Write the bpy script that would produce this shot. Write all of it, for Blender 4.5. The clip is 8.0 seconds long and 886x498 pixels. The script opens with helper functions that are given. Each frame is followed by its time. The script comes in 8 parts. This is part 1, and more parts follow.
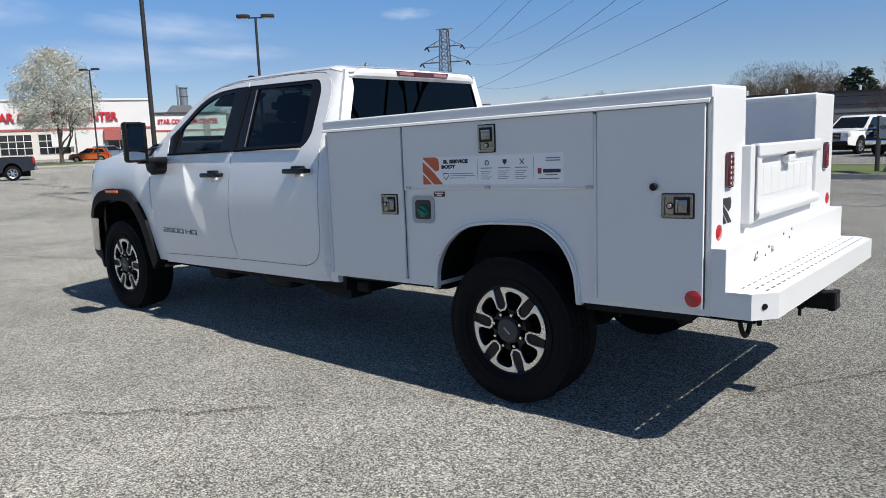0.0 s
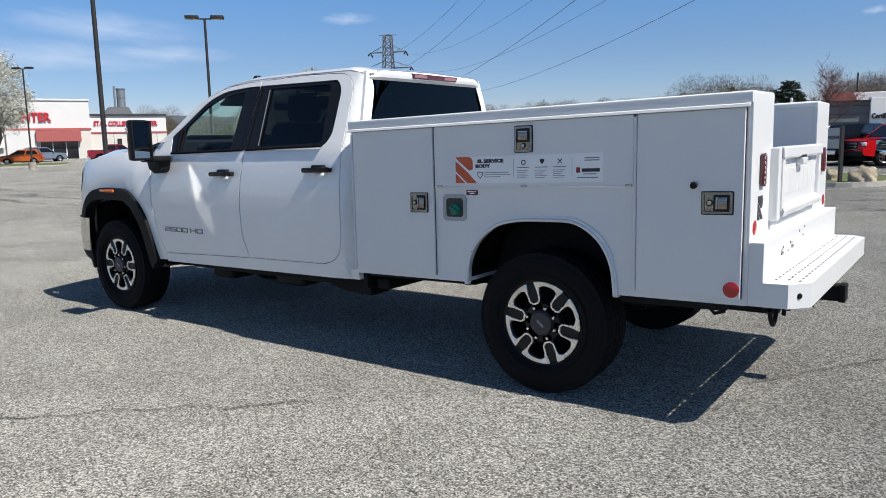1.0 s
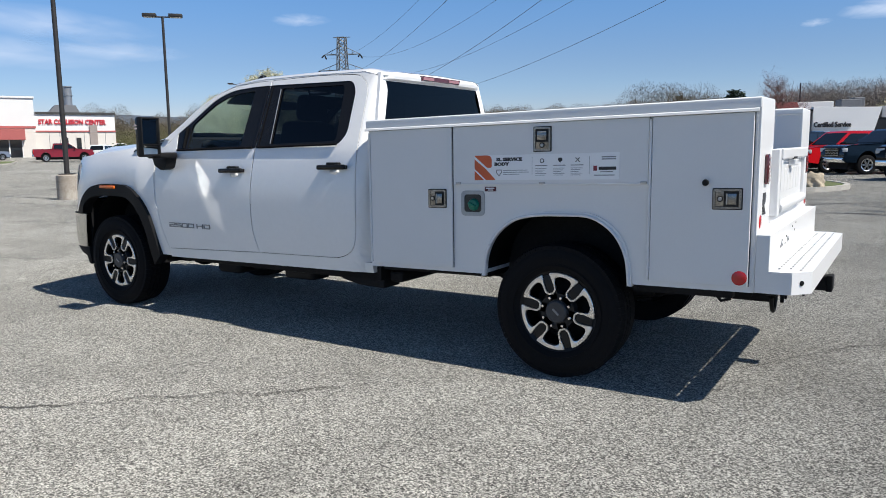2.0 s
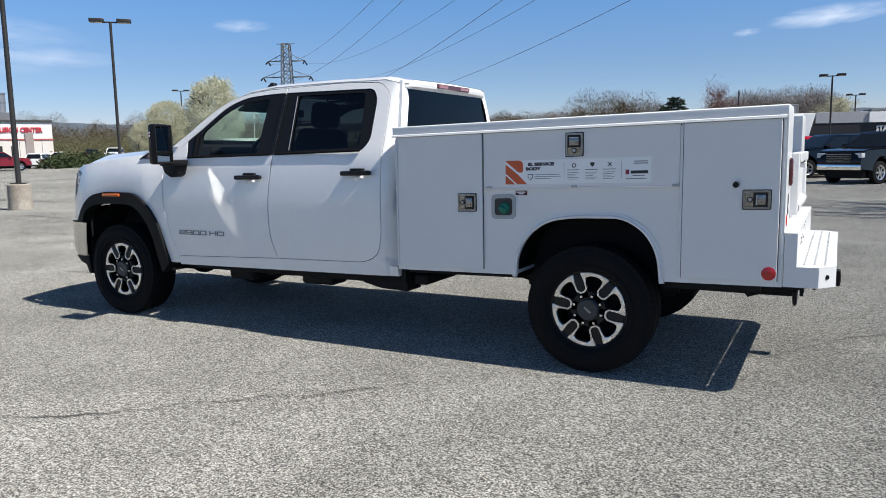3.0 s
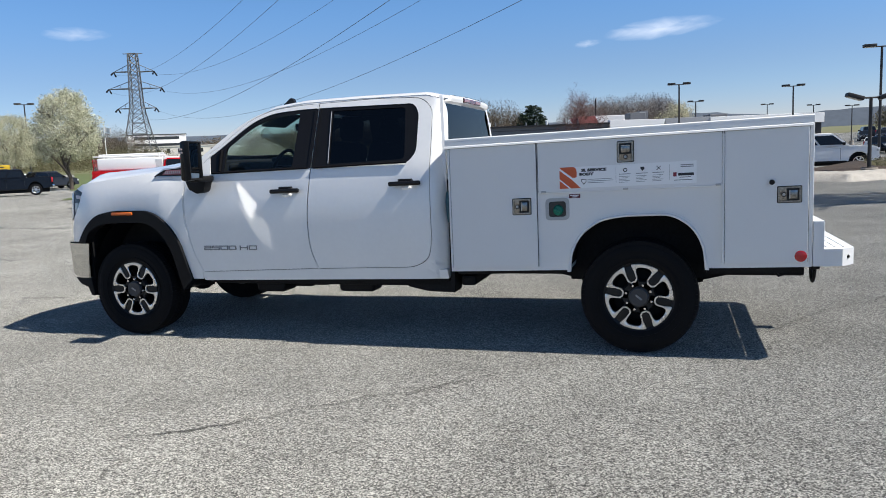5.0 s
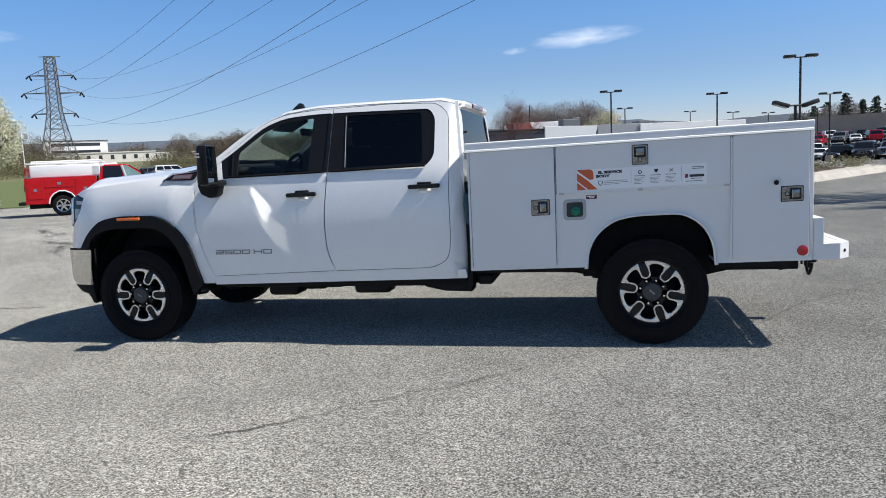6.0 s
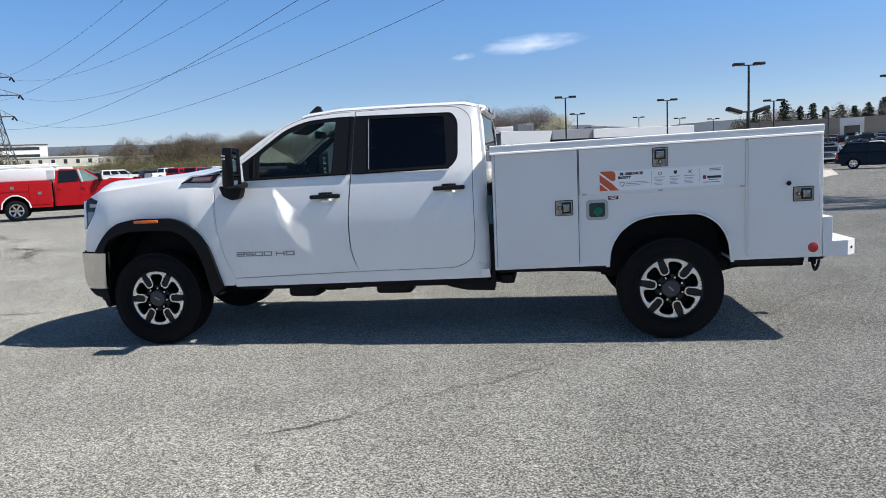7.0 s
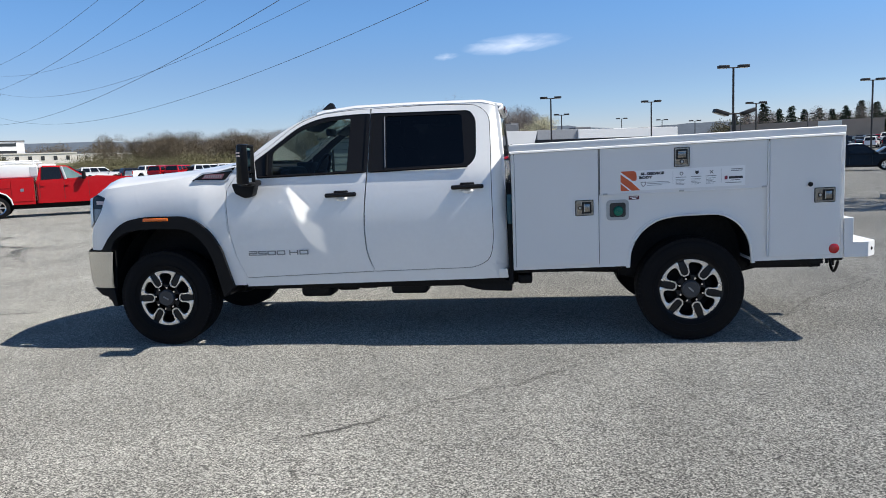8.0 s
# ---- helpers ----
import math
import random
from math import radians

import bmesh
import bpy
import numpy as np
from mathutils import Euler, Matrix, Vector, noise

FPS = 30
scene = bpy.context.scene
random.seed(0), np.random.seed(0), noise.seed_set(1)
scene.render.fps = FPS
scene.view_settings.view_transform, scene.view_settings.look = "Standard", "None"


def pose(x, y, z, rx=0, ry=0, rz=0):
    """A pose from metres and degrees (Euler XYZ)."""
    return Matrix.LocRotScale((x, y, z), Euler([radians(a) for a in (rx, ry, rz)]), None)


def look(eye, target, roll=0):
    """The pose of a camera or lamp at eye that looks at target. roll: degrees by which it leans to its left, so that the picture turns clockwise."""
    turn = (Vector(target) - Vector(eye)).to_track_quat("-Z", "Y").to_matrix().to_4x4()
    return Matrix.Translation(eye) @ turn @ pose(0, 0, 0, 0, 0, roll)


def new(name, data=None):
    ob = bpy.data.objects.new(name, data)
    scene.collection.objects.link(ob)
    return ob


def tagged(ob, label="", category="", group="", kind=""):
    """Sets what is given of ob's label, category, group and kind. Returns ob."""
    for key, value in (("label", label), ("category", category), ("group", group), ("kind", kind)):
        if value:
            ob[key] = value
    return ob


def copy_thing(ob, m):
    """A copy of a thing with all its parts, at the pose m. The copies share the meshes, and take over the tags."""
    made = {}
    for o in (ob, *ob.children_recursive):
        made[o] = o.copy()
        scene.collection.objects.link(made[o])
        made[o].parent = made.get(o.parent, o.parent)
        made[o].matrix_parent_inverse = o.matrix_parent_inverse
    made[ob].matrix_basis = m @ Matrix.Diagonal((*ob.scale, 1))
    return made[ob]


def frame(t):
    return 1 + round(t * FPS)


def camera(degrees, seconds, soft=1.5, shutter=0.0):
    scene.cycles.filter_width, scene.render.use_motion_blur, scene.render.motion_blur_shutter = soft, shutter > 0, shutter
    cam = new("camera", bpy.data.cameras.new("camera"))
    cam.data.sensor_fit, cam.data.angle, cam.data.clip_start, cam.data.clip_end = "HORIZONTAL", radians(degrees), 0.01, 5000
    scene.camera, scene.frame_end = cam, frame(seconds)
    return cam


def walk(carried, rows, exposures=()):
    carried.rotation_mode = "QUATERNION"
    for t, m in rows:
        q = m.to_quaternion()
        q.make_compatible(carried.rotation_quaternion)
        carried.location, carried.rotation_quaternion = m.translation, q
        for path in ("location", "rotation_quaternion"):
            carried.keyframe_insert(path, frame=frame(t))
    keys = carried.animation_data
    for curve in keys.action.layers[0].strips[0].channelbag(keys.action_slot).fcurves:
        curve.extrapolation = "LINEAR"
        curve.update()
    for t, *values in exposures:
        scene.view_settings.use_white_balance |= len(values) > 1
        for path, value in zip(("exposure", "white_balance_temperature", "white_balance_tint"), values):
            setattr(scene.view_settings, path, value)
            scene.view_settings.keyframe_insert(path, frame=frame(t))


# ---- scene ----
cam = camera(62.2, 8.0, soft=0.9)
PATH = [
    (0, (2.301, -3.155, 1.46), (1.005, -1.661, 1.165), -2.1),
    (0.5, (2.139, -3.408, 1.438), (0.908, -1.858, 1.151), -1.8),
    (1, (1.976, -3.597, 1.44), (0.803, -2.002, 1.157), -1.4),
    (2.5, (1.617, -4.236, 1.411), (0.608, -2.53, 1.142), -0.7),
    (3, (1.369, -4.44, 1.42), (0.427, -2.695, 1.16), -1.0),
    (3.5, (1.137, -4.769, 1.448), (0.271, -2.984, 1.193), -1.5),
    (4, (0.846, -4.974, 1.431), (0.064, -3.15, 1.18), -1.9),
    (4.5, (0.545, -5.165, 1.448), (-0.149, -3.306, 1.199), -2.2),
    (6, (-0.37, -5.696, 1.473), (-0.792, -3.756, 1.236), -2.6),
    (6.5, (-0.688, -5.887, 1.474), (-1.034, -3.931, 1.24), -2.6),
    (7, (-0.936, -5.934, 1.478), (-1.226, -3.969, 1.248), -2.6),
    (7.5, (-1.117, -5.903, 1.48), (-1.374, -3.933, 1.249), -2.4),
    (8, (-1.24, -5.892, 1.481), (-1.48, -3.92, 1.248), -2.2),
]
walk(cam, [(t, look(eye, target, roll)) for t, eye, target, roll in PATH], [(0, 0.26, 5900, 10), (1.2, 0.34, 5900, 10), (3, 0.43, 5900, 10), (8, 0.56, 5900, 10)])

# ---- light ----
SUN_EL, SUN_AZ = radians(52.0), radians(89.0)
world = bpy.data.worlds.new("sky")
scene.world = world
world.use_nodes = True
wn = world.node_tree
sky = wn.nodes.new("ShaderNodeTexSky")
sky.sky_type = "NISHITA"
sky.sun_disc = False
sky.sun_elevation, sky.sun_rotation = SUN_EL, SUN_AZ
sky.altitude, sky.air_density, sky.dust_density, sky.ozone_density = 1500, 1.0, 0.0, 4.0
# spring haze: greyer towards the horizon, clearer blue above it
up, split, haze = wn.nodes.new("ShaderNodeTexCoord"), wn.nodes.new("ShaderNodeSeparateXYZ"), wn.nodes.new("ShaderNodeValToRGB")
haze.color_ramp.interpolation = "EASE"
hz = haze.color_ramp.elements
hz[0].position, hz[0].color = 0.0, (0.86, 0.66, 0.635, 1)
# overhead sky, out of view, dimmed to deepen the ground shadows
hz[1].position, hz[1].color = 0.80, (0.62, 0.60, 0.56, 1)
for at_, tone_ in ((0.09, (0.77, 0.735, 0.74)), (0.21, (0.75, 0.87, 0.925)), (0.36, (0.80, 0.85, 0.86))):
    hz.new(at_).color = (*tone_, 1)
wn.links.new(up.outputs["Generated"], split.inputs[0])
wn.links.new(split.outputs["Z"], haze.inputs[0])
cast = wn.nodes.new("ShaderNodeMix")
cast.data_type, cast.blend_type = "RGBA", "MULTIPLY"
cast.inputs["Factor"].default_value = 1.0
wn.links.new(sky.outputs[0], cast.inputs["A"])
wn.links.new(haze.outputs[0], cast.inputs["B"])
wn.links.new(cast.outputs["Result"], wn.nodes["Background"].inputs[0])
wn.nodes["Background"].inputs[1].default_value = 0.097
sun = new("sun", bpy.data.lights.new("sun", "SUN"))
sun.data.energy, sun.data.angle, sun.data.color = 4.85, radians(0.53), (1.0, 0.9, 0.75)
sun_dir = Vector((math.sin(SUN_AZ) * math.cos(SUN_EL), math.cos(SUN_AZ) * math.cos(SUN_EL), math.sin(SUN_EL)))
sun.matrix_world = look(tuple(sun_dir * 60), (0, 0, 0))


# added lamps imitate sunlight thrown off both towing mirror panes onto the front door
for name_, way_, across_, centre_, wide_, tall_, fan_, watts in (("mirror_glint_lamp", (0.47, 0.485, -0.727), (0.54, -0.82, -0.19), (-3.432, -0.233, 1.57), 0.15, 0.125, 2, 0.06), ("spotter_glint_lamp", (0.52, 0.456, -0.728), (0.48, 0.0, -0.34), (-3.432, -0.243, 1.42), 0.25, 0.14, 4, 0.036)):
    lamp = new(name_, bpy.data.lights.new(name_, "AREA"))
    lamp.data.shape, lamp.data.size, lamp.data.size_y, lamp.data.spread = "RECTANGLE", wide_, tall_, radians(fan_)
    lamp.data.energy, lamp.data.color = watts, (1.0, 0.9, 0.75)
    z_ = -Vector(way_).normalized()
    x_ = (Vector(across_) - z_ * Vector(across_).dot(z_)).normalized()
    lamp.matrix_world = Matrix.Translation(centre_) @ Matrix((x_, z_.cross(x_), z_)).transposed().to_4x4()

# ---- materials ----
def mat(name, color, rough=0.5, metal=0.0, vary=0.12, scale=6.0, fine=80.0, bump=0.0, coat=0.0, second=None, spread=0.0, alpha=1.0, trans=0.0, ior=1.45):
    """A surface with its colour broken up at two scales, a change of gloss and a fine relief."""
    m = bpy.data.materials.new(name)
    m.use_nodes = True
    n, l = m.node_tree.nodes, m.node_tree.links
    b = n["Principled BSDF"]
    b.inputs["Metallic"].default_value = metal
    b.inputs["Coat Weight"].default_value = coat
    b.inputs["Coat Roughness"].default_value = 0.04
    b.inputs["Transmission Weight"].default_value = trans
    b.inputs["IOR"].default_value = ior
    tc = n.new("ShaderNodeTexCoord")
    big, small = n.new("ShaderNodeTexNoise"), n.new("ShaderNodeTexNoise")
    big.inputs["Scale"].default_value, big.inputs["Detail"].default_value = scale, 5
    small.inputs["Scale"].default_value, small.inputs["Detail"].default_value = fine, 3
    for q in (big, small):
        l.new(tc.outputs["Object"], q.inputs["Vector"])
    mix = n.new("ShaderNodeMath")
    mix.operation = "ADD"
    l.new(big.outputs["Fac"], mix.inputs[0])
    l.new(small.outputs["Fac"], mix.inputs[1])
    half = n.new("ShaderNodeMapRange")
    half.inputs["From Min"].default_value, half.inputs["From Max"].default_value = 0.6, 1.4
    l.new(mix.outputs[0], half.inputs["Value"])
    ramp = n.new("ShaderNodeMix")
    ramp.data_type = "RGBA"
    other = second or tuple(c * (1 - vary) for c in color)
    bright = tuple(min(1, c * (1 + vary)) for c in color)
    ramp.inputs["A"].default_value, ramp.inputs["B"].default_value = (*other, 1), (*bright, 1)
    l.new(half.outputs[0], ramp.inputs["Factor"])
    out = ramp.outputs["Result"]
    if spread:
        info, hsv, shift = n.new("ShaderNodeObjectInfo"), n.new("ShaderNodeHueSaturation"), n.new("ShaderNodeMapRange")
        shift.inputs["To Min"].default_value, shift.inputs["To Max"].default_value = 1 - spread, 1 + spread
        l.new(info.outputs["Random"], shift.inputs["Value"])
        l.new(shift.outputs[0], hsv.inputs["Value"])
        l.new(out, hsv.inputs["Color"])
        out = hsv.outputs["Color"]
    l.new(out, b.inputs["Base Color"])
    gl = n.new("ShaderNodeMapRange")
    gl.inputs["To Min"].default_value, gl.inputs["To Max"].default_value = rough * 0.85, min(1, rough * 1.15)
    l.new(big.outputs["Fac"], gl.inputs["Value"])
    l.new(gl.outputs[0], b.inputs["Roughness"])
    if bump:
        bp = n.new("ShaderNodeBump")
        bp.inputs["Strength"].default_value, bp.inputs["Distance"].default_value = 1.0, bump
        l.new(mix.outputs[0], bp.inputs["Height"])
        l.new(bp.outputs[0], b.inputs["Normal"])
    return m


def glass(name, tint, rough=0.0, base=0.05):
    """Thin tinted sheet: clear light through it, a mirror sheen on it."""
    m = bpy.data.materials.new(name)
    m.use_nodes = True
    n, l = m.node_tree.nodes, m.node_tree.links
    n.remove(n["Principled BSDF"])
    clear, gloss, mixer, fr = n.new("ShaderNodeBsdfTransparent"), n.new("ShaderNodeBsdfGlossy"), n.new("ShaderNodeMixShader"), n.new("ShaderNodeLayerWeight")
    clear.inputs[0].default_value = (*tint, 1)
    gloss.inputs["Roughness"].default_value = rough
    fr.inputs["Blend"].default_value = 0.5
    steep, scale = n.new("ShaderNodeMath"), n.new("ShaderNodeMath")
    steep.operation, scale.operation = "POWER", "MULTIPLY_ADD"
    steep.inputs[1].default_value, scale.inputs[1].default_value, scale.inputs[2].default_value = 5.0, 0.85, base
    l.new(fr.outputs["Facing"], steep.inputs[0])
    l.new(steep.outputs[0], scale.inputs[0])
    l.new(scale.outputs[0], mixer.inputs[0])
    l.new(clear.outputs[0], mixer.inputs[1])
    l.new(gloss.outputs[0], mixer.inputs[2])
    l.new(mixer.outputs[0], n["Material Output"].inputs[0])
    return m


def asphalt_mat():
    m = bpy.data.materials.new("worn_asphalt")
    m.use_nodes = True
    n, l = m.node_tree.nodes, m.node_tree.links
    b = n["Principled BSDF"]
    tc = n.new("ShaderNodeTexCoord")
    stones = n.new("ShaderNodeTexVoronoi")
    stones.inputs["Scale"].default_value = 150
    grit, patch, broad = n.new("ShaderNodeTexNoise"), n.new("ShaderNodeTexNoise"), n.new("ShaderNodeTexNoise")
    for q, s, d in ((grit, 260, 3), (patch, 1.1, 6), (broad, 0.16, 4)):
        q.inputs["Scale"].default_value, q.inputs["Detail"].default_value = s, d
    for q in (stones, grit, patch, broad):
        l.new(tc.outputs["Object"], q.inputs["Vector"])
    ramp = n.new("ShaderNodeValToRGB")
    e = ramp.color_ramp.elements
    e[0].position, e[0].color = 0.0, (0.02, 0.02, 0.02, 1)
    e[1].position, e[1].color = 1.0, (0.62, 0.605, 0.545, 1)
    for p, c in ((0.28, 0.09), (0.5, 0.205), (0.72, 0.36)):
        k = ramp.color_ramp.elements.new(p)
        k.color = (c, c * 0.98, c * 0.89, 1)
    sep = n.new("ShaderNodeSeparateColor")
    l.new(stones.outputs["Color"], sep.inputs[0])
    a1, a2 = n.new("ShaderNodeMath"), n.new("ShaderNodeMath")
    a1.operation, a2.operation = "MULTIPLY_ADD", "MULTIPLY_ADD"
    a1.inputs[1].default_value, a1.inputs[2].default_value = 0.8, -0.15
    l.new(sep.outputs[0], a1.inputs[0])
    l.new(grit.outputs["Fac"], a2.inputs[0])
    a2.inputs[1].default_value = 0.5
    l.new(a1.outputs[0], a2.inputs[2])
    coarse, sep2, a3 = n.new("ShaderNodeTexVoronoi"), n.new("ShaderNodeSeparateColor"), n.new("ShaderNodeMath")
    coarse.inputs["Scale"].default_value = 85
    l.new(tc.outputs["Object"], coarse.inputs["Vector"])
    l.new(coarse.outputs["Color"], sep2.inputs[0])
    a3.operation = "MULTIPLY_ADD"
    a3.inputs[1].default_value = 0.20
    l.new(sep2.outputs[1], a3.inputs[0])
    l.new(a2.outputs[0], a3.inputs[2])
    a4 = n.new("ShaderNodeMath")
    a4.operation, a4.inputs[1].default_value = "SUBTRACT", 0.10
    l.new(a3.outputs[0], a4.inputs[0])
    l.new(a4.outputs[0], ramp.inputs[0])
    tone, tone2 = n.new("ShaderNodeMapRange"), n.new("ShaderNodeMapRange")
    for q, s, lo, hi in ((tone, patch, 0.84, 1.12), (tone2, broad, 0.8, 1.18)):
        q.inputs["From Min"].default_value, q.inputs["From Max"].default_value = 0.3, 0.7
        q.inputs["To Min"].default_value, q.inputs["To Max"].default_value = lo, hi
        l.new(s.outputs["Fac"], q.inputs["Value"])
    mul = n.new("ShaderNodeMath")
    mul.operation = "MULTIPLY"
    l.new(tone.outputs[0], mul.inputs[0])
    l.new(tone2.outputs[0], mul.inputs[1])
    hsv = n.new("ShaderNodeHueSaturation")
    l.new(ramp.outputs[0], hsv.inputs["Color"])
    l.new(mul.outputs[0], hsv.inputs["Value"])
    l.new(hsv.outputs[0], b.inputs["Base Color"])
    b.inputs["Roughness"].default_value = 0.9
    b.inputs["Specular IOR Level"].default_value = 0.25
    b.inputs["Diffuse Roughness"].default_value = 1.0
    bp = n.new("ShaderNodeBump")
    bp.inputs["Strength"].default_value, bp.inputs["Distance"].default_value = 0.7, 0.006
    l.new(a2.outputs[0], bp.inputs["Height"])
    l.new(bp.outputs[0], b.inputs["Normal"])
    return m


ASPHALT = asphalt_mat()
WHITE = mat("white_paint", (0.87, 0.87, 0.86), 0.3, coat=1.0, vary=0.02, scale=2.5, fine=30)
BODYWHITE = mat("white_powder_coat", (0.79, 0.79, 0.785), 0.38, coat=0.25, vary=0.02, scale=2, fine=160)
BLACK = mat("black_plastic", (0.011, 0.011, 0.012), 0.55, vary=0.25, scale=9, fine=300, bump=0.0003)
GLOSSBLACK = mat("gloss_black", (0.012, 0.012, 0.013), 0.2, coat=0.2, vary=0.1)
RUBBER = mat("tyre_rubber", (0.007, 0.007, 0.008), 0.8, vary=0.3, scale=8, fine=120, bump=0.0006)
MACHINED = mat("machined_alloy", (0.78, 0.78, 0.78), 0.28, metal=1.0, vary=0.06, scale=10, fine=200)
DARKALLOY = mat("dark_grey_alloy", (0.013, 0.013, 0.014), 0.42, metal=0.3, vary=0.15)
STEEL = mat("stainless_steel", (0.5, 0.5, 0.5), 0.36, metal=1.0, vary=0.1, scale=14, fine=220)
CHASSIS = mat("dark_chassis_steel", (0.011, 0.011, 0.012), 0.7, vary=0.4, scale=5, fine=60, bump=0.001)
RED_LENS = mat("red_lens", (0.45, 0.012, 0.015), 0.12, vary=0.15, coat=0.6, fine=60)
DARK_RED_LENS = mat("dark_red_lens", (0.075, 0.012, 0.018), 0.12, vary=0.2, coat=0.6)
CLEAR_LED = mat("pale_led", (0.62, 0.5, 0.48), 0.2, vary=0.2)
AMBER = mat("amber_lens", (0.75, 0.16, 0.02), 0.15, vary=0.12, coat=0.5)
ORANGE_INK = mat("orange_print", (0.62, 0.12, 0.04), 0.4, vary=0.05)
INK = mat("black_print", (0.03, 0.03, 0.035), 0.4, vary=0.1)
GREY_INK = mat("grey_print", (0.22, 0.23, 0.24), 0.4, vary=0.1)
VINYL = mat("white_vinyl", (0.93, 0.935, 0.94), 0.22, vary=0.01, coat=0.3)
BADGE = mat("grey_badge", (0.27, 0.275, 0.285), 0.3, metal=0.5, vary=0.1)
DULLTRIM = mat("dull_black_trim", (0.010, 0.010, 0.011), 0.9, vary=0.2)
DULLTRIM.node_tree.nodes["Principled BSDF"].inputs["Specular IOR Level"].default_value = 0.05
GREEN = mat("green_plastic", (0.01, 0.17, 0.11), 0.3, vary=0.2)
GASKET = mat("grey_door_gasket", (0.06, 0.062, 0.065), 0.7, vary=0.2)
SEAM = mat("dark_seam", (0.02, 0.02, 0.022), 0.8, vary=0.2)
CLOTH = mat("black_seat_cloth", (0.014, 0.014, 0.015), 0.85, vary=0.25, scale=12, fine=240)
HEADLINER = mat("grey_headliner", (0.12, 0.12, 0.12), 0.9, vary=0.1)
GLASS_F = glass("lightly_tinted_glass", (0.66, 0.78, 0.73))
GLASS_B = glass("dark_rear_glass", (0.014, 0.015, 0.016), base=0.03)
GLASS_R = glass("privacy_glass", (0.05, 0.054, 0.058))
for m_ in (BLACK, RUBBER, CHASSIS, GLOSSBLACK):
    m_.node_tree.nodes["Principled BSDF"].inputs["Specular IOR Level"].default_value = 0.2
HUBGREY = mat("satin_grey_hub", (0.055, 0.056, 0.06), 0.45, metal=0.2, vary=0.15)
MIRROR = mat("mirror_glass", (0.75, 0.78, 0.78), 0.01, metal=1.0, vary=0.01)
CHROME = mat("chrome", (0.8, 0.8, 0.8), 0.06, metal=1.0, vary=0.02)
CONCRETE = mat("weathered_concrete", (0.42, 0.4, 0.36), 0.9, vary=0.25, scale=3, fine=60, bump=0.004)
PLINTH = mat("rust_stained_concrete", (0.50, 0.46, 0.40), 0.9, vary=0.1, scale=2.2, fine=30, bump=0.004, second=(0.20, 0.155, 0.11))
GRASS = mat("spring_grass", (0.075, 0.12, 0.03), 0.9, vary=0.35, scale=0.8, fine=25, second=(0.11, 0.1, 0.045))


# ---- mesh helpers ----
def part(name, bm, material, parent, label="", smooth=None, kind=""):
    """Links a bmesh as one mesh object under a thing or part (or on its own)."""
    me = bpy.data.meshes.new(name)
    if smooth is not None:
        for f in bm.faces:
            f.smooth = True
        lim = radians(smooth)
        for e in bm.edges:
            e.smooth = len(e.link_faces) == 2 and e.calc_face_angle(9) < lim
    bm.to_mesh(me)
    bm.free()
    me.materials.append(material)
    ob = new(name, me)
    if parent is not None:
        ob.parent = parent
    return tagged(ob, label, kind=kind)


def thing(name, label, category, group="", kind="", m=None):
    ob = new(name)
    ob.empty_display_size = 0.3
    if m is not None:
        ob.matrix_world = m
    return tagged(ob, label, category, group, kind)


def box(x0, x1, y0, y1, z0, z1, bevel=0.0, seg=2):
    bm = bmesh.new()
    bmesh.ops.create_cube(bm, size=1)
    bmesh.ops.scale(bm, vec=(x1 - x0, y1 - y0, z1 - z0), verts=bm.verts)
    bmesh.ops.translate(bm, vec=((x0 + x1) / 2, (y0 + y1) / 2, (z0 + z1) / 2), verts=bm.verts)
    if bevel:
        bmesh.ops.bevel(bm, geom=bm.edges[:], offset=bevel, segments=seg, profile=0.5, affect="EDGES")
    return bm


def join(*bms):
    """Joins bmeshes into the first."""
    out = bms[0]
    for b in bms[1:]:
        me = bpy.data.meshes.new("tmp")
        b.to_mesh(me)
        b.free()
        out.from_mesh(me)
        bpy.data.meshes.remove(me)
    return out


def tube(points, radii, sides=10, cap=True):
    """A round bar along a line of points; radii: one number or one for each point."""
    bm = bmesh.new()
    pts = [Vector(p) for p in points]
    rs = radii if isinstance(radii, (list, tuple)) else [radii] * len(pts)
    rings = []
    for i, p in enumerate(pts):
        d = (pts[min(i + 1, len(pts) - 1)] - pts[max(i - 1, 0)]).normalized()
        a = d.orthogonal().normalized() if abs(d.z) > 0.9 else d.cross(Vector((0, 0, 1))).normalized()
        b = d.cross(a)
        rings.append([bm.verts.new(p + rs[i] * (a * math.cos(k * math.tau / sides) + b * math.sin(k * math.tau / sides))) for k in range(sides)])
    for r0, r1 in zip(rings, rings[1:]):
        for k in range(sides):
            bm.faces.new((r0[k], r0[(k + 1) % sides], r1[(k + 1) % sides], r1[k]))
    if cap:
        bm.faces.new(rings[0][::-1])
        bm.faces.new(rings[-1])
    bmesh.ops.recalc_face_normals(bm, faces=bm.faces)
    return bm


def lathe(profile, n=48, closed=True):
    """Turns a profile of (radius, y) round the y axis."""
    bm = bmesh.new()
    rings = [[bm.verts.new((r * math.cos(k * math.tau / n), y, r * math.sin(k * math.tau / n))) for k in range(n)] for r, y in profile]
    pairs = list(zip(rings, rings[1:])) + ([(rings[-1], rings[0])] if closed else [])
    for r0, r1 in pairs:
        for k in range(n):
            bm.faces.new((r0[k], r0[(k + 1) % n], r1[(k + 1) % n], r1[k]))
    bmesh.ops.recalc_face_normals(bm, faces=bm.faces)
    return bm


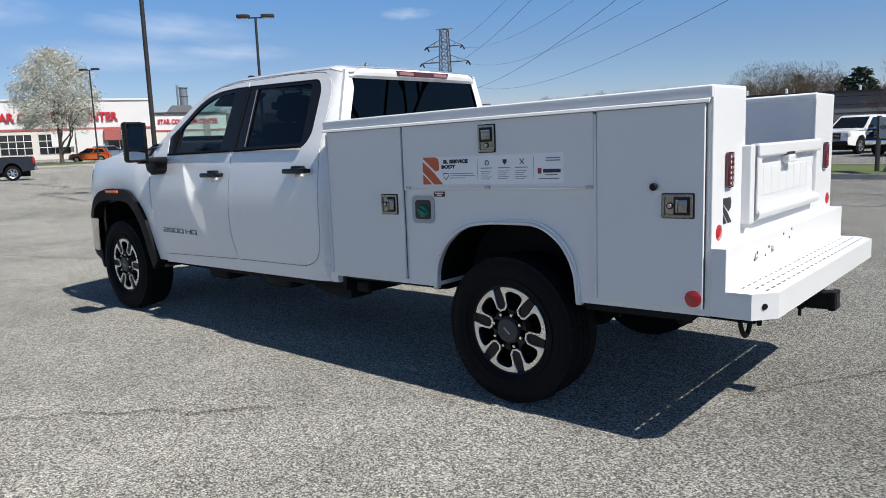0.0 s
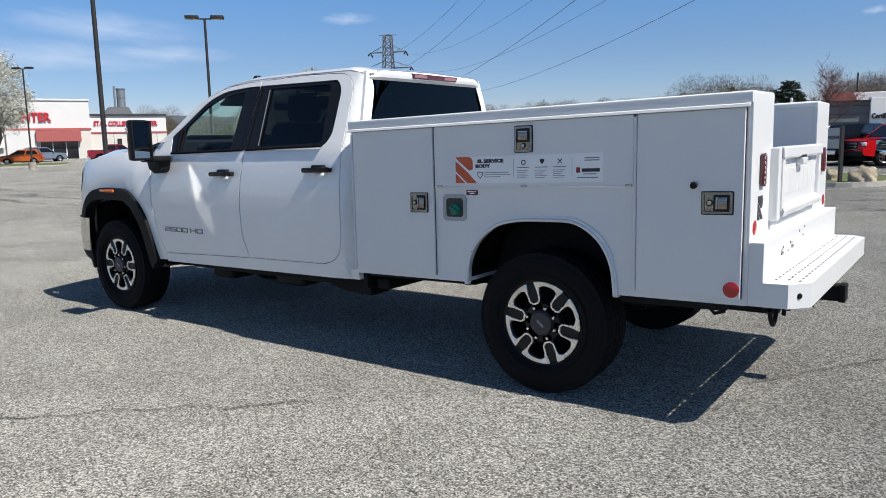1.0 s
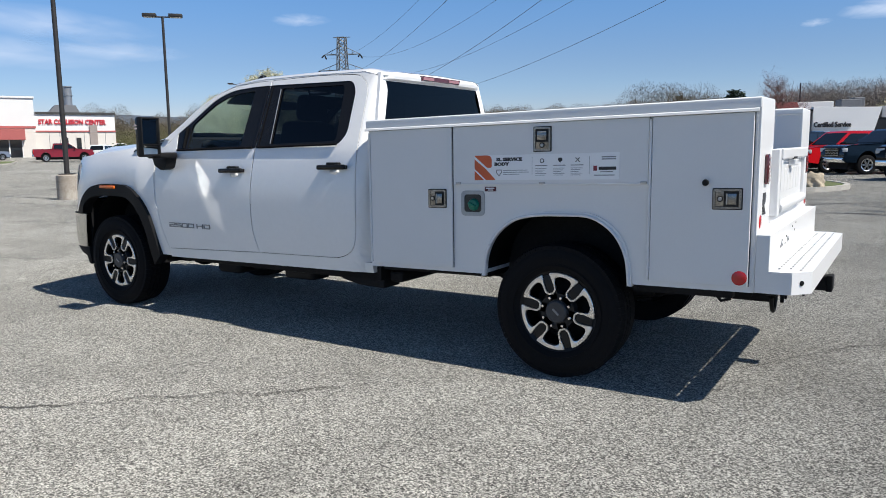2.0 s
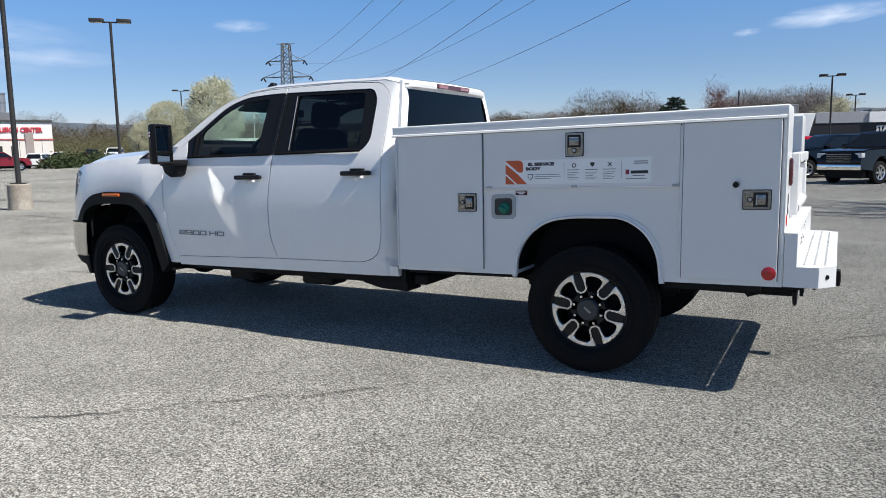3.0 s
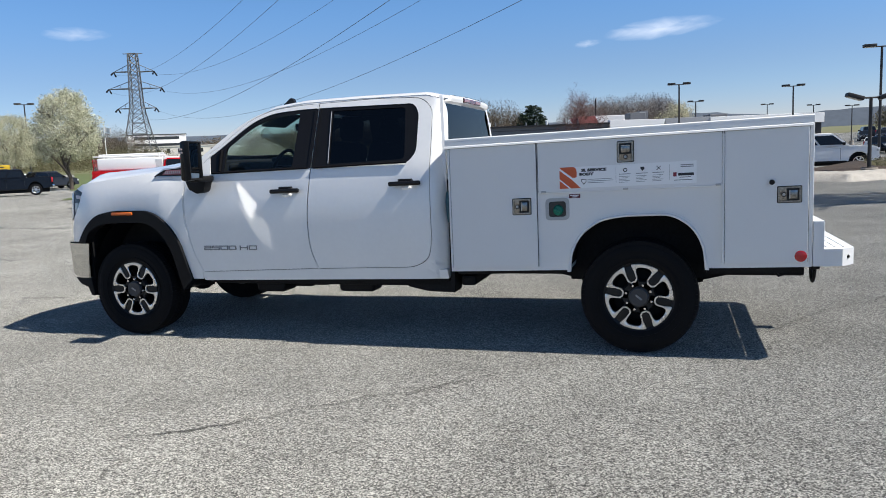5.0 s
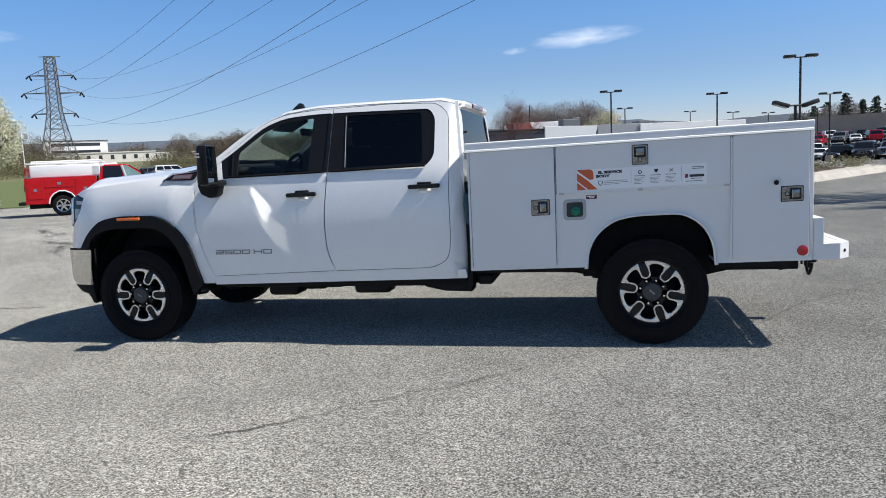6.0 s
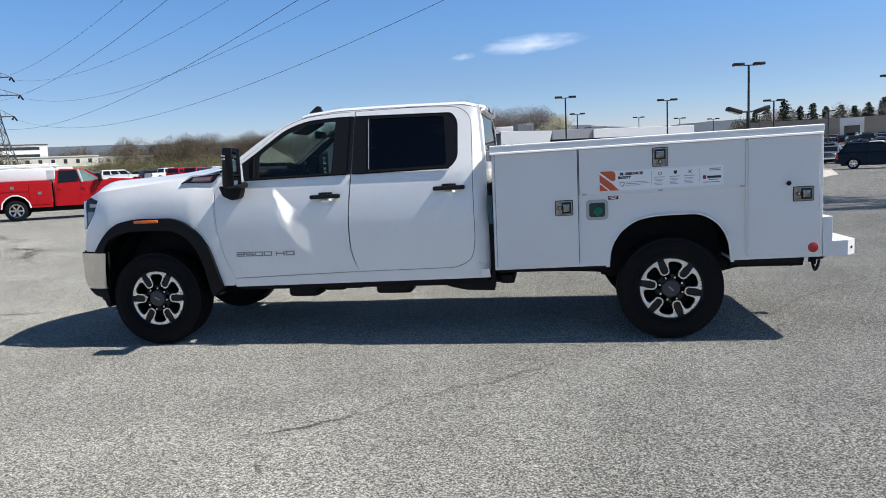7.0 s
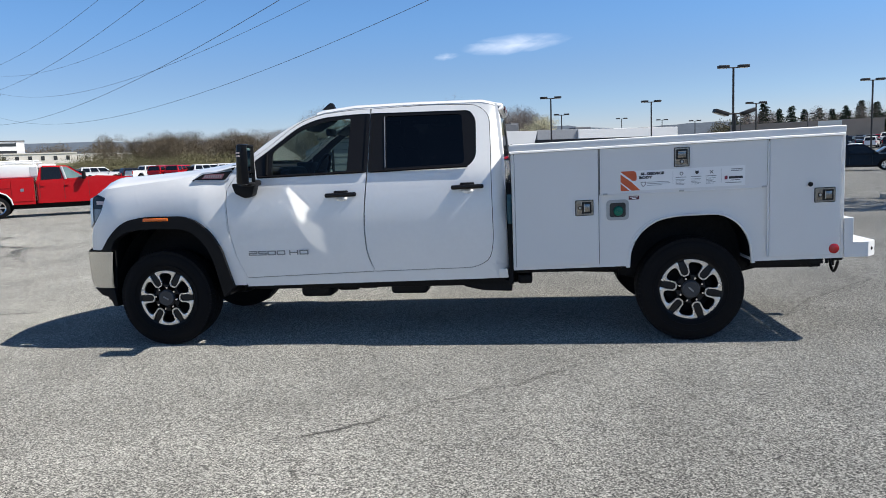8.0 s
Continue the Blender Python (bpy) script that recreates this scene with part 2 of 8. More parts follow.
def rounded(poly, r, n=4):
    """A polygon with its corners rounded; r: one radius or one for each corner."""
    out = []
    for i, p in enumerate(poly):
        p = Vector(p)
        a, b = Vector(poly[i - 1]) - p, Vector(poly[(i + 1) % len(poly)]) - p
        rr = r[i] if isinstance(r, (list, tuple)) else r
        rr = min(rr, a.length * 0.45, b.length * 0.45)
        if rr < 1e-4:
            out.append(tuple(p))
            continue
        s, e = p + a.normalized() * rr, p + b.normalized() * rr
        for k in range(n + 1):
            t = k / n
            out.append(tuple(s * (1 - t) ** 2 + p * 2 * t * (1 - t) + e * t * t))
    return out


def panel(poly, yf, depth=0.02, step=0.09, holes=(), lip=0.0):
    """A skin over a polygon of (x, z), laid on the surface y = yf(x, z), with edges folded inwards (towards +y) by depth."""
    bm = bmesh.new()
    loops = []
    for q in (poly, *holes):
        vs = [bm.verts.new((p[0], 0, p[1])) for p in q]
        loops += [bm.edges.new((vs[i], vs[(i + 1) % len(vs)])) for i in range(len(vs))]
    bmesh.ops.triangle_fill(bm, use_beauty=True, edges=loops, normal=(0, -1, 0))
    xs, zs = [p[0] for p in poly], [p[1] for p in poly]
    if step:
        for lo, hi, no, ax in ((min(xs), max(xs), (1, 0, 0), 0), (min(zs), max(zs), (0, 0, 1), 2)):
            k = math.ceil(lo / step) * step
            while k < hi:
                co = [0, 0, 0]
                co[ax] = k
                bmesh.ops.bisect_plane(bm, geom=bm.verts[:] + bm.edges[:] + bm.faces[:], plane_co=co, plane_no=no, dist=1e-5)
                k += step
    bmesh.ops.remove_doubles(bm, verts=bm.verts, dist=1e-4)
    for v in bm.verts:
        v.co.y = yf(v.co.x, v.co.z)
    for f in bm.faces:
        f.normal_update()
        if f.normal.y > 0:
            f.normal_flip()
    if depth:
        rim = [e for e in bm.edges if len(e.link_faces) == 1]
        got = bmesh.ops.extrude_edge_only(bm, edges=rim)
        for v in got["geom"]:
            if isinstance(v, bmesh.types.BMVert):
                v.co.y += depth
    return bm


def slab(poly, y0, y1, bevel=0.0):
    """A solid plate: a polygon of (x, z) from y0 to y1."""
    bm = bmesh.new()
    a = [bm.verts.new((x, y0, z)) for x, z in poly]
    b = [bm.verts.new((x, y1, z)) for x, z in poly]
    bm.faces.new(a)
    bm.faces.new(b[::-1])
    for i in range(len(a)):
        j = (i + 1) % len(a)
        bm.faces.new((a[i], b[i], b[j], a[j]))
    bmesh.ops.recalc_face_normals(bm, faces=bm.faces)
    if bevel:
        bmesh.ops.bevel(bm, geom=bm.edges[:], offset=bevel, segments=2, profile=0.5, affect="EDGES", clamp_overlap=True)
    return bm


def sheet(nu, nv, fn):
    """A grid surface: fn(u, v) for u, v in 0..1."""
    bm = bmesh.new()
    g = [[bm.verts.new(fn(i / nu, j / nv)) for j in range(nv + 1)] for i in range(nu + 1)]
    for i in range(nu):
        for j in range(nv):
            bm.faces.new((g[i][j], g[i + 1][j], g[i + 1][j + 1], g[i][j + 1]))
    bmesh.ops.recalc_face_normals(bm, faces=bm.faces)
    return bm


def flipped(bm, yc):
    """Mirrored to the other side of the plane y = yc."""
    for v in bm.verts:
        v.co.y = 2 * yc - v.co.y
    bmesh.ops.reverse_faces(bm, faces=bm.faces)
    return bm


def copied(bm):
    return bm.copy()


def moved(bm, m):
    bmesh.ops.transform(bm, matrix=m, verts=bm.verts)
    return bm


def letters(text, size, depth, m, bold=0.0):
    """Built-in letters as a mesh, centred at the pose m, in its x-y plane."""
    cu = bpy.data.curves.new("tmp", "FONT")
    cu.body, cu.size, cu.extrude, cu.resolution_u = text, size, depth, 2
    cu.offset = bold
    cu.align_x, cu.align_y = "CENTER", "CENTER"
    ob = bpy.data.objects.new("tmp", cu)
    bm = bmesh.new()
    me = bpy.data.meshes.new_from_object(ob)
    bm.from_mesh(me)
    bpy.data.meshes.remove(me)
    bpy.data.objects.remove(ob)
    bpy.data.curves.remove(cu)
    return moved(bm, m)


# ---- ground ----
def rise(x, y):
    """Height of the ground: level lots, then a slow climb to the fields and hills."""
    d = math.hypot(x, y - 5)
    k = max(0.0, d - 62.0)
    k = min(k, 230.0)
    az = math.degrees(math.atan2(x, y + 5))
    ease = lambda a, b, v: (lambda q: q * q * (3 - 2 * q))(min(1, max(0, (v - a) / (b - a))))
    dip = 0.75 * ease(11, 15, az) * (1 - ease(38, 50, az)) * ease(58, 86, d) * (1 - ease(100, 128, d))
    return 0.033 * k * k / (k + 25) - dip


def ground_bm():
    bm = bmesh.new()
    radii = [0, 12, 25, 40, 55, 62, 70, 80, 90, 105, 125, 150, 190, 240, 320, 450, 650, 1000, 1600, 2600]
    n = 180
    rings = []
    for r in radii[1:]:
        rings.append([])
        for k in range(n):
            x, y = r * math.cos(k * math.tau / n), 5 + r * math.sin(k * math.tau / n)
            rings[-1].append(bm.verts.new((x, y, rise(x, y))))
    c = bm.verts.new((0, 5, 0))
    for k in range(n):
        bm.faces.new((c, rings[0][k], rings[0][(k + 1) % n]))
    for r0, r1 in zip(rings, rings[1:]):
        for k in range(n):
            bm.faces.new((r0[k], r1[k], r1[(k + 1) % n], r0[(k + 1) % n]))
    return bm


ground = part("ground", ground_bm(), ASPHALT, None, smooth=40)
tagged(ground, "worn light grey asphalt lot with fine cracks", "ground", kind="structure")

# ---- the white service truck ----
YC = 0.985          # centre line of the truck
RAKE = 0.0185       # nose-down stance of the unladen truck
truck = thing("service_truck", "white crew cab pickup with a utility service body, parked on asphalt", "truck")


def tp(name, bm, material, parent=None, label="", smooth=None, both=False):
    """A part of the truck; both: also its twin on the far side."""
    if both:
        part(name, flipped(copied(bm), YC), material, parent or truck, label, smooth)
    return part(name, bm, material, parent or truck, label, smooth)


def rk(bm):
    for v in bm.verts:
        v.co.z += RAKE * v.co.x
    return bm


def cab_y(x, z):
    """Side surface of the cab: a soft bulge below the belt, leaning in above it."""
    y = 0.058 + (0.38 * (z - 1.41) if z > 1.41 else 0.22 * max(0, z - 0.95) ** 2 + 0.15 * max(0, 0.95 - z) ** 2 - 0.0466)
    if x < -4.72:
        y += 0.75 * (-4.72 - x) ** 2
    if x > -1.57:
        y += 6.0 * (x + 1.57) ** 2
    return y


WIN_F = rounded([(-3.515, 1.408), (-3.545, 1.555), (-3.44, 1.628), (-3.17, 1.832), (-2.98, 1.898), (-2.72, 1.914), (-2.573, 1.916), (-2.588, 1.424)], [0.01, 0.01, 0.03, 0.1, 0.1, 0.05, 0.005, 0.005], 3)
WIN_R = rounded([(-2.565, 1.424), (-2.55, 1.916), (-1.72, 1.906), (-1.672, 1.83), (-1.67, 1.52), (-1.735, 1.441)], [0.005, 0.005, 0.04, 0.04, 0.05, 0.04], 3)
GLASS_FP = rounded([(-3.385, 1.432), (-3.395, 1.62), (-3.17, 1.79), (-2.98, 1.86), (-2.725, 1.882), (-2.745, 1.44)], [0.01, 0.03, 0.1, 0.08, 0.02, 0.02], 3)
GLASS_RP = rounded([(-2.41, 1.455), (-2.425, 1.885), (-1.79, 1.878), (-1.765, 1.47)], [0.01, 0.02, 0.03, 0.04], 3)
SEAM_FRONT = [(-3.635, 0.578), (-3.714, 0.762), (-3.768, 1.0), (-3.781, 1.2), (-3.772, 1.32), (-3.70, 1.43)]
DOOR_F = SEAM_FRONT + rounded([(-3.56, 1.575), (-3.44, 1.655), (-3.18, 1.856), (-2.99, 1.925), (-2.72, 1.948), (-2.558, 1.952), (-2.578, 1.40), (-2.612, 1.043), (-2.6, 0.772), (-2.54, 0.612)], [0.03, 0.05, 0.1, 0.1, 0.02, 0, 0, 0.2, 0.1, 0], 3)
DOOR_R = rounded([(-2.53, 0.612), (-2.59, 0.772), (-2.602, 1.043), (-2.568, 1.40), (-2.548, 1.952), (-2.03, 1.962), (-1.66, 1.945), (-1.565, 1.86), (-1.557, 1.6), (-1.547, 0.84), (-1.575, 0.69), (-1.70, 0.627)], [0, 0.1, 0.2, 0, 0, 0.1, 0.08, 0.08, 0.05, 0.1, 0.1, 0.1], 3)


def grown(poly, d):
    """A polygon pushed outwards by d."""
    c = len(poly)
    area = sum(poly[i - 1][0] * poly[i][1] - poly[i][0] * poly[i - 1][1] for i in range(c))
    s = 1 if area > 0 else -1
    out = []
    for i in range(c):
        p, a, b = Vector(poly[i]), Vector(poly[i - 1]), Vector(poly[(i + 1) % c])
        n = Vector((b - a).normalized())
        out.append((p.x + s * n.y * d, p.y - s * n.x * d))
    return out


SIDE = rounded([(-3.64, 0.5), (-3.70, 0.66), (-3.79, 1.0), (-3.80, 1.3), (-3.74, 1.46), (-3.70, 1.522), (-3.56, 1.615), (-3.44, 1.708), (-3.295, 1.806), (-3.15, 1.882), (-2.98, 1.935), (-2.7, 1.968), (-2.17, 1.974), (-1.62, 1.968),
                (-1.50, 1.93), (-1.47, 1.84), (-1.445, 1.48), (-1.43, 0.6), (-1.445, 0.532)], [0, 0, 0, 0, 0, 0, 0.05, 0.05, 0.05, 0.05, 0.1, 0.05, 0.05, 0.05, 0.06, 0.05, 0.1, 0.03, 0.02], 3)
tp("cab_side", panel(SIDE, lambda x, z: cab_y(x, z) + 0.002, 0.05, holes=(grown(DOOR_F, 0.005), grown(DOOR_R, 0.005))), WHITE, smooth=35, both=True)
tp("door_seal", panel(grown(SIDE, -0.03), lambda x, z: cab_y(x, z) + 0.03, 0.0, holes=(GLASS_FP, GLASS_RP), step=0.12), SEAM, smooth=35, both=True)


def badge_glyph(ch, x0, x1, z0=0.766, z1=0.804, w=0.008):
    """A wide square-cut letter made of straight bars, standing proud of the door."""
    zm = (z0 + z1) / 2
    bars = {"top": (x0, x1, z1 - w, z1), "mid": (x0, x1, zm - w / 2, zm + w / 2), "low": (x0, x1, z0, z0 + w), "ul": (x0, x0 + w, zm, z1), "ll": (x0, x0 + w, z0, zm), "ur": (x1 - w, x1, zm, z1), "lr": (x1 - w, x1, z0, zm)}
    use = {"2": "top ur mid ll low", "5": "top ul mid lr low", "0": "top ul ur ll lr low", "H": "ul ll mid ur lr", "D": "top ul ll ur lr low"}[ch].split()
    y = cab_y((x0 + x1) / 2, zm)
    return join(*[box(bars[k][0], bars[k][1], y - 0.005 - 0.0002 * i, y + 0.001, bars[k][2], bars[k][3]) for i, k in enumerate(use)])


for nm, poly, win, gl, gmat, lab, hx, hz in (("front_door", DOOR_F, WIN_F, GLASS_FP, GLASS_F, "white front door with grey number badge", -2.785, 1.252),
                                             ("rear_door", DOOR_R, WIN_R, GLASS_RP, GLASS_R, "white rear door with dark privacy glass", -1.742, 1.283)):
    for far in (False, True):
        side = (lambda b: flipped(b, YC)) if far else (lambda b: b)
        door = part(nm, side(panel(poly, cab_y, 0.025, 0.07, holes=(win,))), WHITE, truck, lab, 35)
        part("window_frame", side(panel(grown(win, -0.003), lambda x, z: cab_y(x, z) + 0.004, 0.006, holes=(gl,))), GLOSSBLACK, door, "gloss black window surround", 35)
        g = part("window_glass", side(panel(grown(gl, 0.004), lambda x, z: cab_y(x, z) + 0.012, 0.0, 0.2)), gmat, door, "", 35)
        g.visible_shadow = nm != "front_door"
        y0 = cab_y(hx, hz)
        part("handle", side(moved(box(-0.132, 0.132, -0.018, 0.014, -0.018, 0.018, 0.014, 3), pose(hx, y0 - 0.04, hz, 0, -1, 0))), GLOSSBLACK, door, "black pull handle", 40)
        # bulge in place of the recess, shaped so its top catches a sun highlight
        cup = lathe([(0.0, -0.018), (0.5, -0.015), (0.85, -0.008), (1.0, 0.0), (0.0, 0.002)], 20, False)
        for v in cup.verts:
            v.co = Vector((hx + v.co.x * 0.052, y0 + v.co.y * 1.1 + 0.001, hz - 0.036 + v.co.z * 0.022))
        part("handle_cup_bulge", side(cup), WHITE, door, "", 60)
        part("handle_mount", side(join(box(hx - 0.06, hx + 0.055, y0 - 0.03, y0 + 0.01, hz + 0.008, hz + 0.034, 0.008), box(hx - 0.115, hx - 0.085, y0 - 0.035, y0 + 0.01, hz - 0.014, hz + 0.014, 0.006), box(hx + 0.085, hx + 0.115, y0 - 0.035, y0 + 0.01, hz - 0.014, hz + 0.014, 0.006))), BLACK, door, "", 40)
        part("belt_moulding", side(tube([(win[0][0] + 0.02 if nm == "rear_door" else -3.50, cab_y(-3, 1.42) - 0.006, 1.417 if nm == "front_door" else 1.432), (-2.60 if nm == "front_door" else -1.74, cab_y(-3, 1.42) - 0.006, 1.432 if nm == "front_door" else 1.447)], 0.009, 8)), DULLTRIM, door, "", 40)
        if nm == "front_door":
            part("pillar_cover", side(panel([(-2.6, 1.428), (-2.5865, 1.912), (-2.5585, 1.912), (-2.574, 1.428)], lambda x, z: cab_y(x, z) - 0.004, 0.006, 0.2)), GLOSSBLACK, door)
            part("quarter_bar", side(tube([(-3.43, cab_y(-3, 1.44) - 0.002, 1.43), (-3.435, cab_y(-3, 1.6) - 0.002, 1.61)], 0.012, 6)), DULLTRIM, door, "", 40)
            if not far:
                for ch, x0, x1 in (("2", -3.605, -3.533), ("5", -3.524, -3.452), ("0", -3.443, -3.371), ("0", -3.362, -3.290), ("H", -3.254, -3.178), ("D", -3.166, -3.090)):
                    part("badge_letter", badge_glyph(ch, x0, x1), BADGE, door, "grey raised badge letter")
        else:
            part("pillar_cover", side(panel([(-2.5645, 1.428), (-2.5495, 1.912), (-2.53, 1.912), (-2.545, 1.428)], lambda x, z: cab_y(x, z) - 0.004, 0.006, 0.2)), GLOSSBLACK, door)
            part("window_bar", side(tube([(-2.42, cab_y(-2, 1.46) - 0.001, 1.46), (-2.436, cab_y(-2, 1.88) - 0.001, 1.88)], 0.004, 6)), BADGE, door, "", 40)

# rocker below the doors
tp("rocker_panel", panel(rounded([(-3.64, 0.492), (-3.648, 0.565), (-1.44, 0.602), (-1.432, 0.528)], 0.01), lambda x, z: 0.062 + 3.0 * max(0, 0.56 - z) ** 2 * 4, 0.06, 0.05), WHITE, smooth=35, both=True)

# front wing, with its arch
ARCH_F = rounded([(-3.752, 0.512), (-3.831, 0.836), (-3.917, 0.979), (-4.031, 1.076), (-4.15, 1.118), (-4.498, 1.122), (-4.678, 1.088), (-4.802, 0.981), (-4.905, 0.845)], [0, 0.08, 0.08, 0.06, 0.05, 0.06, 0.08, 0.08, 0], 4)
FENDER = [(-3.655, 0.512)] + ARCH_F + [(-5.035, 0.845), (-5.03, 0.95), (-5.005, 1.04), (-4.905, 1.17), (-4.862, 1.292), (-4.96, 1.325), (-4.88, 1.362), (-4.6, 1.392), (-4.2, 1.43), (-3.9, 1.475), (-3.71, 1.515), (-3.705, 1.44), (-3.782, 1.33), (-3.792, 1.2), (-3.78, 1.0), (-3.725, 0.762), (-3.65, 0.575)]


def fender_y(x, z):
    y = cab_y(x, z) if z < 1.41 else cab_y(x, 1.41) + 0.5 * (z - 1.41)
    a = math.hypot((x + 4.33) / 0.72, (z - 0.5) / 0.85)
    return y - 0.03 * min(1, max(0, (-3.74 - x) / 0.25)) * math.exp(-((a - 0.95) / 0.35) ** 2) + 0.12 * max(0, z - 1.28)


tp("front_fender", panel(FENDER, fender_y, 0.03, 0.06), WHITE, smooth=35, both=True)
FL_IN = rounded([(-3.852, 0.415), (-3.905, 0.72), (-3.957, 0.851), (-4.046, 0.957), (-4.16, 1.012), (-4.505, 1.016), (-4.655, 1.0), (-4.775, 0.93), (-4.815, 0.835)], [0, 0.05, 0.08, 0.08, 0.08, 0.08, 0.08, 0.06, 0], 4)
FLARE = [(-3.752, 0.505)] + ARCH_F[1:] + [(-4.9, 0.835)] + FL_IN[::-1]
tp("wheel_arch_flare", panel(FLARE, lambda x, z: fender_y(x, z) - 0.03, 0.10, 0.05), BLACK, None, "black plastic wheel arch flare", 40, both=True)
tp("side_marker", box(-4.497, -4.278, fender_y(-4.4, 1.09) - 0.045, 0.02, 1.082, 1.108, 0.006), AMBER, None, "amber side marker", 40, both=True)


def edge_z(x):
    """Top of the wing along the bonnet's edge."""
    return np.interp(x, [-5.05, -4.96, -4.88, -4.6, -4.2, -3.9, -3.71], [1.29, 1.33, 1.364, 1.394, 1.432, 1.476, 1.515]).item()


def hood_fn(u, v):
    x = -5.06 + 1.42 * u - 0.10 * (1 - u) ** 3 * (1 - (2 * v - 1) ** 2)
    e = 0.075 + 0.05 * (1 - u)
    y = e + (2 * YC - 2 * e) * v
    s = min(v, 1 - v) * 2
    lift = (0.040 * min(1, s / 0.22) ** 0.6 + 0.010 * math.sin(math.pi * min(1, s)) + (0.014 if 0.3 < s else 0.014 * max(0, (s - 0.2) / 0.1))) * (1.15 - 0.55 * u)
    lift += min(1, s / 0.25) * (0.020 + 0.045 * (1 - u) ** 7)
    front = min(1, u / 0.10) ** 0.5
    return (x, y, edge_z(x) - 0.004 + lift * (0.35 + 0.65 * front) - 0.02 * (1 - front))


tp("hood", sheet(24, 40, hood_fn), WHITE, smooth=50)
VENT = rounded([(-4.085, 1.402), (-3.985, 1.476), (-3.715, 1.482), (-3.78, 1.392)], [0.025, 0.02, 0.01, 0.03], 3)


def vent_y(x, z):
    return fender_y(x, 1.40) - 0.012 + 0.30 * (z - 1.40)


tp("hood_vent", panel(VENT, vent_y, 0.05, 0.05), mat("silver_bezel", (0.62, 0.63, 0.65), 0.3, metal=0.5), None, "chrome hood vent bezel", both=True)
tp("hood_vent_insert", panel(grown(VENT, -0.014), lambda x, z: vent_y(x, z) - 0.003, 0.02, 0.05), BLACK, both=True)
tp("hood_vent_badge", panel([(-3.985, 1.422), (-3.955, 1.458), (-3.795, 1.460), (-3.815, 1.420)], lambda x, z: vent_y(x, z) - 0.008, 0.012, 0.05), mat("maroon_badge", (0.20, 0.09, 0.11), 0.5), None, "dark red badge", both=True)
for k in range(8):
    tp("vent_badge_line", panel([(-3.965 + 0.019 * k, 1.429), (-3.960 + 0.019 * k, 1.451), (-3.949 + 0.019 * k, 1.451), (-3.954 + 0.019 * k, 1.429)], lambda x, z: vent_y(x, z) - 0.010, 0.004, 0.05), BADGE, both=True)
tp("cowl", box(-3.76, -3.60, 0.12, 2 * YC - 0.12, 1.40, 1.53, 0.02), BLACK)

# headlights, grille and bumper
HEAD = [(-5.03, 1.045), (-4.905, 1.17), (-4.862, 1.29), (-4.96, 1.322), (-5.04, 1.29)]
tp("headlight", panel(HEAD, lambda x, z: fender_y(x, z) + 0.006, 0.05, 0.05), mat("headlight_lens", (0.16, 0.15, 0.145), 0.08, coat=1.0, vary=0.4, scale=20), None, "dark headlight with clear lens", 40, both=True)
tp("headlight_strip", panel([(-5.034, 1.04), (-4.998, 1.075), (-5.012, 1.296), (-5.043, 1.288)], lambda x, z: fender_y(x, z) - 0.002, 0.03, 0.1), mat("bright_lamp_bezel", (0.72, 0.72, 0.70), 0.25, metal=0.6), None, "bright edge of the headlight", both=True)
tp("headlight_cap", panel([(-5.006, 1.20), (-4.905, 1.195), (-4.870, 1.288), (-4.96, 1.318), (-5.008, 1.296)], lambda x, z: fender_y(x, z) + 0.003, 0.0, 0.1), GLOSSBLACK, both=True)
tp("headlight_bar", panel([(-4.96, 1.235), (-4.885, 1.235), (-4.875, 1.262), (-4.965, 1.268)], lambda x, z: fender_y(x, z) + 0.002, 0.0, 0.1), CLEAR_LED, both=True)
tp("grille", sheet(3, 12, lambda u, v: (-4.99 - 0.24 * (1 - (2 * v - 1) ** 2), 0.14 + (2 * YC - 0.28) * v, 0.82 + 0.50 * u)), GLOSSBLACK, smooth=40)
for k in range(5):
    tp("grille_bar", tube([(-5.00 - 0.24 * (1 - (2 * v / 8 - 1) ** 2), 0.16 + (2 * YC - 0.32) * v / 8, 0.88 + 0.09 * k) for v in range(9)], 0.016, 6), CHROME, smooth=50)


def bumper_fn(u, v):
    a = (2 * v - 1)
    x = -4.84 - 0.40 * (1 - abs(a) ** 5) ** 0.6
    return (x, YC + (YC - 0.015) * (a if abs(a) < 0.999 else math.copysign(0.999, a)), 0.515 + 0.318 * u)


tp("front_bumper", join(sheet(4, 60, bumper_fn), panel(rounded([(-5.075, 0.832), (-4.822, 0.828), (-4.855, 0.515), (-5.0, 0.515), (-5.06, 0.56)], [0.01, 0.01, 0.01, 0.04, 0.05], 3), lambda x, z: 0.01 + 0.9 * max(0, -4.86 - x) ** 2, 0.03, 0.05),
        flipped(panel(rounded([(-5.075, 0.832), (-4.822, 0.828), (-4.855, 0.515), (-5.0, 0.515), (-5.06, 0.56)], [0.01, 0.01, 0.01, 0.04, 0.05], 3), lambda x, z: 0.01 + 0.9 * max(0, -4.86 - x) ** 2, 0.03, 0.05), YC)), mat("satin_chrome", (0.62, 0.61, 0.58), 0.2, metal=1.0, vary=0.05), None, "bright chrome front bumper", 40)
tp("bumper_trim", tube([(-5.06, 0.05, 0.838), (-4.82, 0.02, 0.834)], 0.008, 6), BLACK, both=True)
tp("air_dam", slab([(-5.03, 0.517), (-4.85, 0.514), (-4.825, 0.345), (-4.865, 0.345), (-4.90, 0.425), (-4.97, 0.45)], 0.03, 2 * YC - 0.03, 0.008), BLACK, smooth=40)

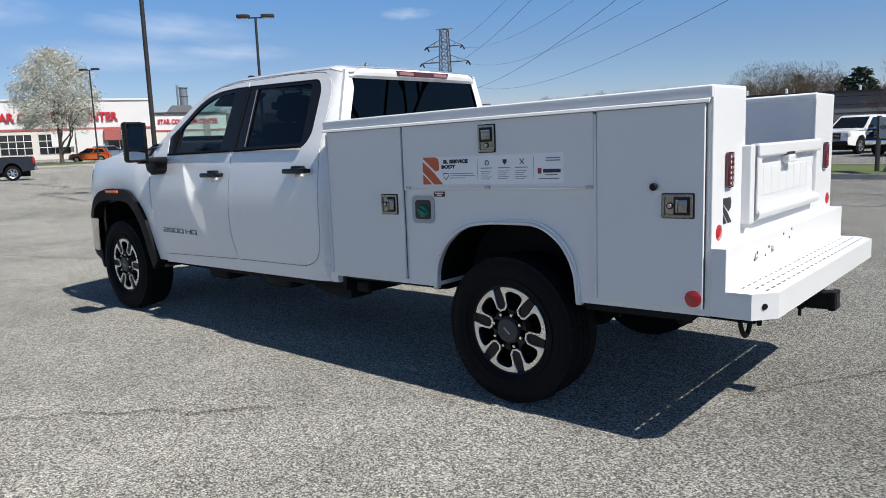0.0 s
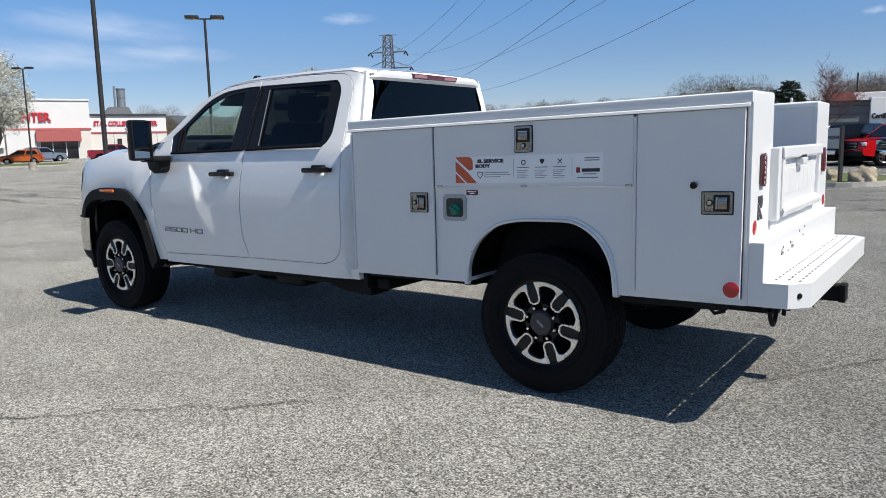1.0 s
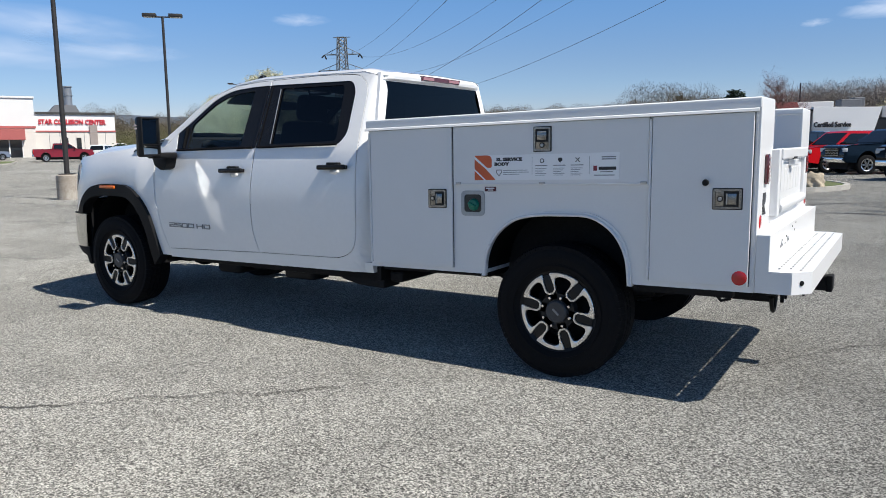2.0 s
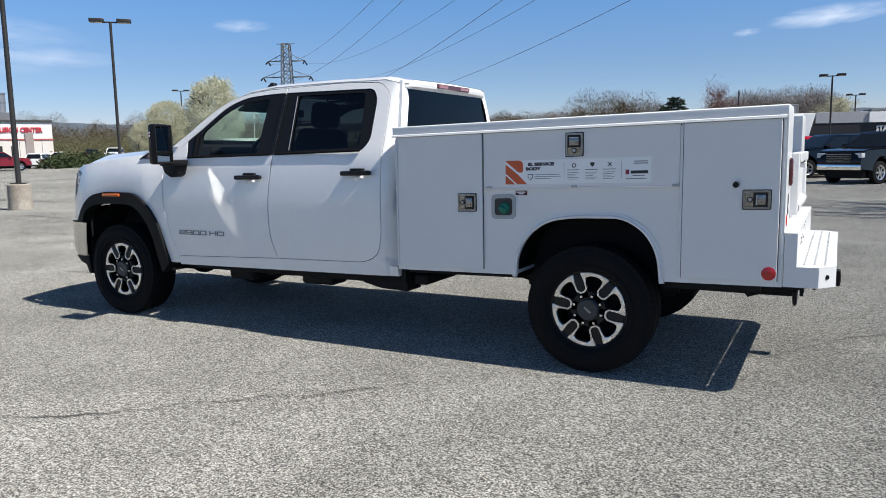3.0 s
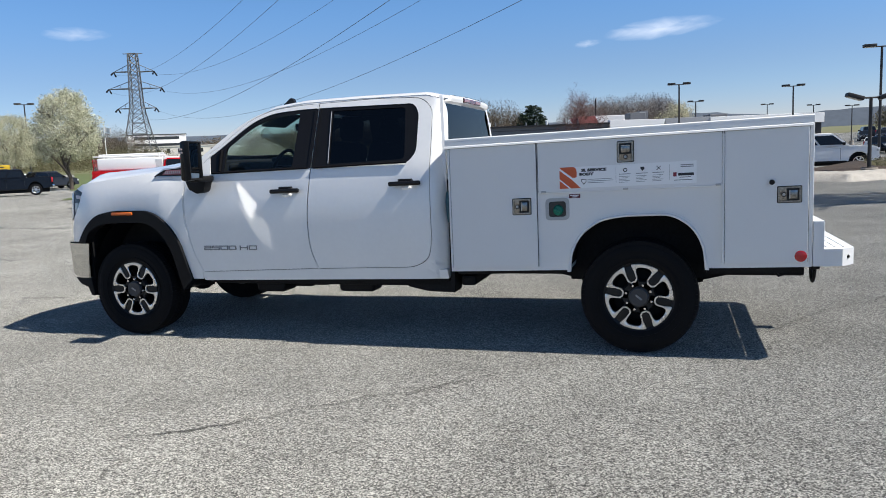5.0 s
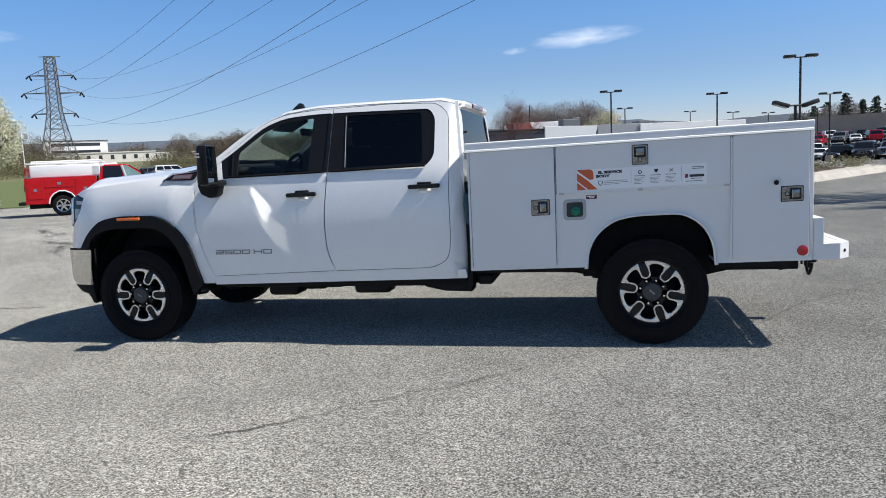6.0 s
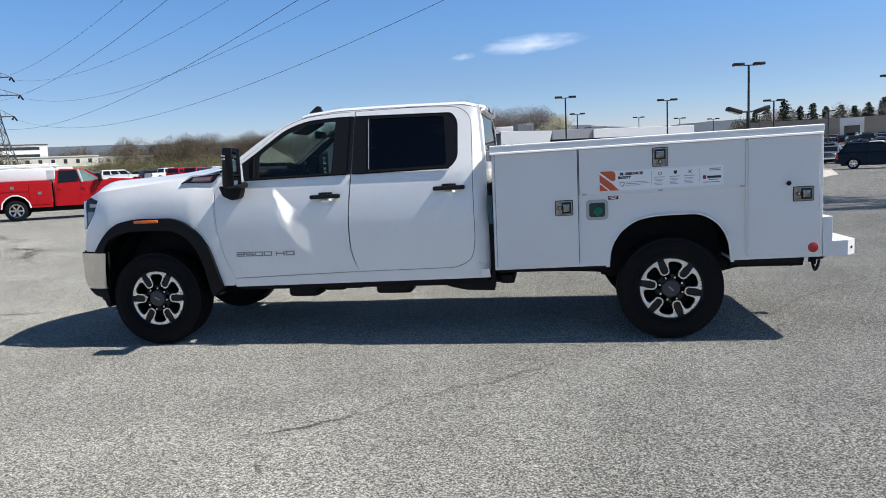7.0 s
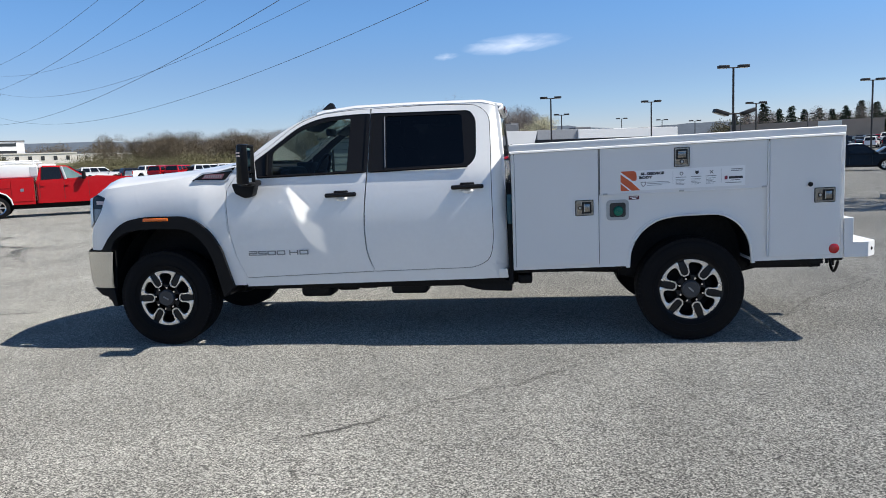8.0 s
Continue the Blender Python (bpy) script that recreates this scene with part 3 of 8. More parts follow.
# roof, screens and cab back
RAIL = [(-3.70, 1.522), (-3.56, 1.615), (-3.44, 1.708), (-3.295, 1.806), (-3.15, 1.882), (-2.98, 1.935), (-2.7, 1.968), (-2.17, 1.974), (-1.62, 1.968), (-1.50, 1.935)]


def rail_z(x):
    return np.interp(x, [p[0] for p in RAIL], [p[1] for p in RAIL]).item()


def roof_fn(u, v):
    x = -3.02 + 1.56 * u
    ze = rail_z(min(x, -1.5))
    e = cab_y(x, ze) - 0.001
    y = e + (2 * YC - 2 * e) * v
    s = 1 - abs(2 * v - 1)
    arch = 0.028 * min(1, s / 0.12) ** 0.5 + 0.012 * s
    xf = x - (0.22 * s * (1 - u) ** 4)
    return (xf, y, ze + arch + (0.0 if u > 0.1 else -0.04 * (0.1 - u) * s * 10 * 0.3))


tp("roof", sheet(28, 40, roof_fn), WHITE, smooth=50)


def screen_fn(u, v):
    x0 = -3.70 + 0.72 * u
    ze = rail_z(x0)
    e = cab_y(-3, ze) + 0.02
    s = 1 - abs(2 * v - 1)
    return (x0 - 0.24 * min(1, s / 0.9) ** 0.7 * (1 - 0.15 * u), e + (2 * YC - 2 * e) * v, ze - 0.004 + 0.02 * s)


ws = tp("windscreen", sheet(10, 24, screen_fn), GLASS_F, smooth=50)
ws.visible_shadow = False
tp("roof_aerial", slab([(-3.06, 1.985), (-2.985, 2.045), (-2.955, 2.042), (-2.93, 1.985)], 0.55, 0.60, 0.01), GLOSSBLACK, None, "black shark fin roof aerial")


def back_panel():
    poly = [(0.145, 0.56), (0.125, 1.40), (0.285, 1.955), (2 * YC - 0.285, 1.955), (2 * YC - 0.125, 1.40), (2 * YC - 0.145, 0.56)]
    hole = rounded([(0.195, 1.48), (0.312, 1.898), (2 * YC - 0.312, 1.898), (2 * YC - 0.195, 1.48)], 0.03, 3)
    bm = panel(poly, lambda x, z: 0.0, 0.03, 0.2, holes=(hole,))
    for v in bm.verts:
        y, x = v.co.x, -1.440 - 0.05 * max(0, (v.co.z - 1.42) / 0.5) - v.co.y
        v.co.x, v.co.y = x, y
    bmesh.ops.recalc_face_normals(bm, faces=bm.faces)
    g = panel(grown(hole, 0.006), lambda x, z: 0.0, 0.0, 0.2)
    for v in g.verts:
        y, x = v.co.x, -1.443 - 0.05 * max(0, (v.co.z - 1.42) / 0.5)
        v.co.x, v.co.y = x, y
    return bm, g


bk, bg = back_panel()
tp("cab_back", bk, WHITE)
tp("rear_window", bg, GLASS_B, None, "dark tinted rear window")


def brow_fn(u, v):
    """The lip at the back of the roof: out over the window, then cut back under."""
    e = 0.330 - 0.048 * u
    y = e + (2 * YC - 2 * e) * v
    s = 1 - abs(2 * v - 1)
    top = 1.934 + 0.028 * min(1, s / 0.12) ** 0.5 + 0.012 * s
    return (np.interp(u, [0, 0.3, 0.75, 1], [-1.464, -1.448, -1.458, -1.492]).item() - 0.03 * (1 - min(1, s / 0.1)), y, top + (1.897 - top) * u)


tp("roof_lip", sheet(8, 40, brow_fn), WHITE, smooth=40)
brake = tp("high_brake_light", moved(slab([(-0.27, 0.0), (-0.29, 0.036), (0.29, 0.036), (0.27, 0.0)], -0.03, 0.0, 0.004), pose(-1.474, YC + 0.03, 1.922, 0, 0, 90)), DARK_RED_LENS, None, "dark red high brake light")
for s_ in (-1, 1):
    part("cargo_lamp", moved(box(-0.075, 0.075, -0.003, 0.0, 0.007, 0.029, 0.001), pose(-1.474, YC + 0.03 + s_ * 0.185, 1.922, 0, 0, 90) @ pose(0, -0.03, 0)), mat("pale_red_lens", (0.32, 0.15, 0.16), 0.15, coat=0.5), brake)

# towing mirrors
def mirror_parts(far):
    side = (lambda b: flipped(b, YC)) if far else (lambda b: b)
    shell = box(-3.535, -3.464, -0.325, -0.140, 1.365, 1.688, 0.026, 3)
    for v in shell.verts:
        v.co.x += -0.05 * (v.co.y + 0.125) - (0.02 if v.co.z < 1.45 and v.co.x < -3.5 else 0)
        v.co.y += 0.012 if v.co.z < 1.42 else 0
    sh = part("mirror", side(shell), GLOSSBLACK, truck, "black towing mirror", 40)
    for n_, (y0, y1, z0, z1) in enumerate(((-0.323, -0.310, 1.372, 1.682), (-0.158, -0.145, 1.372, 1.682), (-0.312, -0.155, 1.669, 1.682), (-0.312, -0.155, 1.372, 1.385))):
        hood_ = box(-3.50, -3.443, y0, y1, z0, z1, 0.005)
        for v in hood_.verts:
            v.co.x += -0.05 * (v.co.y + 0.125)
        part("mirror_rim", side(hood_), BLACK, sh, "", 40)
    part("mirror_glass", side(moved(box(-0.004, 0.004, -0.077, 0.077, -0.10, 0.10, 0.003), pose(-3.457, -0.233, 1.57, 0, 2, 3))), MIRROR, sh, "mirror glass")
    part("spotter_glass", side(moved(box(-0.004, 0.004, -0.076, 0.076, -0.035, 0.035, 0.003), pose(-3.457, -0.233, 1.42, 0, 2, 3))), MIRROR, sh)
    part("mirror_divider", side(box(-3.46, -3.446, -0.310, -0.157, 1.458, 1.468)), GLOSSBLACK, sh)
    part("mirror_arm", side(join(box(-3.56, -3.46, -0.20, 0.03, 1.352, 1.40, 0.015, 3), slab(rounded([(-3.69, 1.375), (-3.485, 1.375), (-3.515, 1.27), (-3.58, 1.25), (-3.66, 1.29)], 0.02, 3), -0.06, 0.04, 0.012))), BLACK, sh, "", 40)
    for z in (1.587, 1.612):
        part("mirror_lamp", side(box(-3.522, -3.492, -0.329, -0.323, z, z + 0.013, 0.002)), CLEAR_LED, sh)


mirror_parts(False)
mirror_parts(True)

# cab inside
tp("cab_floor", box(-3.6, -1.5, 0.12, 2 * YC - 0.12, 0.60, 0.66), CLOTH)
tp("headliner", sheet(8, 8, lambda u, v: (-2.95 + 1.43 * u, 0.27 + (2 * YC - 0.54) * v, 1.93 + 0.02 * (1 - (2 * v - 1) ** 2))), HEADLINER)
tp("dashboard", moved(join(box(-3.70, -3.32, 0.12, 2 * YC - 0.12, 1.05, 1.43, 0.05, 3), box(-3.52, -3.30, 0.30, 0.85, 1.36, 1.50, 0.05, 3), box(-3.45, -3.30, 0.95, 1.2, 1.30, 1.54, 0.02, 2)), Matrix()), CLOTH, smooth=40)
tor = lathe([(0.185 + 0.016 * math.cos(a * math.tau / 8), 0.016 * math.sin(a * math.tau / 8)) for a in range(8)], 28)
tp("steering_wheel", join(moved(tor, pose(-3.10, 0.56, 1.42, 0, 0, 90) @ pose(0, 0, 0, 22, 0, 0)), moved(box(-0.17, 0.17, -0.012, 0.012, -0.04, 0.04, 0.01), pose(-3.10, 0.56, 1.42, 0, 0, 90) @ pose(0, 0, 0, 22, 0, 0)), tube([(-3.35, 0.56, 1.32), (-3.10, 0.56, 1.42)], 0.03, 8)), BLACK, smooth=50)
for far in (False, True):
    yy = 0.55 if not far else 2 * YC - 0.55
    for nm, sx in (("front_seat", -2.62), ("rear_seat", -1.72)):
        st = part(nm, join(box(sx - 0.50, sx + 0.04, yy - 0.26, yy + 0.26, 0.86, 1.02, 0.06, 3), moved(box(-0.09, 0.09, -0.26, 0.26, 0, 0.70, 0.06, 3), pose(sx + 0.02, yy, 0.95, 0, 14, 0))), CLOTH, truck, "", 40)
        part("headrest", moved(box(-0.06, 0.06, -0.15, 0.15, 0.0, 0.21, 0.05, 3), pose(sx + (0.20 if nm == "front_seat" else 0.09), yy, 1.64 if nm == "front_seat" else 1.60, 0, 8, 0)), CLOTH, st, "", 40)
tp("rear_view_mirror", box(-3.12, -3.08, YC - 0.13, YC + 0.13, 1.77, 1.84, 0.015), BLACK, smooth=40)
for far in (False, True):
    yy = 0.50 if not far else 2 * YC - 0.50
    tp("sun_visor", moved(box(-0.10, 0.10, -0.20, 0.20, -0.012, 0.012, 0.01), pose(-3.05, yy, 1.85, 0, -28, 0)), HEADLINER)
    tp("roof_grab_handle", tube([(-2.2, yy - 0.21, 1.86), (-2.2, yy - 0.19, 1.83), (-2.0, yy - 0.19, 1.83), (-2.0, yy - 0.21, 1.86)], 0.01, 6), HEADLINER)


# ---- wheels ----
def wheel_face(R, y0, y1):
    """The bright machined face: six arches along the rim, joined by angular U-shaped legs round six dark slots."""
    slot = [(0.495, 0.0), (0.495, 0.05), (0.555, 0.112), (0.74, 0.122), (0.945, 0.100)]
    pane = [(0.445, 0.0), (0.445, 0.070), (0.527, 0.152), (0.71, 0.172), (0.805, 0.205)]
    on_arc = lambda r, a: (r * math.cos(radians(a)), r * math.sin(radians(a)))
    slot += [on_arc(0.985, a) for a in (7, 12, 18, 24, 30)]
    pane += [on_arc(r, a) for r, a in ((0.862, 17.5), (0.878, 20.5), (0.883, 23.5), (0.884, 26.5), (0.884, 30))]
    half = list(zip(slot, pane))
    turn_of = lambda p, a: (R * (p[0] * math.cos(a) - p[1] * math.sin(a)), R * (p[0] * math.sin(a) + p[1] * math.cos(a)))
    bm = bmesh.new()
    rings = []
    for k in range(6):
        a = radians(30 + 60 * k)
        for (p, q), sg in [(h, -1) for h in half[:0:-1]] + [(h, 1) for h in half[:-1]]:
            p, q = turn_of((p[0], sg * p[1]), a), turn_of((q[0], sg * q[1]), a)
            m0, m1 = (p[0] * 0.9 + q[0] * 0.1, p[1] * 0.9 + q[1] * 0.1), (p[0] * 0.1 + q[0] * 0.9, p[1] * 0.1 + q[1] * 0.9)
            rings.append([bm.verts.new((c[0], y, c[1])) for c, y in ((p, y1), (p, y0 + 0.002), (m0, y0), (m1, y0), (q, y0 + 0.002), (q, y1))])
    for r0, r1 in zip(rings, rings[1:] + rings[:1]):
        for i in range(5):
            bm.faces.new((r0[i], r0[i + 1], r1[i + 1], r1[i]))
    bmesh.ops.recalc_face_normals(bm, faces=bm.faces)
    return bm


def spokes(R):
    """Dark spokes: channels from the hub to the rim between the windows."""
    bms = []
    for k in range(6):
        a = radians(30 + 60 * k)
        b = box(0.07, R * 0.95, 0.030, 0.062, -0.035, 0.035, 0.006)
        for v in b.verts:
            v.co.z *= 0.8 + 0.45 * abs(v.co.x - 0.12) / 0.12
        bms.append(moved(b, pose(0, 0, 0, 0, -math.degrees(a), 0)))
    bms.append(lathe([(0.0, 0.03), (0.112, 0.03), (0.125, 0.06), (0.0, 0.06)], 32))
    return join(*bms)


def tread(R, w):
    """Rows of tread blocks round the tyre."""
    bm = bmesh.new()
    n = 64
    for row, (y0, y1) in enumerate(((0.012, 0.062), (0.072, 0.112), (0.12, 0.158), (0.166, 0.206), (0.216, 0.266))):
        for k in range(n):
            a0 = (k + 0.5 * (row % 2)) / n * math.tau
            a1 = a0 + math.tau / n * 0.93
            rr = R - (0.011 if row in (0, 4) else 0.004)
            outer = [(rr, a0, y0), (rr, a1, y0), (R, a1, y1) if row == 0 else (rr, a1, y1), (R, a0, y1) if row == 0 else (rr, a0, y1)]
            top = [bm.verts.new((q * math.cos(a), y, q * math.sin(a))) for q, a, y in outer]
            low = [bm.verts.new(((R - 0.035) * math.cos(a), y, (R - 0.035) * math.sin(a))) for q, a, y in outer]
            bm.faces.new(top)
            for i in range(4):
                bm.faces.new((top[i], low[i], low[(i + 1) % 4], top[(i + 1) % 4]))
    bmesh.ops.recalc_face_normals(bm, faces=bm.faces)
    return bm


def wheel(parent, m, R=0.416, RR=0.243):
    rim = part("wheel", lathe([(RR, 0.028), (RR + 0.008, 0.022), (RR + 0.008, 0.04), (RR - 0.012, 0.05), (RR - 0.03, 0.12), (RR - 0.03, 0.24), (RR + 0.008, 0.262), (RR + 0.004, 0.27), (RR - 0.04, 0.25), (RR - 0.042, 0.12), (RR - 0.02, 0.04)], 64), DARKALLOY, parent, "machined and dark grey alloy wheel", 40)
    rim.matrix_basis = m
    part("tyre", lathe([(RR + 0.002, 0.03), (RR + 0.02, 0.012), (RR + 0.05, 0.004), (RR + 0.09, 0.0), (R - 0.055, 0.003), (R - 0.03, 0.014), (R - 0.014, 0.03), (R - 0.012, 0.14), (R - 0.014, 0.245), (R - 0.03, 0.262), (R - 0.055, 0.273), (RR + 0.05, 0.272), (RR, 0.25)], 72), RUBBER, rim, "black all-terrain tyre", 35)
    part("sidewall_ridge", join(*[lathe([(r, -0.0015), (r + 0.004, -0.0025), (r + 0.008, -0.0015), (r + 0.008, 0.004), (r, 0.004)], 72) for r in (RR + 0.040, RR + 0.085)]), RUBBER, rim, "", 40)
    part("tread", tread(R, 0.276), RUBBER, rim)
    part("wheel_face", wheel_face(RR, 0.020, 0.045), MACHINED, rim, "machined bright wheel face", 30)
    part("spoke", spokes(RR), DARKALLOY, rim, "", 30)
    part("brake_disc", lathe([(0.09, 0.13), (0.18, 0.13), (0.18, 0.16), (0.09, 0.16)], 40), CHASSIS, rim, "", 30)
    part("wheel_back", lathe([(0.0, 0.17), (RR - 0.035, 0.17), (RR - 0.035, 0.19), (0.0, 0.19)], 40, False), CHASSIS, rim)
    part("hub_cap", lathe([(0.0, 0.004), (0.060, 0.004), (0.068, 0.010), (0.072, 0.035), (0.0, 0.035)], 40, False), HUBGREY, rim, "dark grey hub cap", 35)
    part("hub_emblem", box(-0.026, 0.026, 0.0005, 0.006, -0.007, 0.007, 0.002), BADGE, rim)
    for k in range(8):
        a = (k + 0.5) * math.tau / 8
        part("lug_nut", moved(lathe([(0.0, -0.002), (0.008, -0.002), (0.0105, 0.006), (0.0105, 0.035), (0.0, 0.035)], 8, False), pose(0.092 * math.cos(a), 0.006, 0.092 * math.sin(a))), CHROME, rim)
    return rim


wheel(truck, pose(0, 0.0, 0.416, 0, 41, 0))
wheel(truck, pose(-4.37, 0.0, 0.416, 0, 30, 0))
wheel(truck, pose(0, 2 * YC, 0.416, 0, 7, 180))
wheel(truck, pose(-4.37, 2 * YC, 0.416, 0, 33, 180))

# ---- chassis ----
for y in (0.50, 2 * YC - 0.58):
    tp("frame_rail", box(-4.95, 1.15, y, y + 0.08, 0.50, 0.64, 0.012), CHASSIS)
for x in (-4.37, 0.0):
    tp("axle", join(tube([(x, 0.2, 0.41), (x, 2 * YC - 0.2, 0.41)], 0.055, 12), moved(lathe([(0.0, -0.12), (0.10, -0.11), (0.16, -0.05), (0.17, 0.0), (0.16, 0.05), (0.10, 0.11), (0.0, 0.12)], 20, False), pose(x + 0.02, YC, 0.41, 0, 0, 90))), CHASSIS, smooth=40)
tp("drive_shaft", tube([(-2.6, YC, 0.55), (-0.15, YC, 0.45)], 0.05, 12), CHASSIS, smooth=40)
for y in (0.44, 2 * YC - 0.50):
    tp("leaf_spring", join(*[tube([(0.75 - 1.5 * i / 10, y, 0.46 - 0.016 * j + 0.12 * (2 * i / 10 - 1) ** 2) for i in range(j, 11 - j)], 0.012, 6) for j in range(3)]), CHASSIS)
    tp("shock_absorber", tube([(0.12, y + 0.02, 0.36), (0.3, y + 0.08, 0.72)], 0.03, 10), CHASSIS, smooth=40)
tp("fuel_tank", box(-2.45, -1.55, 0.30, 0.55, 0.49, 0.64, 0.04, 3), CHASSIS, smooth=40)
tp("battery_tray", box(-2.44, -2.12, 0.18, 0.40, 0.388, 0.55, 0.035, 3), BLACK, smooth=40)
tp("exhaust_filter", moved(lathe([(0.0, -0.35), (0.09, -0.35), (0.11, -0.3), (0.11, 0.3), (0.09, 0.35), (0.0, 0.35)], 18, False), pose(-1.66, 0.40, 0.545, 0, 0, 90)), CHASSIS, smooth=40)
tp("def_tank", box(-3.23, -2.95, 0.18, 0.44, 0.374, 0.58, 0.04, 3), CHASSIS, smooth=40)
tp("under_sill_brace", box(-3.60, -1.46, 0.15, 0.30, 0.455, 0.52, 0.01), CHASSIS, both=True)
# made-up dark block that puts the shade into the gap behind the cab
tp("cab_gap_shade_block", box(-1.430, -1.394, 0.10, 0.45, 0.47, 1.30, 0.004), CHASSIS, both=True)
tp("spring_hanger", slab([(-1.86, 0.50), (-1.80, 0.445), (-1.64, 0.41), (-1.41, 0.402), (-1.405, 0.50)], 0.15, 0.35, 0.01), CHASSIS, both=True)
tp("transmission_pan", join(box(-2.94, -2.74, 0.30, 0.62, 0.405, 0.52, 0.03, 3), box(-2.72, -2.56, 0.24, 0.44, 0.43, 0.52, 0.02, 2)), CHASSIS, smooth=40)
tp("transmission", join(box(-3.5, -2.55, YC - 0.2, YC + 0.2, 0.40, 0.68, 0.05, 3), box(-4.6, -3.6, YC - 0.35, YC + 0.35, 0.38, 0.9, 0.08, 3)), CHASSIS, smooth=40)
tp("exhaust_pipe", tube([(-3.2, 1.35, 0.46), (-1.4, 1.42, 0.46), (-0.5, 1.45, 0.68), (0.3, 1.45, 0.68), (0.9, 1.6, 0.5)], 0.045, 10), STEEL, smooth=50)
for x in (-3.62, -1.3):
    tp("cross_member", box(x - 0.06, x + 0.06, 0.15, 2 * YC - 0.15, 0.46, 0.54, 0.02), CHASSIS)
tp("front_wheel_liner", sheet(18, 4, lambda u, v: (-4.34 + 0.50 * math.cos(math.pi * u), 0.075 + 0.5 * v, 0.46 + 0.60 * math.sin(math.pi * u))), BLACK, smooth=40, both=True)
tp("front_wheel_house", box(-4.92, -3.80, 0.36, 0.40, 0.40, 1.10), CHASSIS, both=True)
tp("front_liner_end", box(-4.93, -4.84, 0.07, 0.90, 0.40, 0.95), CHASSIS, both=True)
tp("rear_liner_end", box(-3.86, -3.83, 0.08, 0.40, 0.42, 0.80), CHASSIS, both=True)
tp("engine_bay", box(-4.85, -3.75, 0.55, 2 * YC - 0.55, 0.8, 1.32, 0.05), CHASSIS)

# ---- the service body ----
BX0, BX1 = -1.385, 1.112
YB = -0.010        # outer face of the side panel
ARCH_R = rounded([(-0.475, 0.60), (-0.468, 0.745), (-0.40, 0.878), (-0.268, 0.978), (-0.106, 1.005), (0.225, 1.005), (0.362, 0.915), (0.436, 0.775), (0.448, 0.60)], [0, 0.1, 0.1, 0.1, 0.1, 0.1, 0.1, 0.1, 0], 4)
SIDEB = [(BX0, 0.624)] + [(BX0, 1.585), (BX1, 1.585), (BX1, 0.624), (0.448, 0.624)] + [p for p in ARCH_R[::-1] if p[1] > 0.63] + [(-0.473, 0.624)]


def bp(name, bm, material, parent=None, label="", smooth=None, both=False):
    return tp(name, rk(bm), material, parent, label, smooth, both)


bp("side_panel", panel(SIDEB, lambda x, z: YB, 0.025, 0), BODYWHITE, None, "white powder-coated steel side panel", both=True)
# rolled rim of the wheel opening
ARCH_L = [p for p in ARCH_R if p[1] > 0.62]
bp("wheel_opening_trim", join(panel([(-0.475, 0.612)] + ARCH_L + [(0.448, 0.612)] + [(p[0] * 1.0 + (p[0] - 0.0) * 0.055, p[1] + 0.024) if p[1] > 0.8 else (p[0] * 1.055, p[1]) for p in ([(-0.475, 0.612)] + ARCH_L + [(0.448, 0.612)])[::-1]], lambda x, z: YB - 0.008, 0.03, 0)), BODYWHITE, None, "", 35, both=True)
bead = [(-0.482, 0.615)] + [(x * 1.012, z + 0.005) for x, z in ARCH_L] + [(0.455, 0.615)]
bp("wheel_opening_bead", tube([(x, YB - 0.007, z) for x, z in bead], 0.010, 12), BODYWHITE, None, "", 60, both=True)
bp("wheel_house", box(-0.52, 0.50, 0.325, 0.352, 0.50, 1.06), CHASSIS, both=True)
bp("wheel_house_end", box(-0.53, -0.482, 0.016, 0.36, 0.60, 1.03), CHASSIS, both=True)
bp("wheel_house_end", box(0.455, 0.50, 0.016, 0.36, 0.60, 1.03), CHASSIS, both=True)
well = bmesh.new()
for y in (0.02, 0.33):
    for px, pz in ARCH_L:
        well.verts.new((px, y, pz + 0.004))
well.verts.ensure_lookup_table()
for i in range(len(ARCH_L) - 1):
    n = len(ARCH_L)
    well.faces.new((well.verts[i], well.verts[i + 1], well.verts[n + i + 1], well.verts[n + i]))
bmesh.ops.solidify(well, geom=well.faces[:], thickness=-0.01)
bp("wheel_well", well, CHASSIS, None, "", 40, both=True)

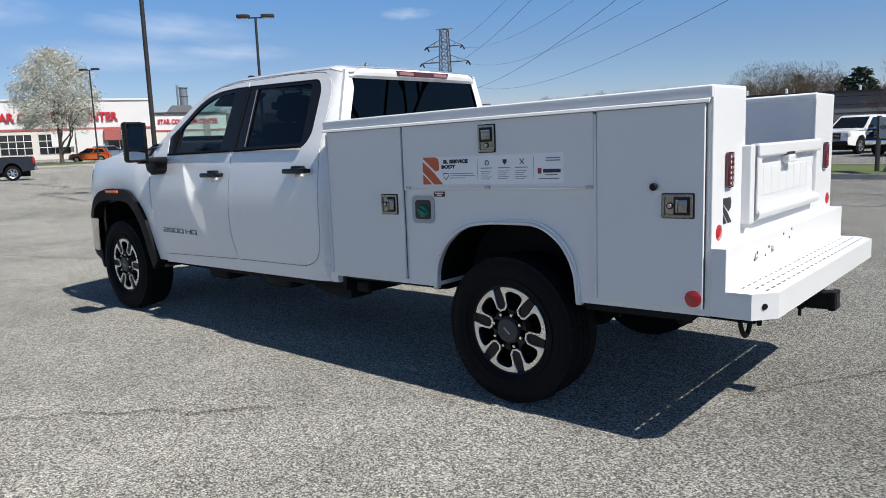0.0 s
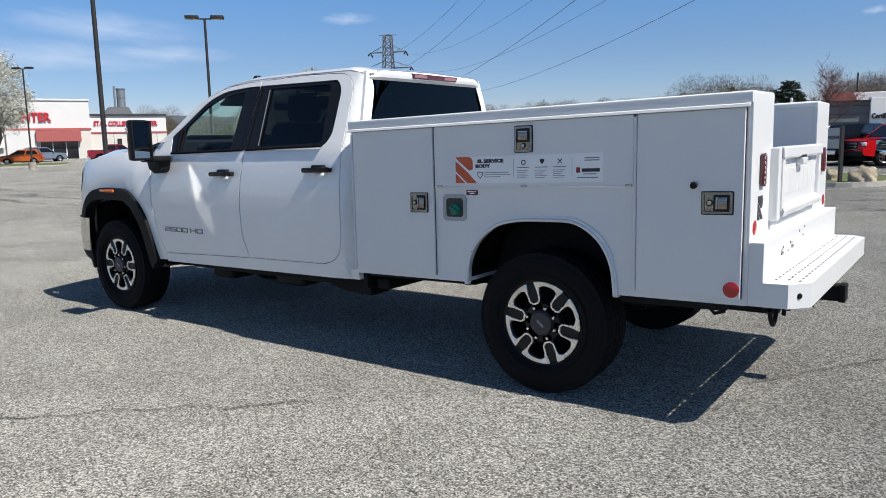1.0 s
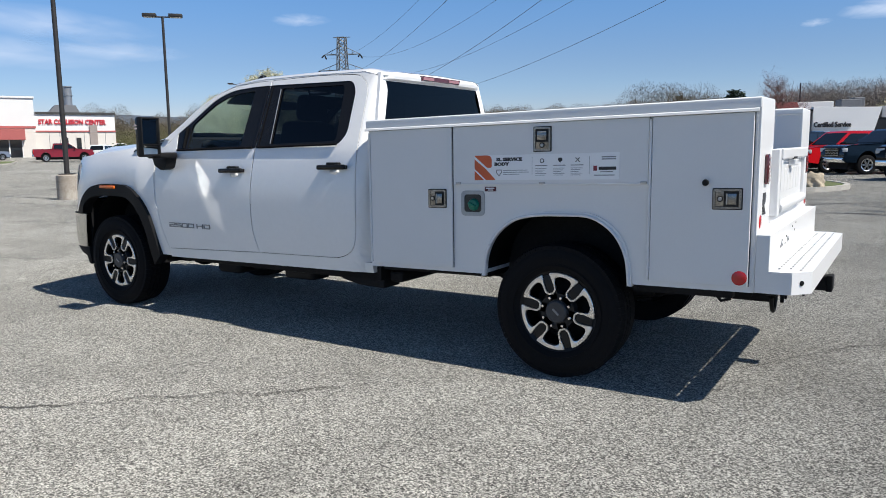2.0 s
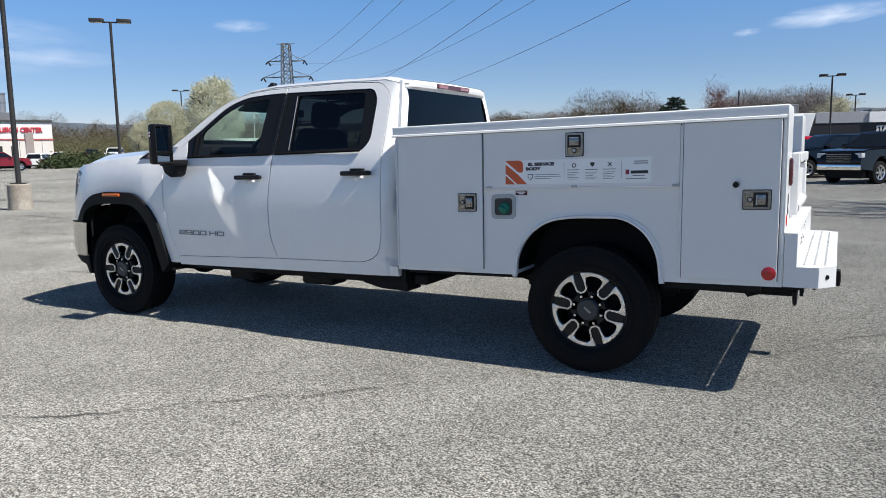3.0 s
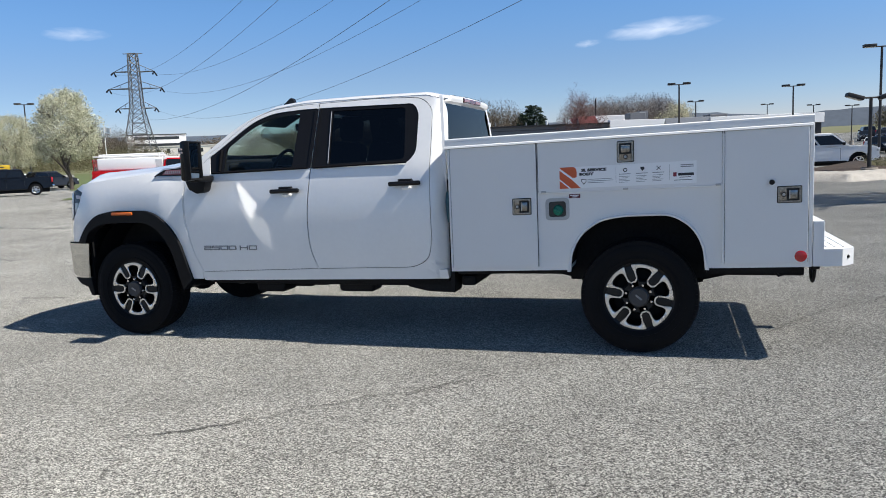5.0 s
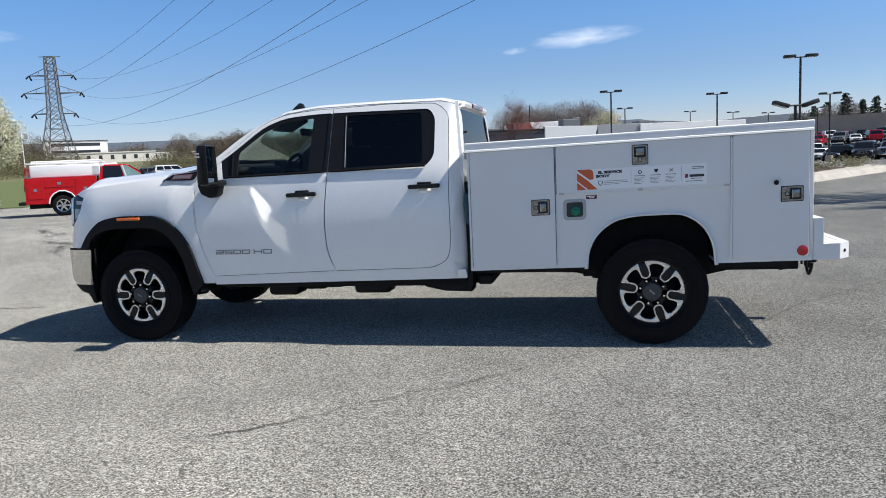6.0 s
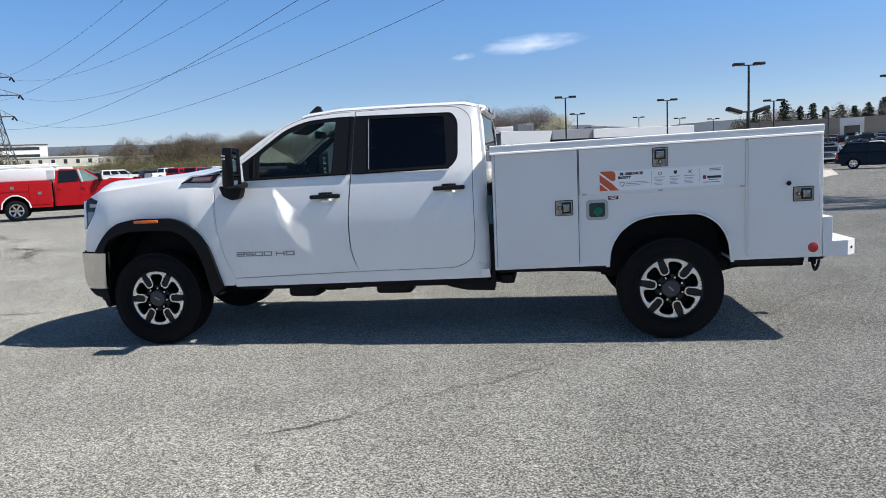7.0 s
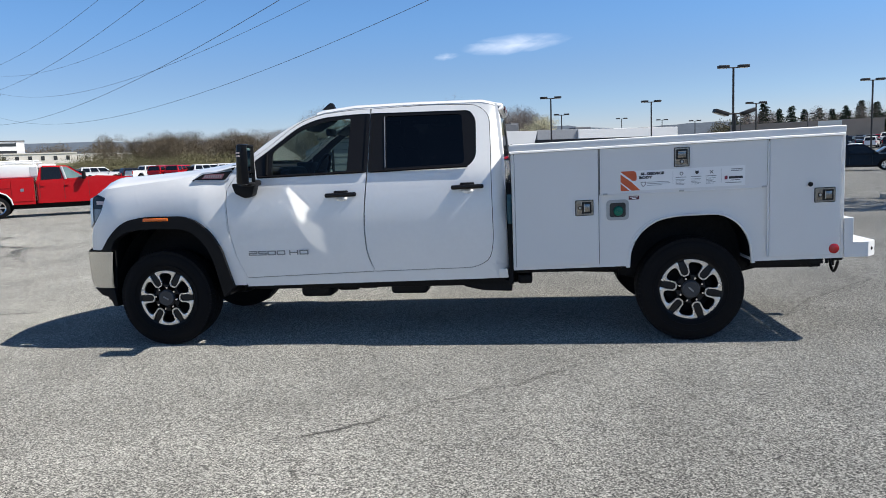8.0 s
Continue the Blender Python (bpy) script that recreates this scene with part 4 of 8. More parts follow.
# lower floors of the boxes, rear columns, inner walls, bed
for far in (False, True):
    s = (lambda b: flipped(b, YC)) if far else (lambda b: b)
    bp("box_floor", s(box(BX0 + 0.004, -0.48, 0.015, 0.38, 0.626, 0.65)), BODYWHITE)
    bp("box_floor", s(box(0.452, BX1 - 0.004, 0.015, 0.38, 0.626, 0.65)), BODYWHITE)
    bp("inner_wall", s(box(BX0 + 0.004, BX1 - 0.002, 0.355, 0.375, 0.66, 1.60)), BODYWHITE)
    bp("box_front", s(box(BX0 - 0.004, BX0 + 0.002, 0.014, 0.378, 0.63, 1.59)), BODYWHITE)
    bp("rear_column", s(box(BX1 - 0.012, BX1 + 0.006, YB - 0.002, 0.385, 0.626, 1.622, 0.004)), BODYWHITE, None, "white rear column", 18)
    # top cap: tall shaded face, lit drip rail under it
    cap = slab([(-0.026, 1.574), (-0.028, 1.622), (-0.016, 1.628), (0.378, 1.632), (0.39, 1.622), (0.39, 1.59), (0.376, 1.588), (-0.012, 1.574)], BX0 - 0.014, BX1 + 0.004, 0.003)
    for v in cap.verts:
        v.co.x, v.co.y = v.co.y, v.co.x
    bmesh.ops.reverse_faces(cap, faces=cap.faces)
    lid = bp("top_cap", s(cap), BODYWHITE, None, "white folded sheet metal top cap", 18)
    rail = slab([(YB - 0.002, 1.580), (-0.040, 1.568), (-0.044, 1.556), (-0.038, 1.554), (-0.034, 1.561), (YB - 0.002, 1.572)], BX0 - 0.012, BX1 - 0.004)
    for v in rail.verts:
        v.co.x, v.co.y = v.co.y, v.co.x
    bmesh.ops.reverse_faces(rail, faces=rail.faces)
    part("drip_rail", rk(s(rail)), BODYWHITE, lid, "", 18)
    # dark strip that draws the drip rail's shadow line
    part("rail_shadow_strip", rk(s(box(BX0 + 0.004, BX1 - 0.03, YB - 0.021, YB - 0.004, 1.5538, 1.5595))), SEAM, lid, "dark strip for the shadow line under the rail")
bp("bed_floor", box(BX0, BX1, 0.376, 2 * YC - 0.376, 0.94, 0.985), mat("bed_liner_grey", (0.3, 0.3, 0.31), 0.7, vary=0.2))
bp("bed_front_wall", box(BX0, BX0 + 0.03, 0.376, 2 * YC - 0.376, 0.986, 1.44), BODYWHITE)
bp("rear_apron", box(BX1 - 0.02, BX1 + 0.004, 0.386, 2 * YC - 0.386, 0.626, 0.99), BODYWHITE)
for x in (-0.9, -0.3, 0.3, 0.9):
    bp("floor_beam", box(x - 0.04, x + 0.04, 0.38, 2 * YC - 0.38, 0.84, 0.938), CHASSIS)
bp("under_cover", box(BX0 + 0.02, -0.5, 0.10, 0.5, 0.585, 0.62), CHASSIS, both=True)
bp("tow_wiring_rail", box(0.46, 1.0, 0.06, 0.12, 0.575, 0.622), CHASSIS)


LATCHPIT = mat("dark_latch_recess", (0.012, 0.012, 0.012), 0.6, vary=0.2)
LATCHPLATE = mat("worn_latch_steel", (0.27, 0.268, 0.262), 0.22, metal=1.0, vary=0.35, scale=40, fine=200, bump=0.0006)


def latch(parent, x0, x1, z0, z1, y, tall=False):
    """A recessed steel paddle latch with its lock barrel."""
    base = part("latch", rk(join(slab(rounded([(x0, z0), (x0, z1), (x1, z1), (x1, z0)], 0.008), y - 0.004, y + 0.002, 0.0015))), LATCHPLATE, parent, "stainless steel paddle latch with key lock", 40)
    w, h = x1 - x0, z1 - z0
    if tall:
        pad, lock = (x0 + 0.22 * w, x1 - 0.22 * w, z0 + 0.46 * h, z1 - 0.17 * h), ((x0 + x1) / 2, z0 + 0.24 * h)
    else:
        pad, lock = (x0 + 0.47 * w, x1 - 0.17 * w, z0 + 0.22 * h, z1 - 0.22 * h), (x0 + 0.25 * w, (z0 + z1) / 2)
    part("latch_border", rk(slab(rounded([(x0 - 0.005, z0 - 0.005), (x0 - 0.005, z1 + 0.005), (x1 + 0.005, z1 + 0.005), (x1 + 0.005, z0 - 0.005)], 0.008), y - 0.0015, y + 0.001)), SEAM, base)
    outer, inner = [(x0, z0), (x0, z1), (x1, z1), (x1, z0)], [(x0 + 0.011, z0 + 0.011), (x0 + 0.011, z1 - 0.011), (x1 - 0.011, z1 - 0.011), (x1 - 0.011, z0 + 0.011)]
    part("latch_flange", rk(panel(rounded(outer, 0.008), lambda x, z: y - 0.008, 0.004, 0, holes=(rounded(inner, 0.006),))), LATCHPLATE, base)
    part("latch_recess", rk(box(pad[0] - 0.014, pad[1] + 0.010, y - 0.0055, y - 0.003, pad[2] - 0.012, pad[3] + 0.014, 0.001)), LATCHPIT, base)
    paddle = part("latch_paddle", rk(box(pad[0], pad[1], y - 0.0125, y - 0.0056, pad[2], pad[3], 0.003, 2)), LATCHPLATE, base, "", 40)
    part("paddle_lip", rk(box(pad[0], pad[0] + 0.007, y - 0.017, y - 0.0124, pad[2], pad[3], 0.002) if not tall else box(pad[0], pad[1], y - 0.017, y - 0.0124, pad[3] - 0.007, pad[3], 0.002)), STEEL, paddle)
    turn = pose(lock[0], y - 0.008, lock[1])
    part("lock_ring", rk(moved(lathe([(0.0, 0.0), (0.0155, 0.0), (0.0155, 0.003), (0.0, 0.003)], 20, False), turn)), LATCHPIT, base)
    part("lock_barrel", rk(moved(lathe([(0.0, -0.004), (0.009, -0.004), (0.011, 0.0), (0.011, 0.004), (0.0, 0.004)], 16, False), turn)), STEEL, base, "", 40)
    return base


def comp_door(name, x0, x1, z0, z1, label, far):
    s = (lambda b: flipped(b, YC)) if far else (lambda b: b)
    bm = slab(rounded([(x0, z0), (x0, z1), (x1, z1), (x1, z0)], 0.006, 2), YB - 0.017, YB - 0.003, 0.003)
    d = part(name, rk(s(bm)), BODYWHITE, truck, label, 18)
    for g in (box(x0 - 0.0048, x0 - 0.0005, YB - 0.0045, YB - 0.0025, z0, z1), box(x1 + 0.0005, x1 + 0.0048, YB - 0.0045, YB - 0.0025, z0, z1)):
        part("door_gasket", rk(s(g)), GASKET, d, "dark rubber gasket line")
    return d


for far in (False, True):
    fd = comp_door("front_compartment_door", -1.362, -0.712, 0.652, 1.553, "tall white front compartment door", far)
    md = comp_door("flip_down_door", -0.698, 0.553, 1.200, 1.553, "wide white flip-down door with printed label", far)
    rd = comp_door("rear_compartment_door", 0.572, 1.086, 0.655, 1.553, "tall white rear compartment door", far)
    s = (lambda b: flipped(b, YC)) if far else (lambda b: b)
    for d, x0, x1, z in ((md, -0.698, 0.553, 1.196),):
        part("hinge_rail", rk(s(join(tube([(x0, YB - 0.012, z), (x1, YB - 0.012, z)], 0.006, 8), box(x0, x1, YB - 0.019, YB - 0.002, z - 0.008, z + 0.001, 0.002)))), BODYWHITE, d, "", 40)
    for d, hx in ((fd, -1.372), (rd, 0.562)):
        part("hinge_rail", rk(s(tube([(hx, YB - 0.015, 0.66), (hx, YB - 0.015, 1.54)], 0.0075, 12))), BODYWHITE, d, "", 60)
    for d, x in ((md, -0.66), (md, -0.08), (md, 0.53)):
        part("hinge_clip", rk(s(box(x - 0.018, x + 0.018, YB - 0.026, YB - 0.004, 1.192, 1.206, 0.003))), STEEL, d)
    if far:
        continue
    yd = YB - 0.017
    latch(fd, -0.888, -0.756, 1.045, 1.158, yd)
    latch(md, -0.133, -0.025, 1.388, 1.527, yd, True)
    latch(rd, 0.900, 1.042, 1.062, 1.165, yd)
    part("bumper_stop", rk(moved(lathe([(0.0, -0.028), (0.014, -0.026), (0.018, -0.018), (0.016, -0.006), (0.012, 0.0), (0.0, 0.0)], 20, False), pose(0.862, yd, 1.199))), BLACK, rd, "black rubber door stop", 40)
    part("reflector", rk(moved(lathe([(0.0, -0.005), (0.032, -0.005), (0.038, -0.002), (0.038, 0.0), (0.0, 0.0)], 36, False), pose(1.045, yd, 0.700))), RED_LENS, rd, "round red reflector", 40)
    # printed label on the flip-down door
    lx0, lx1, lz0, lz1 = -0.541, 0.391, 1.218, 1.370
    lab = part("printed_label", rk(slab([(lx0, lz0), (lx0, lz1), (lx1, lz1), (lx1, lz0)], yd - 0.0012, yd)), VINYL, md, "white vinyl label with orange emblem and printed lines")
    yl = yd - 0.0018
    ew = 0.150
    emb = join(slab([(lx0, lz0), (lx0, lz0 + 0.058), (lx0 + 0.068, lz0)], yl, yd - 0.001),
               slab([(lx0, lz0 + 0.070), (lx0, lz0 + 0.130), (lx0 + 0.082, lz0 + 0.066), (lx0 + ew, lz0), (lx0 + 0.082, lz0)], yl, yd - 0.001),
               slab(rounded([(lx0 + 0.002, lz1 - 0.006), (lx0 + 0.002, lz1), (lx0 + 0.122, lz1), (lx0 + 0.122, lz0 + 0.075), (lx0 + 0.092, lz0 + 0.075)], [0, 0, 0.05, 0.04, 0.0], 5), yl, yd - 0.001))
    part("label_emblem", rk(emb), ORANGE_INK, lab, "orange emblem shape")

    def word(txt, size, cx, cz, m=INK, wide=1.25):
        part("label_lettering", rk(letters(txt, size, 0.0003, pose(cx, yl, cz, 90) @ Matrix.Diagonal((wide, 1, 1, 1)), 0.0019)), m, lab)

    word("SL SERVICE", 0.026, lx0 + 0.242, lz0 + 0.124, wide=1.38)
    word("BODY", 0.026, lx0 + 0.190, lz0 + 0.096, wide=1.38)
    bars = []
    for r, (a, b) in enumerate(((0.20, 0.365), (0.20, 0.375), (0.20, 0.31))):
        bars.append(box(lx0 + a, lx0 + b, yl, yd - 0.001, lz0 + 0.057 - 0.012 * r, lz0 + 0.0605 - 0.012 * r))
    for cx in (0.455, 0.570, 0.680):
        bars.append(box(lx0 + cx - 0.038, lx0 + cx + 0.040, yl, yd - 0.001, lz0 + 0.082, lz0 + 0.0865))
        for r in range(5):
            bars.append(box(lx0 + cx - 0.038, lx0 + cx + 0.034 - 0.012 * ((r * 7) % 3), yl, yd - 0.001, lz0 + 0.066 - 0.010 * r, lz0 + 0.0687 - 0.010 * r))
    for r in range(2):
        bars.append(box(lx0 + 0.828, lx0 + 0.912, yl, yd - 0.001, lz0 + 0.124 - 0.012 * r, lz0 + 0.130 - 0.012 * r))
    bars.append(box(lx0 + 0.785, lx0 + 0.905, yl, yd - 0.001, lz0 + 0.022, lz0 + 0.027))
    for b in bars:
        part("label_line", rk(b), GREY_INK, lab)
    part("label_divider", rk(join(*[box(lx0 + x, lx0 + x + 0.0016, yl, yd - 0.001, lz0 + 0.03, lz0 + 0.135) for x in (0.395, 0.755)])), GREY_INK, lab)
    part("label_name_bar", rk(join(box(lx0 + 0.812, lx0 + 0.914, yl, yd - 0.001, lz0 + 0.054, lz0 + 0.072), box(lx0 + 0.822, lx0 + 0.895, yl, yd - 0.001, lz0 + 0.041, lz0 + 0.045))), INK, lab)
    part("label_mark", rk(slab([(lx0 + 0.780, lz0 + 0.05), (lx0 + 0.780, lz0 + 0.078), (lx0 + 0.802, lz0 + 0.078), (lx0 + 0.802, lz0 + 0.05)], yl, yd - 0.001)), mat("maroon_print", (0.25, 0.03, 0.05), 0.4), lab)
    # small icons: a shield, a flame-like drop, a second shield, crossed tools
    shield = lambda cx, cz, r: slab([(cx - r, cz + r), (cx + r, cz + r), (cx + r, cz - 0.1 * r), (cx, cz - 1.2 * r), (cx - r, cz - 0.1 * r)], yl, yd - 0.001)
    part("label_icon", rk(shield(lx0 + 0.172, lz0 + 0.045, 0.018)), INK, lab)
    part("label_icon", rk(slab([(lx0 + 0.172 - 0.014, lz0 + 0.059), (lx0 + 0.172 + 0.014, lz0 + 0.059), (lx0 + 0.172 + 0.014, lz0 + 0.045), (lx0 + 0.172, lz0 + 0.029), (lx0 + 0.172 - 0.014, lz0 + 0.045)], yl - 0.0006, yl - 0.0002)), VINYL, lab)
    part("label_icon", rk(moved(lathe([(0.009, -0.0006), (0.014, -0.0006), (0.014, 0.0004), (0.009, 0.0004)], 20), pose(lx0 + 0.460, yl, lz0 + 0.112))), INK, lab)
    part("label_icon", rk(shield(lx0 + 0.576, lz0 + 0.115, 0.013)), INK, lab)
    part("label_icon", rk(join(moved(box(-0.018, 0.018, -0.0005, 0.0005, -0.0022, 0.0022), pose(lx0 + 0.684, yl, lz0 + 0.114, 0, 45, 0)), moved(box(-0.018, 0.018, -0.0005, 0.0005, -0.0022, 0.0022), pose(lx0 + 0.684, yl - 0.0002, lz0 + 0.114, 0, -45, 0)))), INK, lab)
    part("door_sticker", rk(slab([(-0.478, 1.147), (-0.478, 1.176), (-0.398, 1.176), (-0.398, 1.147)], YB - 0.003, YB - 0.0005)), mat("warning_sticker", (0.10, 0.02, 0.03), 0.4), truck, "small dark red warning sticker")
    for b in (box(-0.47, -0.41, YB - 0.0042, YB - 0.003, 1.164, 1.170), box(-0.455, -0.42, YB - 0.0042, YB - 0.003, 1.153, 1.159)):
        part("sticker_line", rk(b), VINYL, truck)

# fuel filler recess with green cap
FX0, FX1, FZ0, FZ1 = -0.650, -0.478, 0.992, 1.152
outer = rounded([(FX0, FZ0), (FX0, FZ1), (FX1, FZ1), (FX1, FZ0)], 0.035, 5)
inner = rounded([(FX0 + 0.024, FZ0 + 0.024), (FX0 + 0.024, FZ1 - 0.024), (FX1 - 0.024, FZ1 - 0.024), (FX1 - 0.024, FZ0 + 0.024)], 0.022, 5)
fl = bp("fuel_filler_rim", panel(outer, lambda x, z: YB - 0.006, 0.006, 0, holes=(inner,)), mat("grey_filler_plastic", (0.42, 0.43, 0.43), 0.4), None, "grey plastic fuel filler surround")
part("filler_recess", rk(slab(inner, YB - 0.0035, YB - 0.0015)), mat("filler_recess_grey", (0.05, 0.052, 0.05), 0.4, metal=0.5, vary=0.3), fl)
part("fuel_cap", rk(join(moved(lathe([(0.0, -0.022), (0.030, -0.020), (0.037, -0.010), (0.039, 0.0), (0.0, 0.0)], 32, False), pose(-0.558, YB - 0.002, 1.064)), moved(box(-0.030, 0.030, -0.032, -0.018, -0.008, 0.008, 0.004), pose(-0.558, YB - 0.002, 1.064, 0, 25, 0)))), GREEN, fl, "green diesel fuel cap", 40)

# tail lights, reflectors and emblem on the rear columns
for far in (False, True):
    s = (lambda b: flipped(b, YC)) if far else (lambda b: b)
    tl = bp("tail_light", s(box(BX1 + 0.004, BX1 + 0.026, 0.128, 0.208, 1.180, 1.338, 0.016, 3)), DARK_RED_LENS, None, "dark red tail light with LED dots", 40)
    for k in range(6):
        for j in range(2):
            part("led", rk(s(moved(lathe([(0.0, -0.0015), (0.0065, -0.001), (0.0075, 0.0), (0.0, 0.0)], 10, False), pose(BX1 + 0.0265, 0.151 + 0.034 * j, 1.20 + 0.0235 * k, 0, 0, 90)))), CLEAR_LED if not far else RED_LENS, tl)
    bp("rear_reflector", s(moved(lathe([(0.0, -0.005), (0.030, -0.005), (0.036, -0.002), (0.036, 0.0), (0.0, 0.0)], 32, False), pose(BX1 + 0.006, 0.07, 0.988, 0, 0, 90))), RED_LENS, None, "round red reflector", 40)
em = []
for q in ([(0.0, 0.0), (0.0, 0.045), (0.045, 0.0)], [(0.0, 0.054), (0.0, 0.085), (0.052, 0.048), (0.105, 0.0), (0.06, 0.0)], [(0.0, 0.092), (0.0, 0.115), (0.085, 0.115), (0.098, 0.095), (0.09, 0.065), (0.065, 0.052)]):
    b = slab(q, -0.002, 0.0)
    for v in b.verts:
        v.co = Vector((BX1 + 0.006 - v.co.y, 0.115 + v.co.x, 1.02 + v.co.z))
    bmesh.ops.recalc_face_normals(b, faces=b.faces)
    em.append(b)
bp("body_emblem", join(*em), INK, None, "black emblem shape")

# tailgate
G0, G1 = 0.405, 2 * YC - 0.405
gate = bp("tailgate", box(BX1 - 0.012, BX1 + 0.022, G0 + 0.065, G1 - 0.065, 1.000, 1.345, 0.006), BODYWHITE, None, "white tailgate with raised borders", 18)
part("tailgate_top_rail", rk(box(BX1 + 0.002, BX1 + 0.052, G0 + 0.055, G1 - 0.02, 1.300, 1.365, 0.010)), BODYWHITE, gate, "", 18)
part("tailgate_bottom_roll", rk(tube([(BX1 + 0.020, G0 + 0.06, 1.030), (BX1 + 0.020, G1 - 0.03, 1.030)], 0.034, 14)), BODYWHITE, gate, "", 40)
for y0, y1 in ((G0 + 0.055, G0 + 0.115), (G1 - 0.085, G1 - 0.03)):
    part("tailgate_border", rk(box(BX1 + 0.018, BX1 + 0.045, y0, y1, 1.03, 1.31, 0.008)), BODYWHITE, gate, "", 18)
part("tailgate_post", rk(join(box(BX1 + 0.002, BX1 + 0.048, 0.345, 0.405, 0.995, 1.362, 0.006), tube([(BX1 + 0.03, 0.400, 1.0), (BX1 + 0.03, 0.400, 1.36)], 0.012, 8))), BODYWHITE, gate, "", 18)
part("tailgate_gap", rk(box(BX1 + 0.004, BX1 + 0.03, G0 + 0.012, G0 + 0.05, 1.0, 1.35)), CHASSIS, gate)
part("tailgate_handle", rk(join(box(BX1 + 0.02, BX1 + 0.062, YC - 0.10, YC + 0.02, 1.258, 1.296, 0.006), box(BX1 + 0.02, BX1 + 0.034, YC - 0.13, YC - 0.03, 1.296, 1.318, 0.004))), BODYWHITE, gate, "white tailgate pull handle", 18)
part("handle_slot", rk(box(BX1 + 0.036, BX1 + 0.0535, YC - 0.11, YC + 0.03, 1.298, 1.312, 0.002)), SEAM, gate)
for k in range(7):
    y = G0 + 0.20 + k * 0.125
    part("pressed_shape", rk(box(BX1 + 0.018, BX1 + 0.0238, y, y + 0.09, 1.11, 1.245, 0.0015)), BODYWHITE, gate, "", 18)

# rear step bumper with a pierced tread
step_poly = [(BX1 + 0.072, -0.022), (1.295, -0.022), (1.378, 0.07), (1.378, 2 * YC - 0.07), (1.295, 2 * YC + 0.022), (BX1 + 0.072, 2 * YC + 0.022)]
holes = []
for r in range(3):
    for k in range(24):
        cx, cy = BX1 + 0.105 + 0.052 * r, 0.10 + k * (2 * YC - 0.2) / 23 + 0.02 * (r % 2)
        holes.append([(cx - 0.0065, cy - 0.023), (cx - 0.0065, cy + 0.023), (cx + 0.0065, cy + 0.023), (cx + 0.0065, cy - 0.023)])
tread_bm = panel(step_poly, lambda x, z: 0.0, 0.005, 0, holes=holes)
for v in tread_bm.verts:
    v.co = Vector((v.co.x, v.co.z, 0.742 - v.co.y))
for f in tread_bm.faces:
    f.normal_update()
    if f.normal.z < -0.5:
        f.normal_flip()
stepb = bp("step_bumper", tread_bm, BODYWHITE, None, "white rear step bumper with pierced tread")
def strip(a, b, z0, z1, th=0.006):
    """An upright plate between two points of the plan, thickened inwards."""
    a, b = Vector((*a, 0)), Vector((*b, 0))
    d = (b - a).normalized()
    n = Vector((-d.y, d.x, 0)) * th
    bm = bmesh.new()
    q = [(a.x, a.y), (b.x, b.y), (b.x + n.x, b.y + n.y), (a.x + n.x, a.y + n.y)]
    lo, hi = [bm.verts.new((x, y, z0)) for x, y in q], [bm.verts.new((x, y, z1)) for x, y in q]
    bm.faces.new(lo[::-1])
    bm.faces.new(hi)
    for i in range(4):
        bm.faces.new((lo[i], lo[(i + 1) % 4], hi[(i + 1) % 4], hi[i]))
    bmesh.ops.recalc_face_normals(bm, faces=bm.faces)
    return bm


for i in range(len(step_poly) - 1):
    part("bumper_skirt", rk(strip(step_poly[i], step_poly[i + 1], 0.628, 0.7365)), BODYWHITE, stepb)
part("bumper_riser", rk(box(BX1 + 0.008, BX1 + 0.074, -0.022, 2 * YC + 0.022, 0.628, 0.93, 0.003)), BODYWHITE, stepb)
for y, z in ((0.38, 0.86), (0.55, 0.865), (0.50, 0.83), (0.34, 0.83), (0.78, 0.90), (0.88, 0.87), (0.92, 0.91)):
    part("riser_hole", rk(moved(lathe([(0.0, -0.001), (0.0065, -0.001), (0.0065, 0.001), (0.0, 0.001)], 10, False), pose(BX1 + 0.075, y, z, 0, 0, 90))), SEAM, stepb)
for y, z in ((0.36, 0.84), (0.60, 0.845)):
    part("riser_bolt", rk(moved(lathe([(0.0, -0.008), (0.009, -0.008), (0.012, -0.003), (0.018, -0.001), (0.018, 0.0), (0.0, 0.0)], 12, False), pose(BX1 + 0.075, y, z, 0, 0, 90))), STEEL, stepb, "", 40)
part("bumper_plug", rk(moved(lathe([(0.0, -0.006), (0.010, -0.005), (0.014, 0.0), (0.0, 0.0)], 16, False), pose(1.3365, 0.0225, 0.685, 0, 0, 48))), GLOSSBLACK, stepb, "", 40)
# hitch and wiring under the bumper
hitch = bp("tow_hitch", join(box(0.75, 1.40, YC - 0.045, YC + 0.045, 0.49, 0.58, 0.008), box(1.37, 1.405, YC - 0.052, YC + 0.052, 0.485, 0.585, 0.006), tube([(1.0, 0.45, 0.535), (1.0, 2 * YC - 0.45, 0.535)], 0.035, 10)), CHASSIS, None, "black receiver tow hitch")
part("hitch_socket", rk(box(1.4055, 1.4075, YC - 0.033, YC + 0.033, 0.502, 0.568)), SEAM, hitch)
part("hitch_bracket", rk(join(box(1.24, 1.27, YC - 0.13, YC - 0.048, 0.50, 0.515, 0.003), box(1.25, 1.265, YC - 0.14, YC - 0.125, 0.465, 0.515, 0.003), box(1.20, 1.24, YC - 0.40, YC + 0.40, 0.54, 0.56, 0.006))), CHASSIS, hitch)
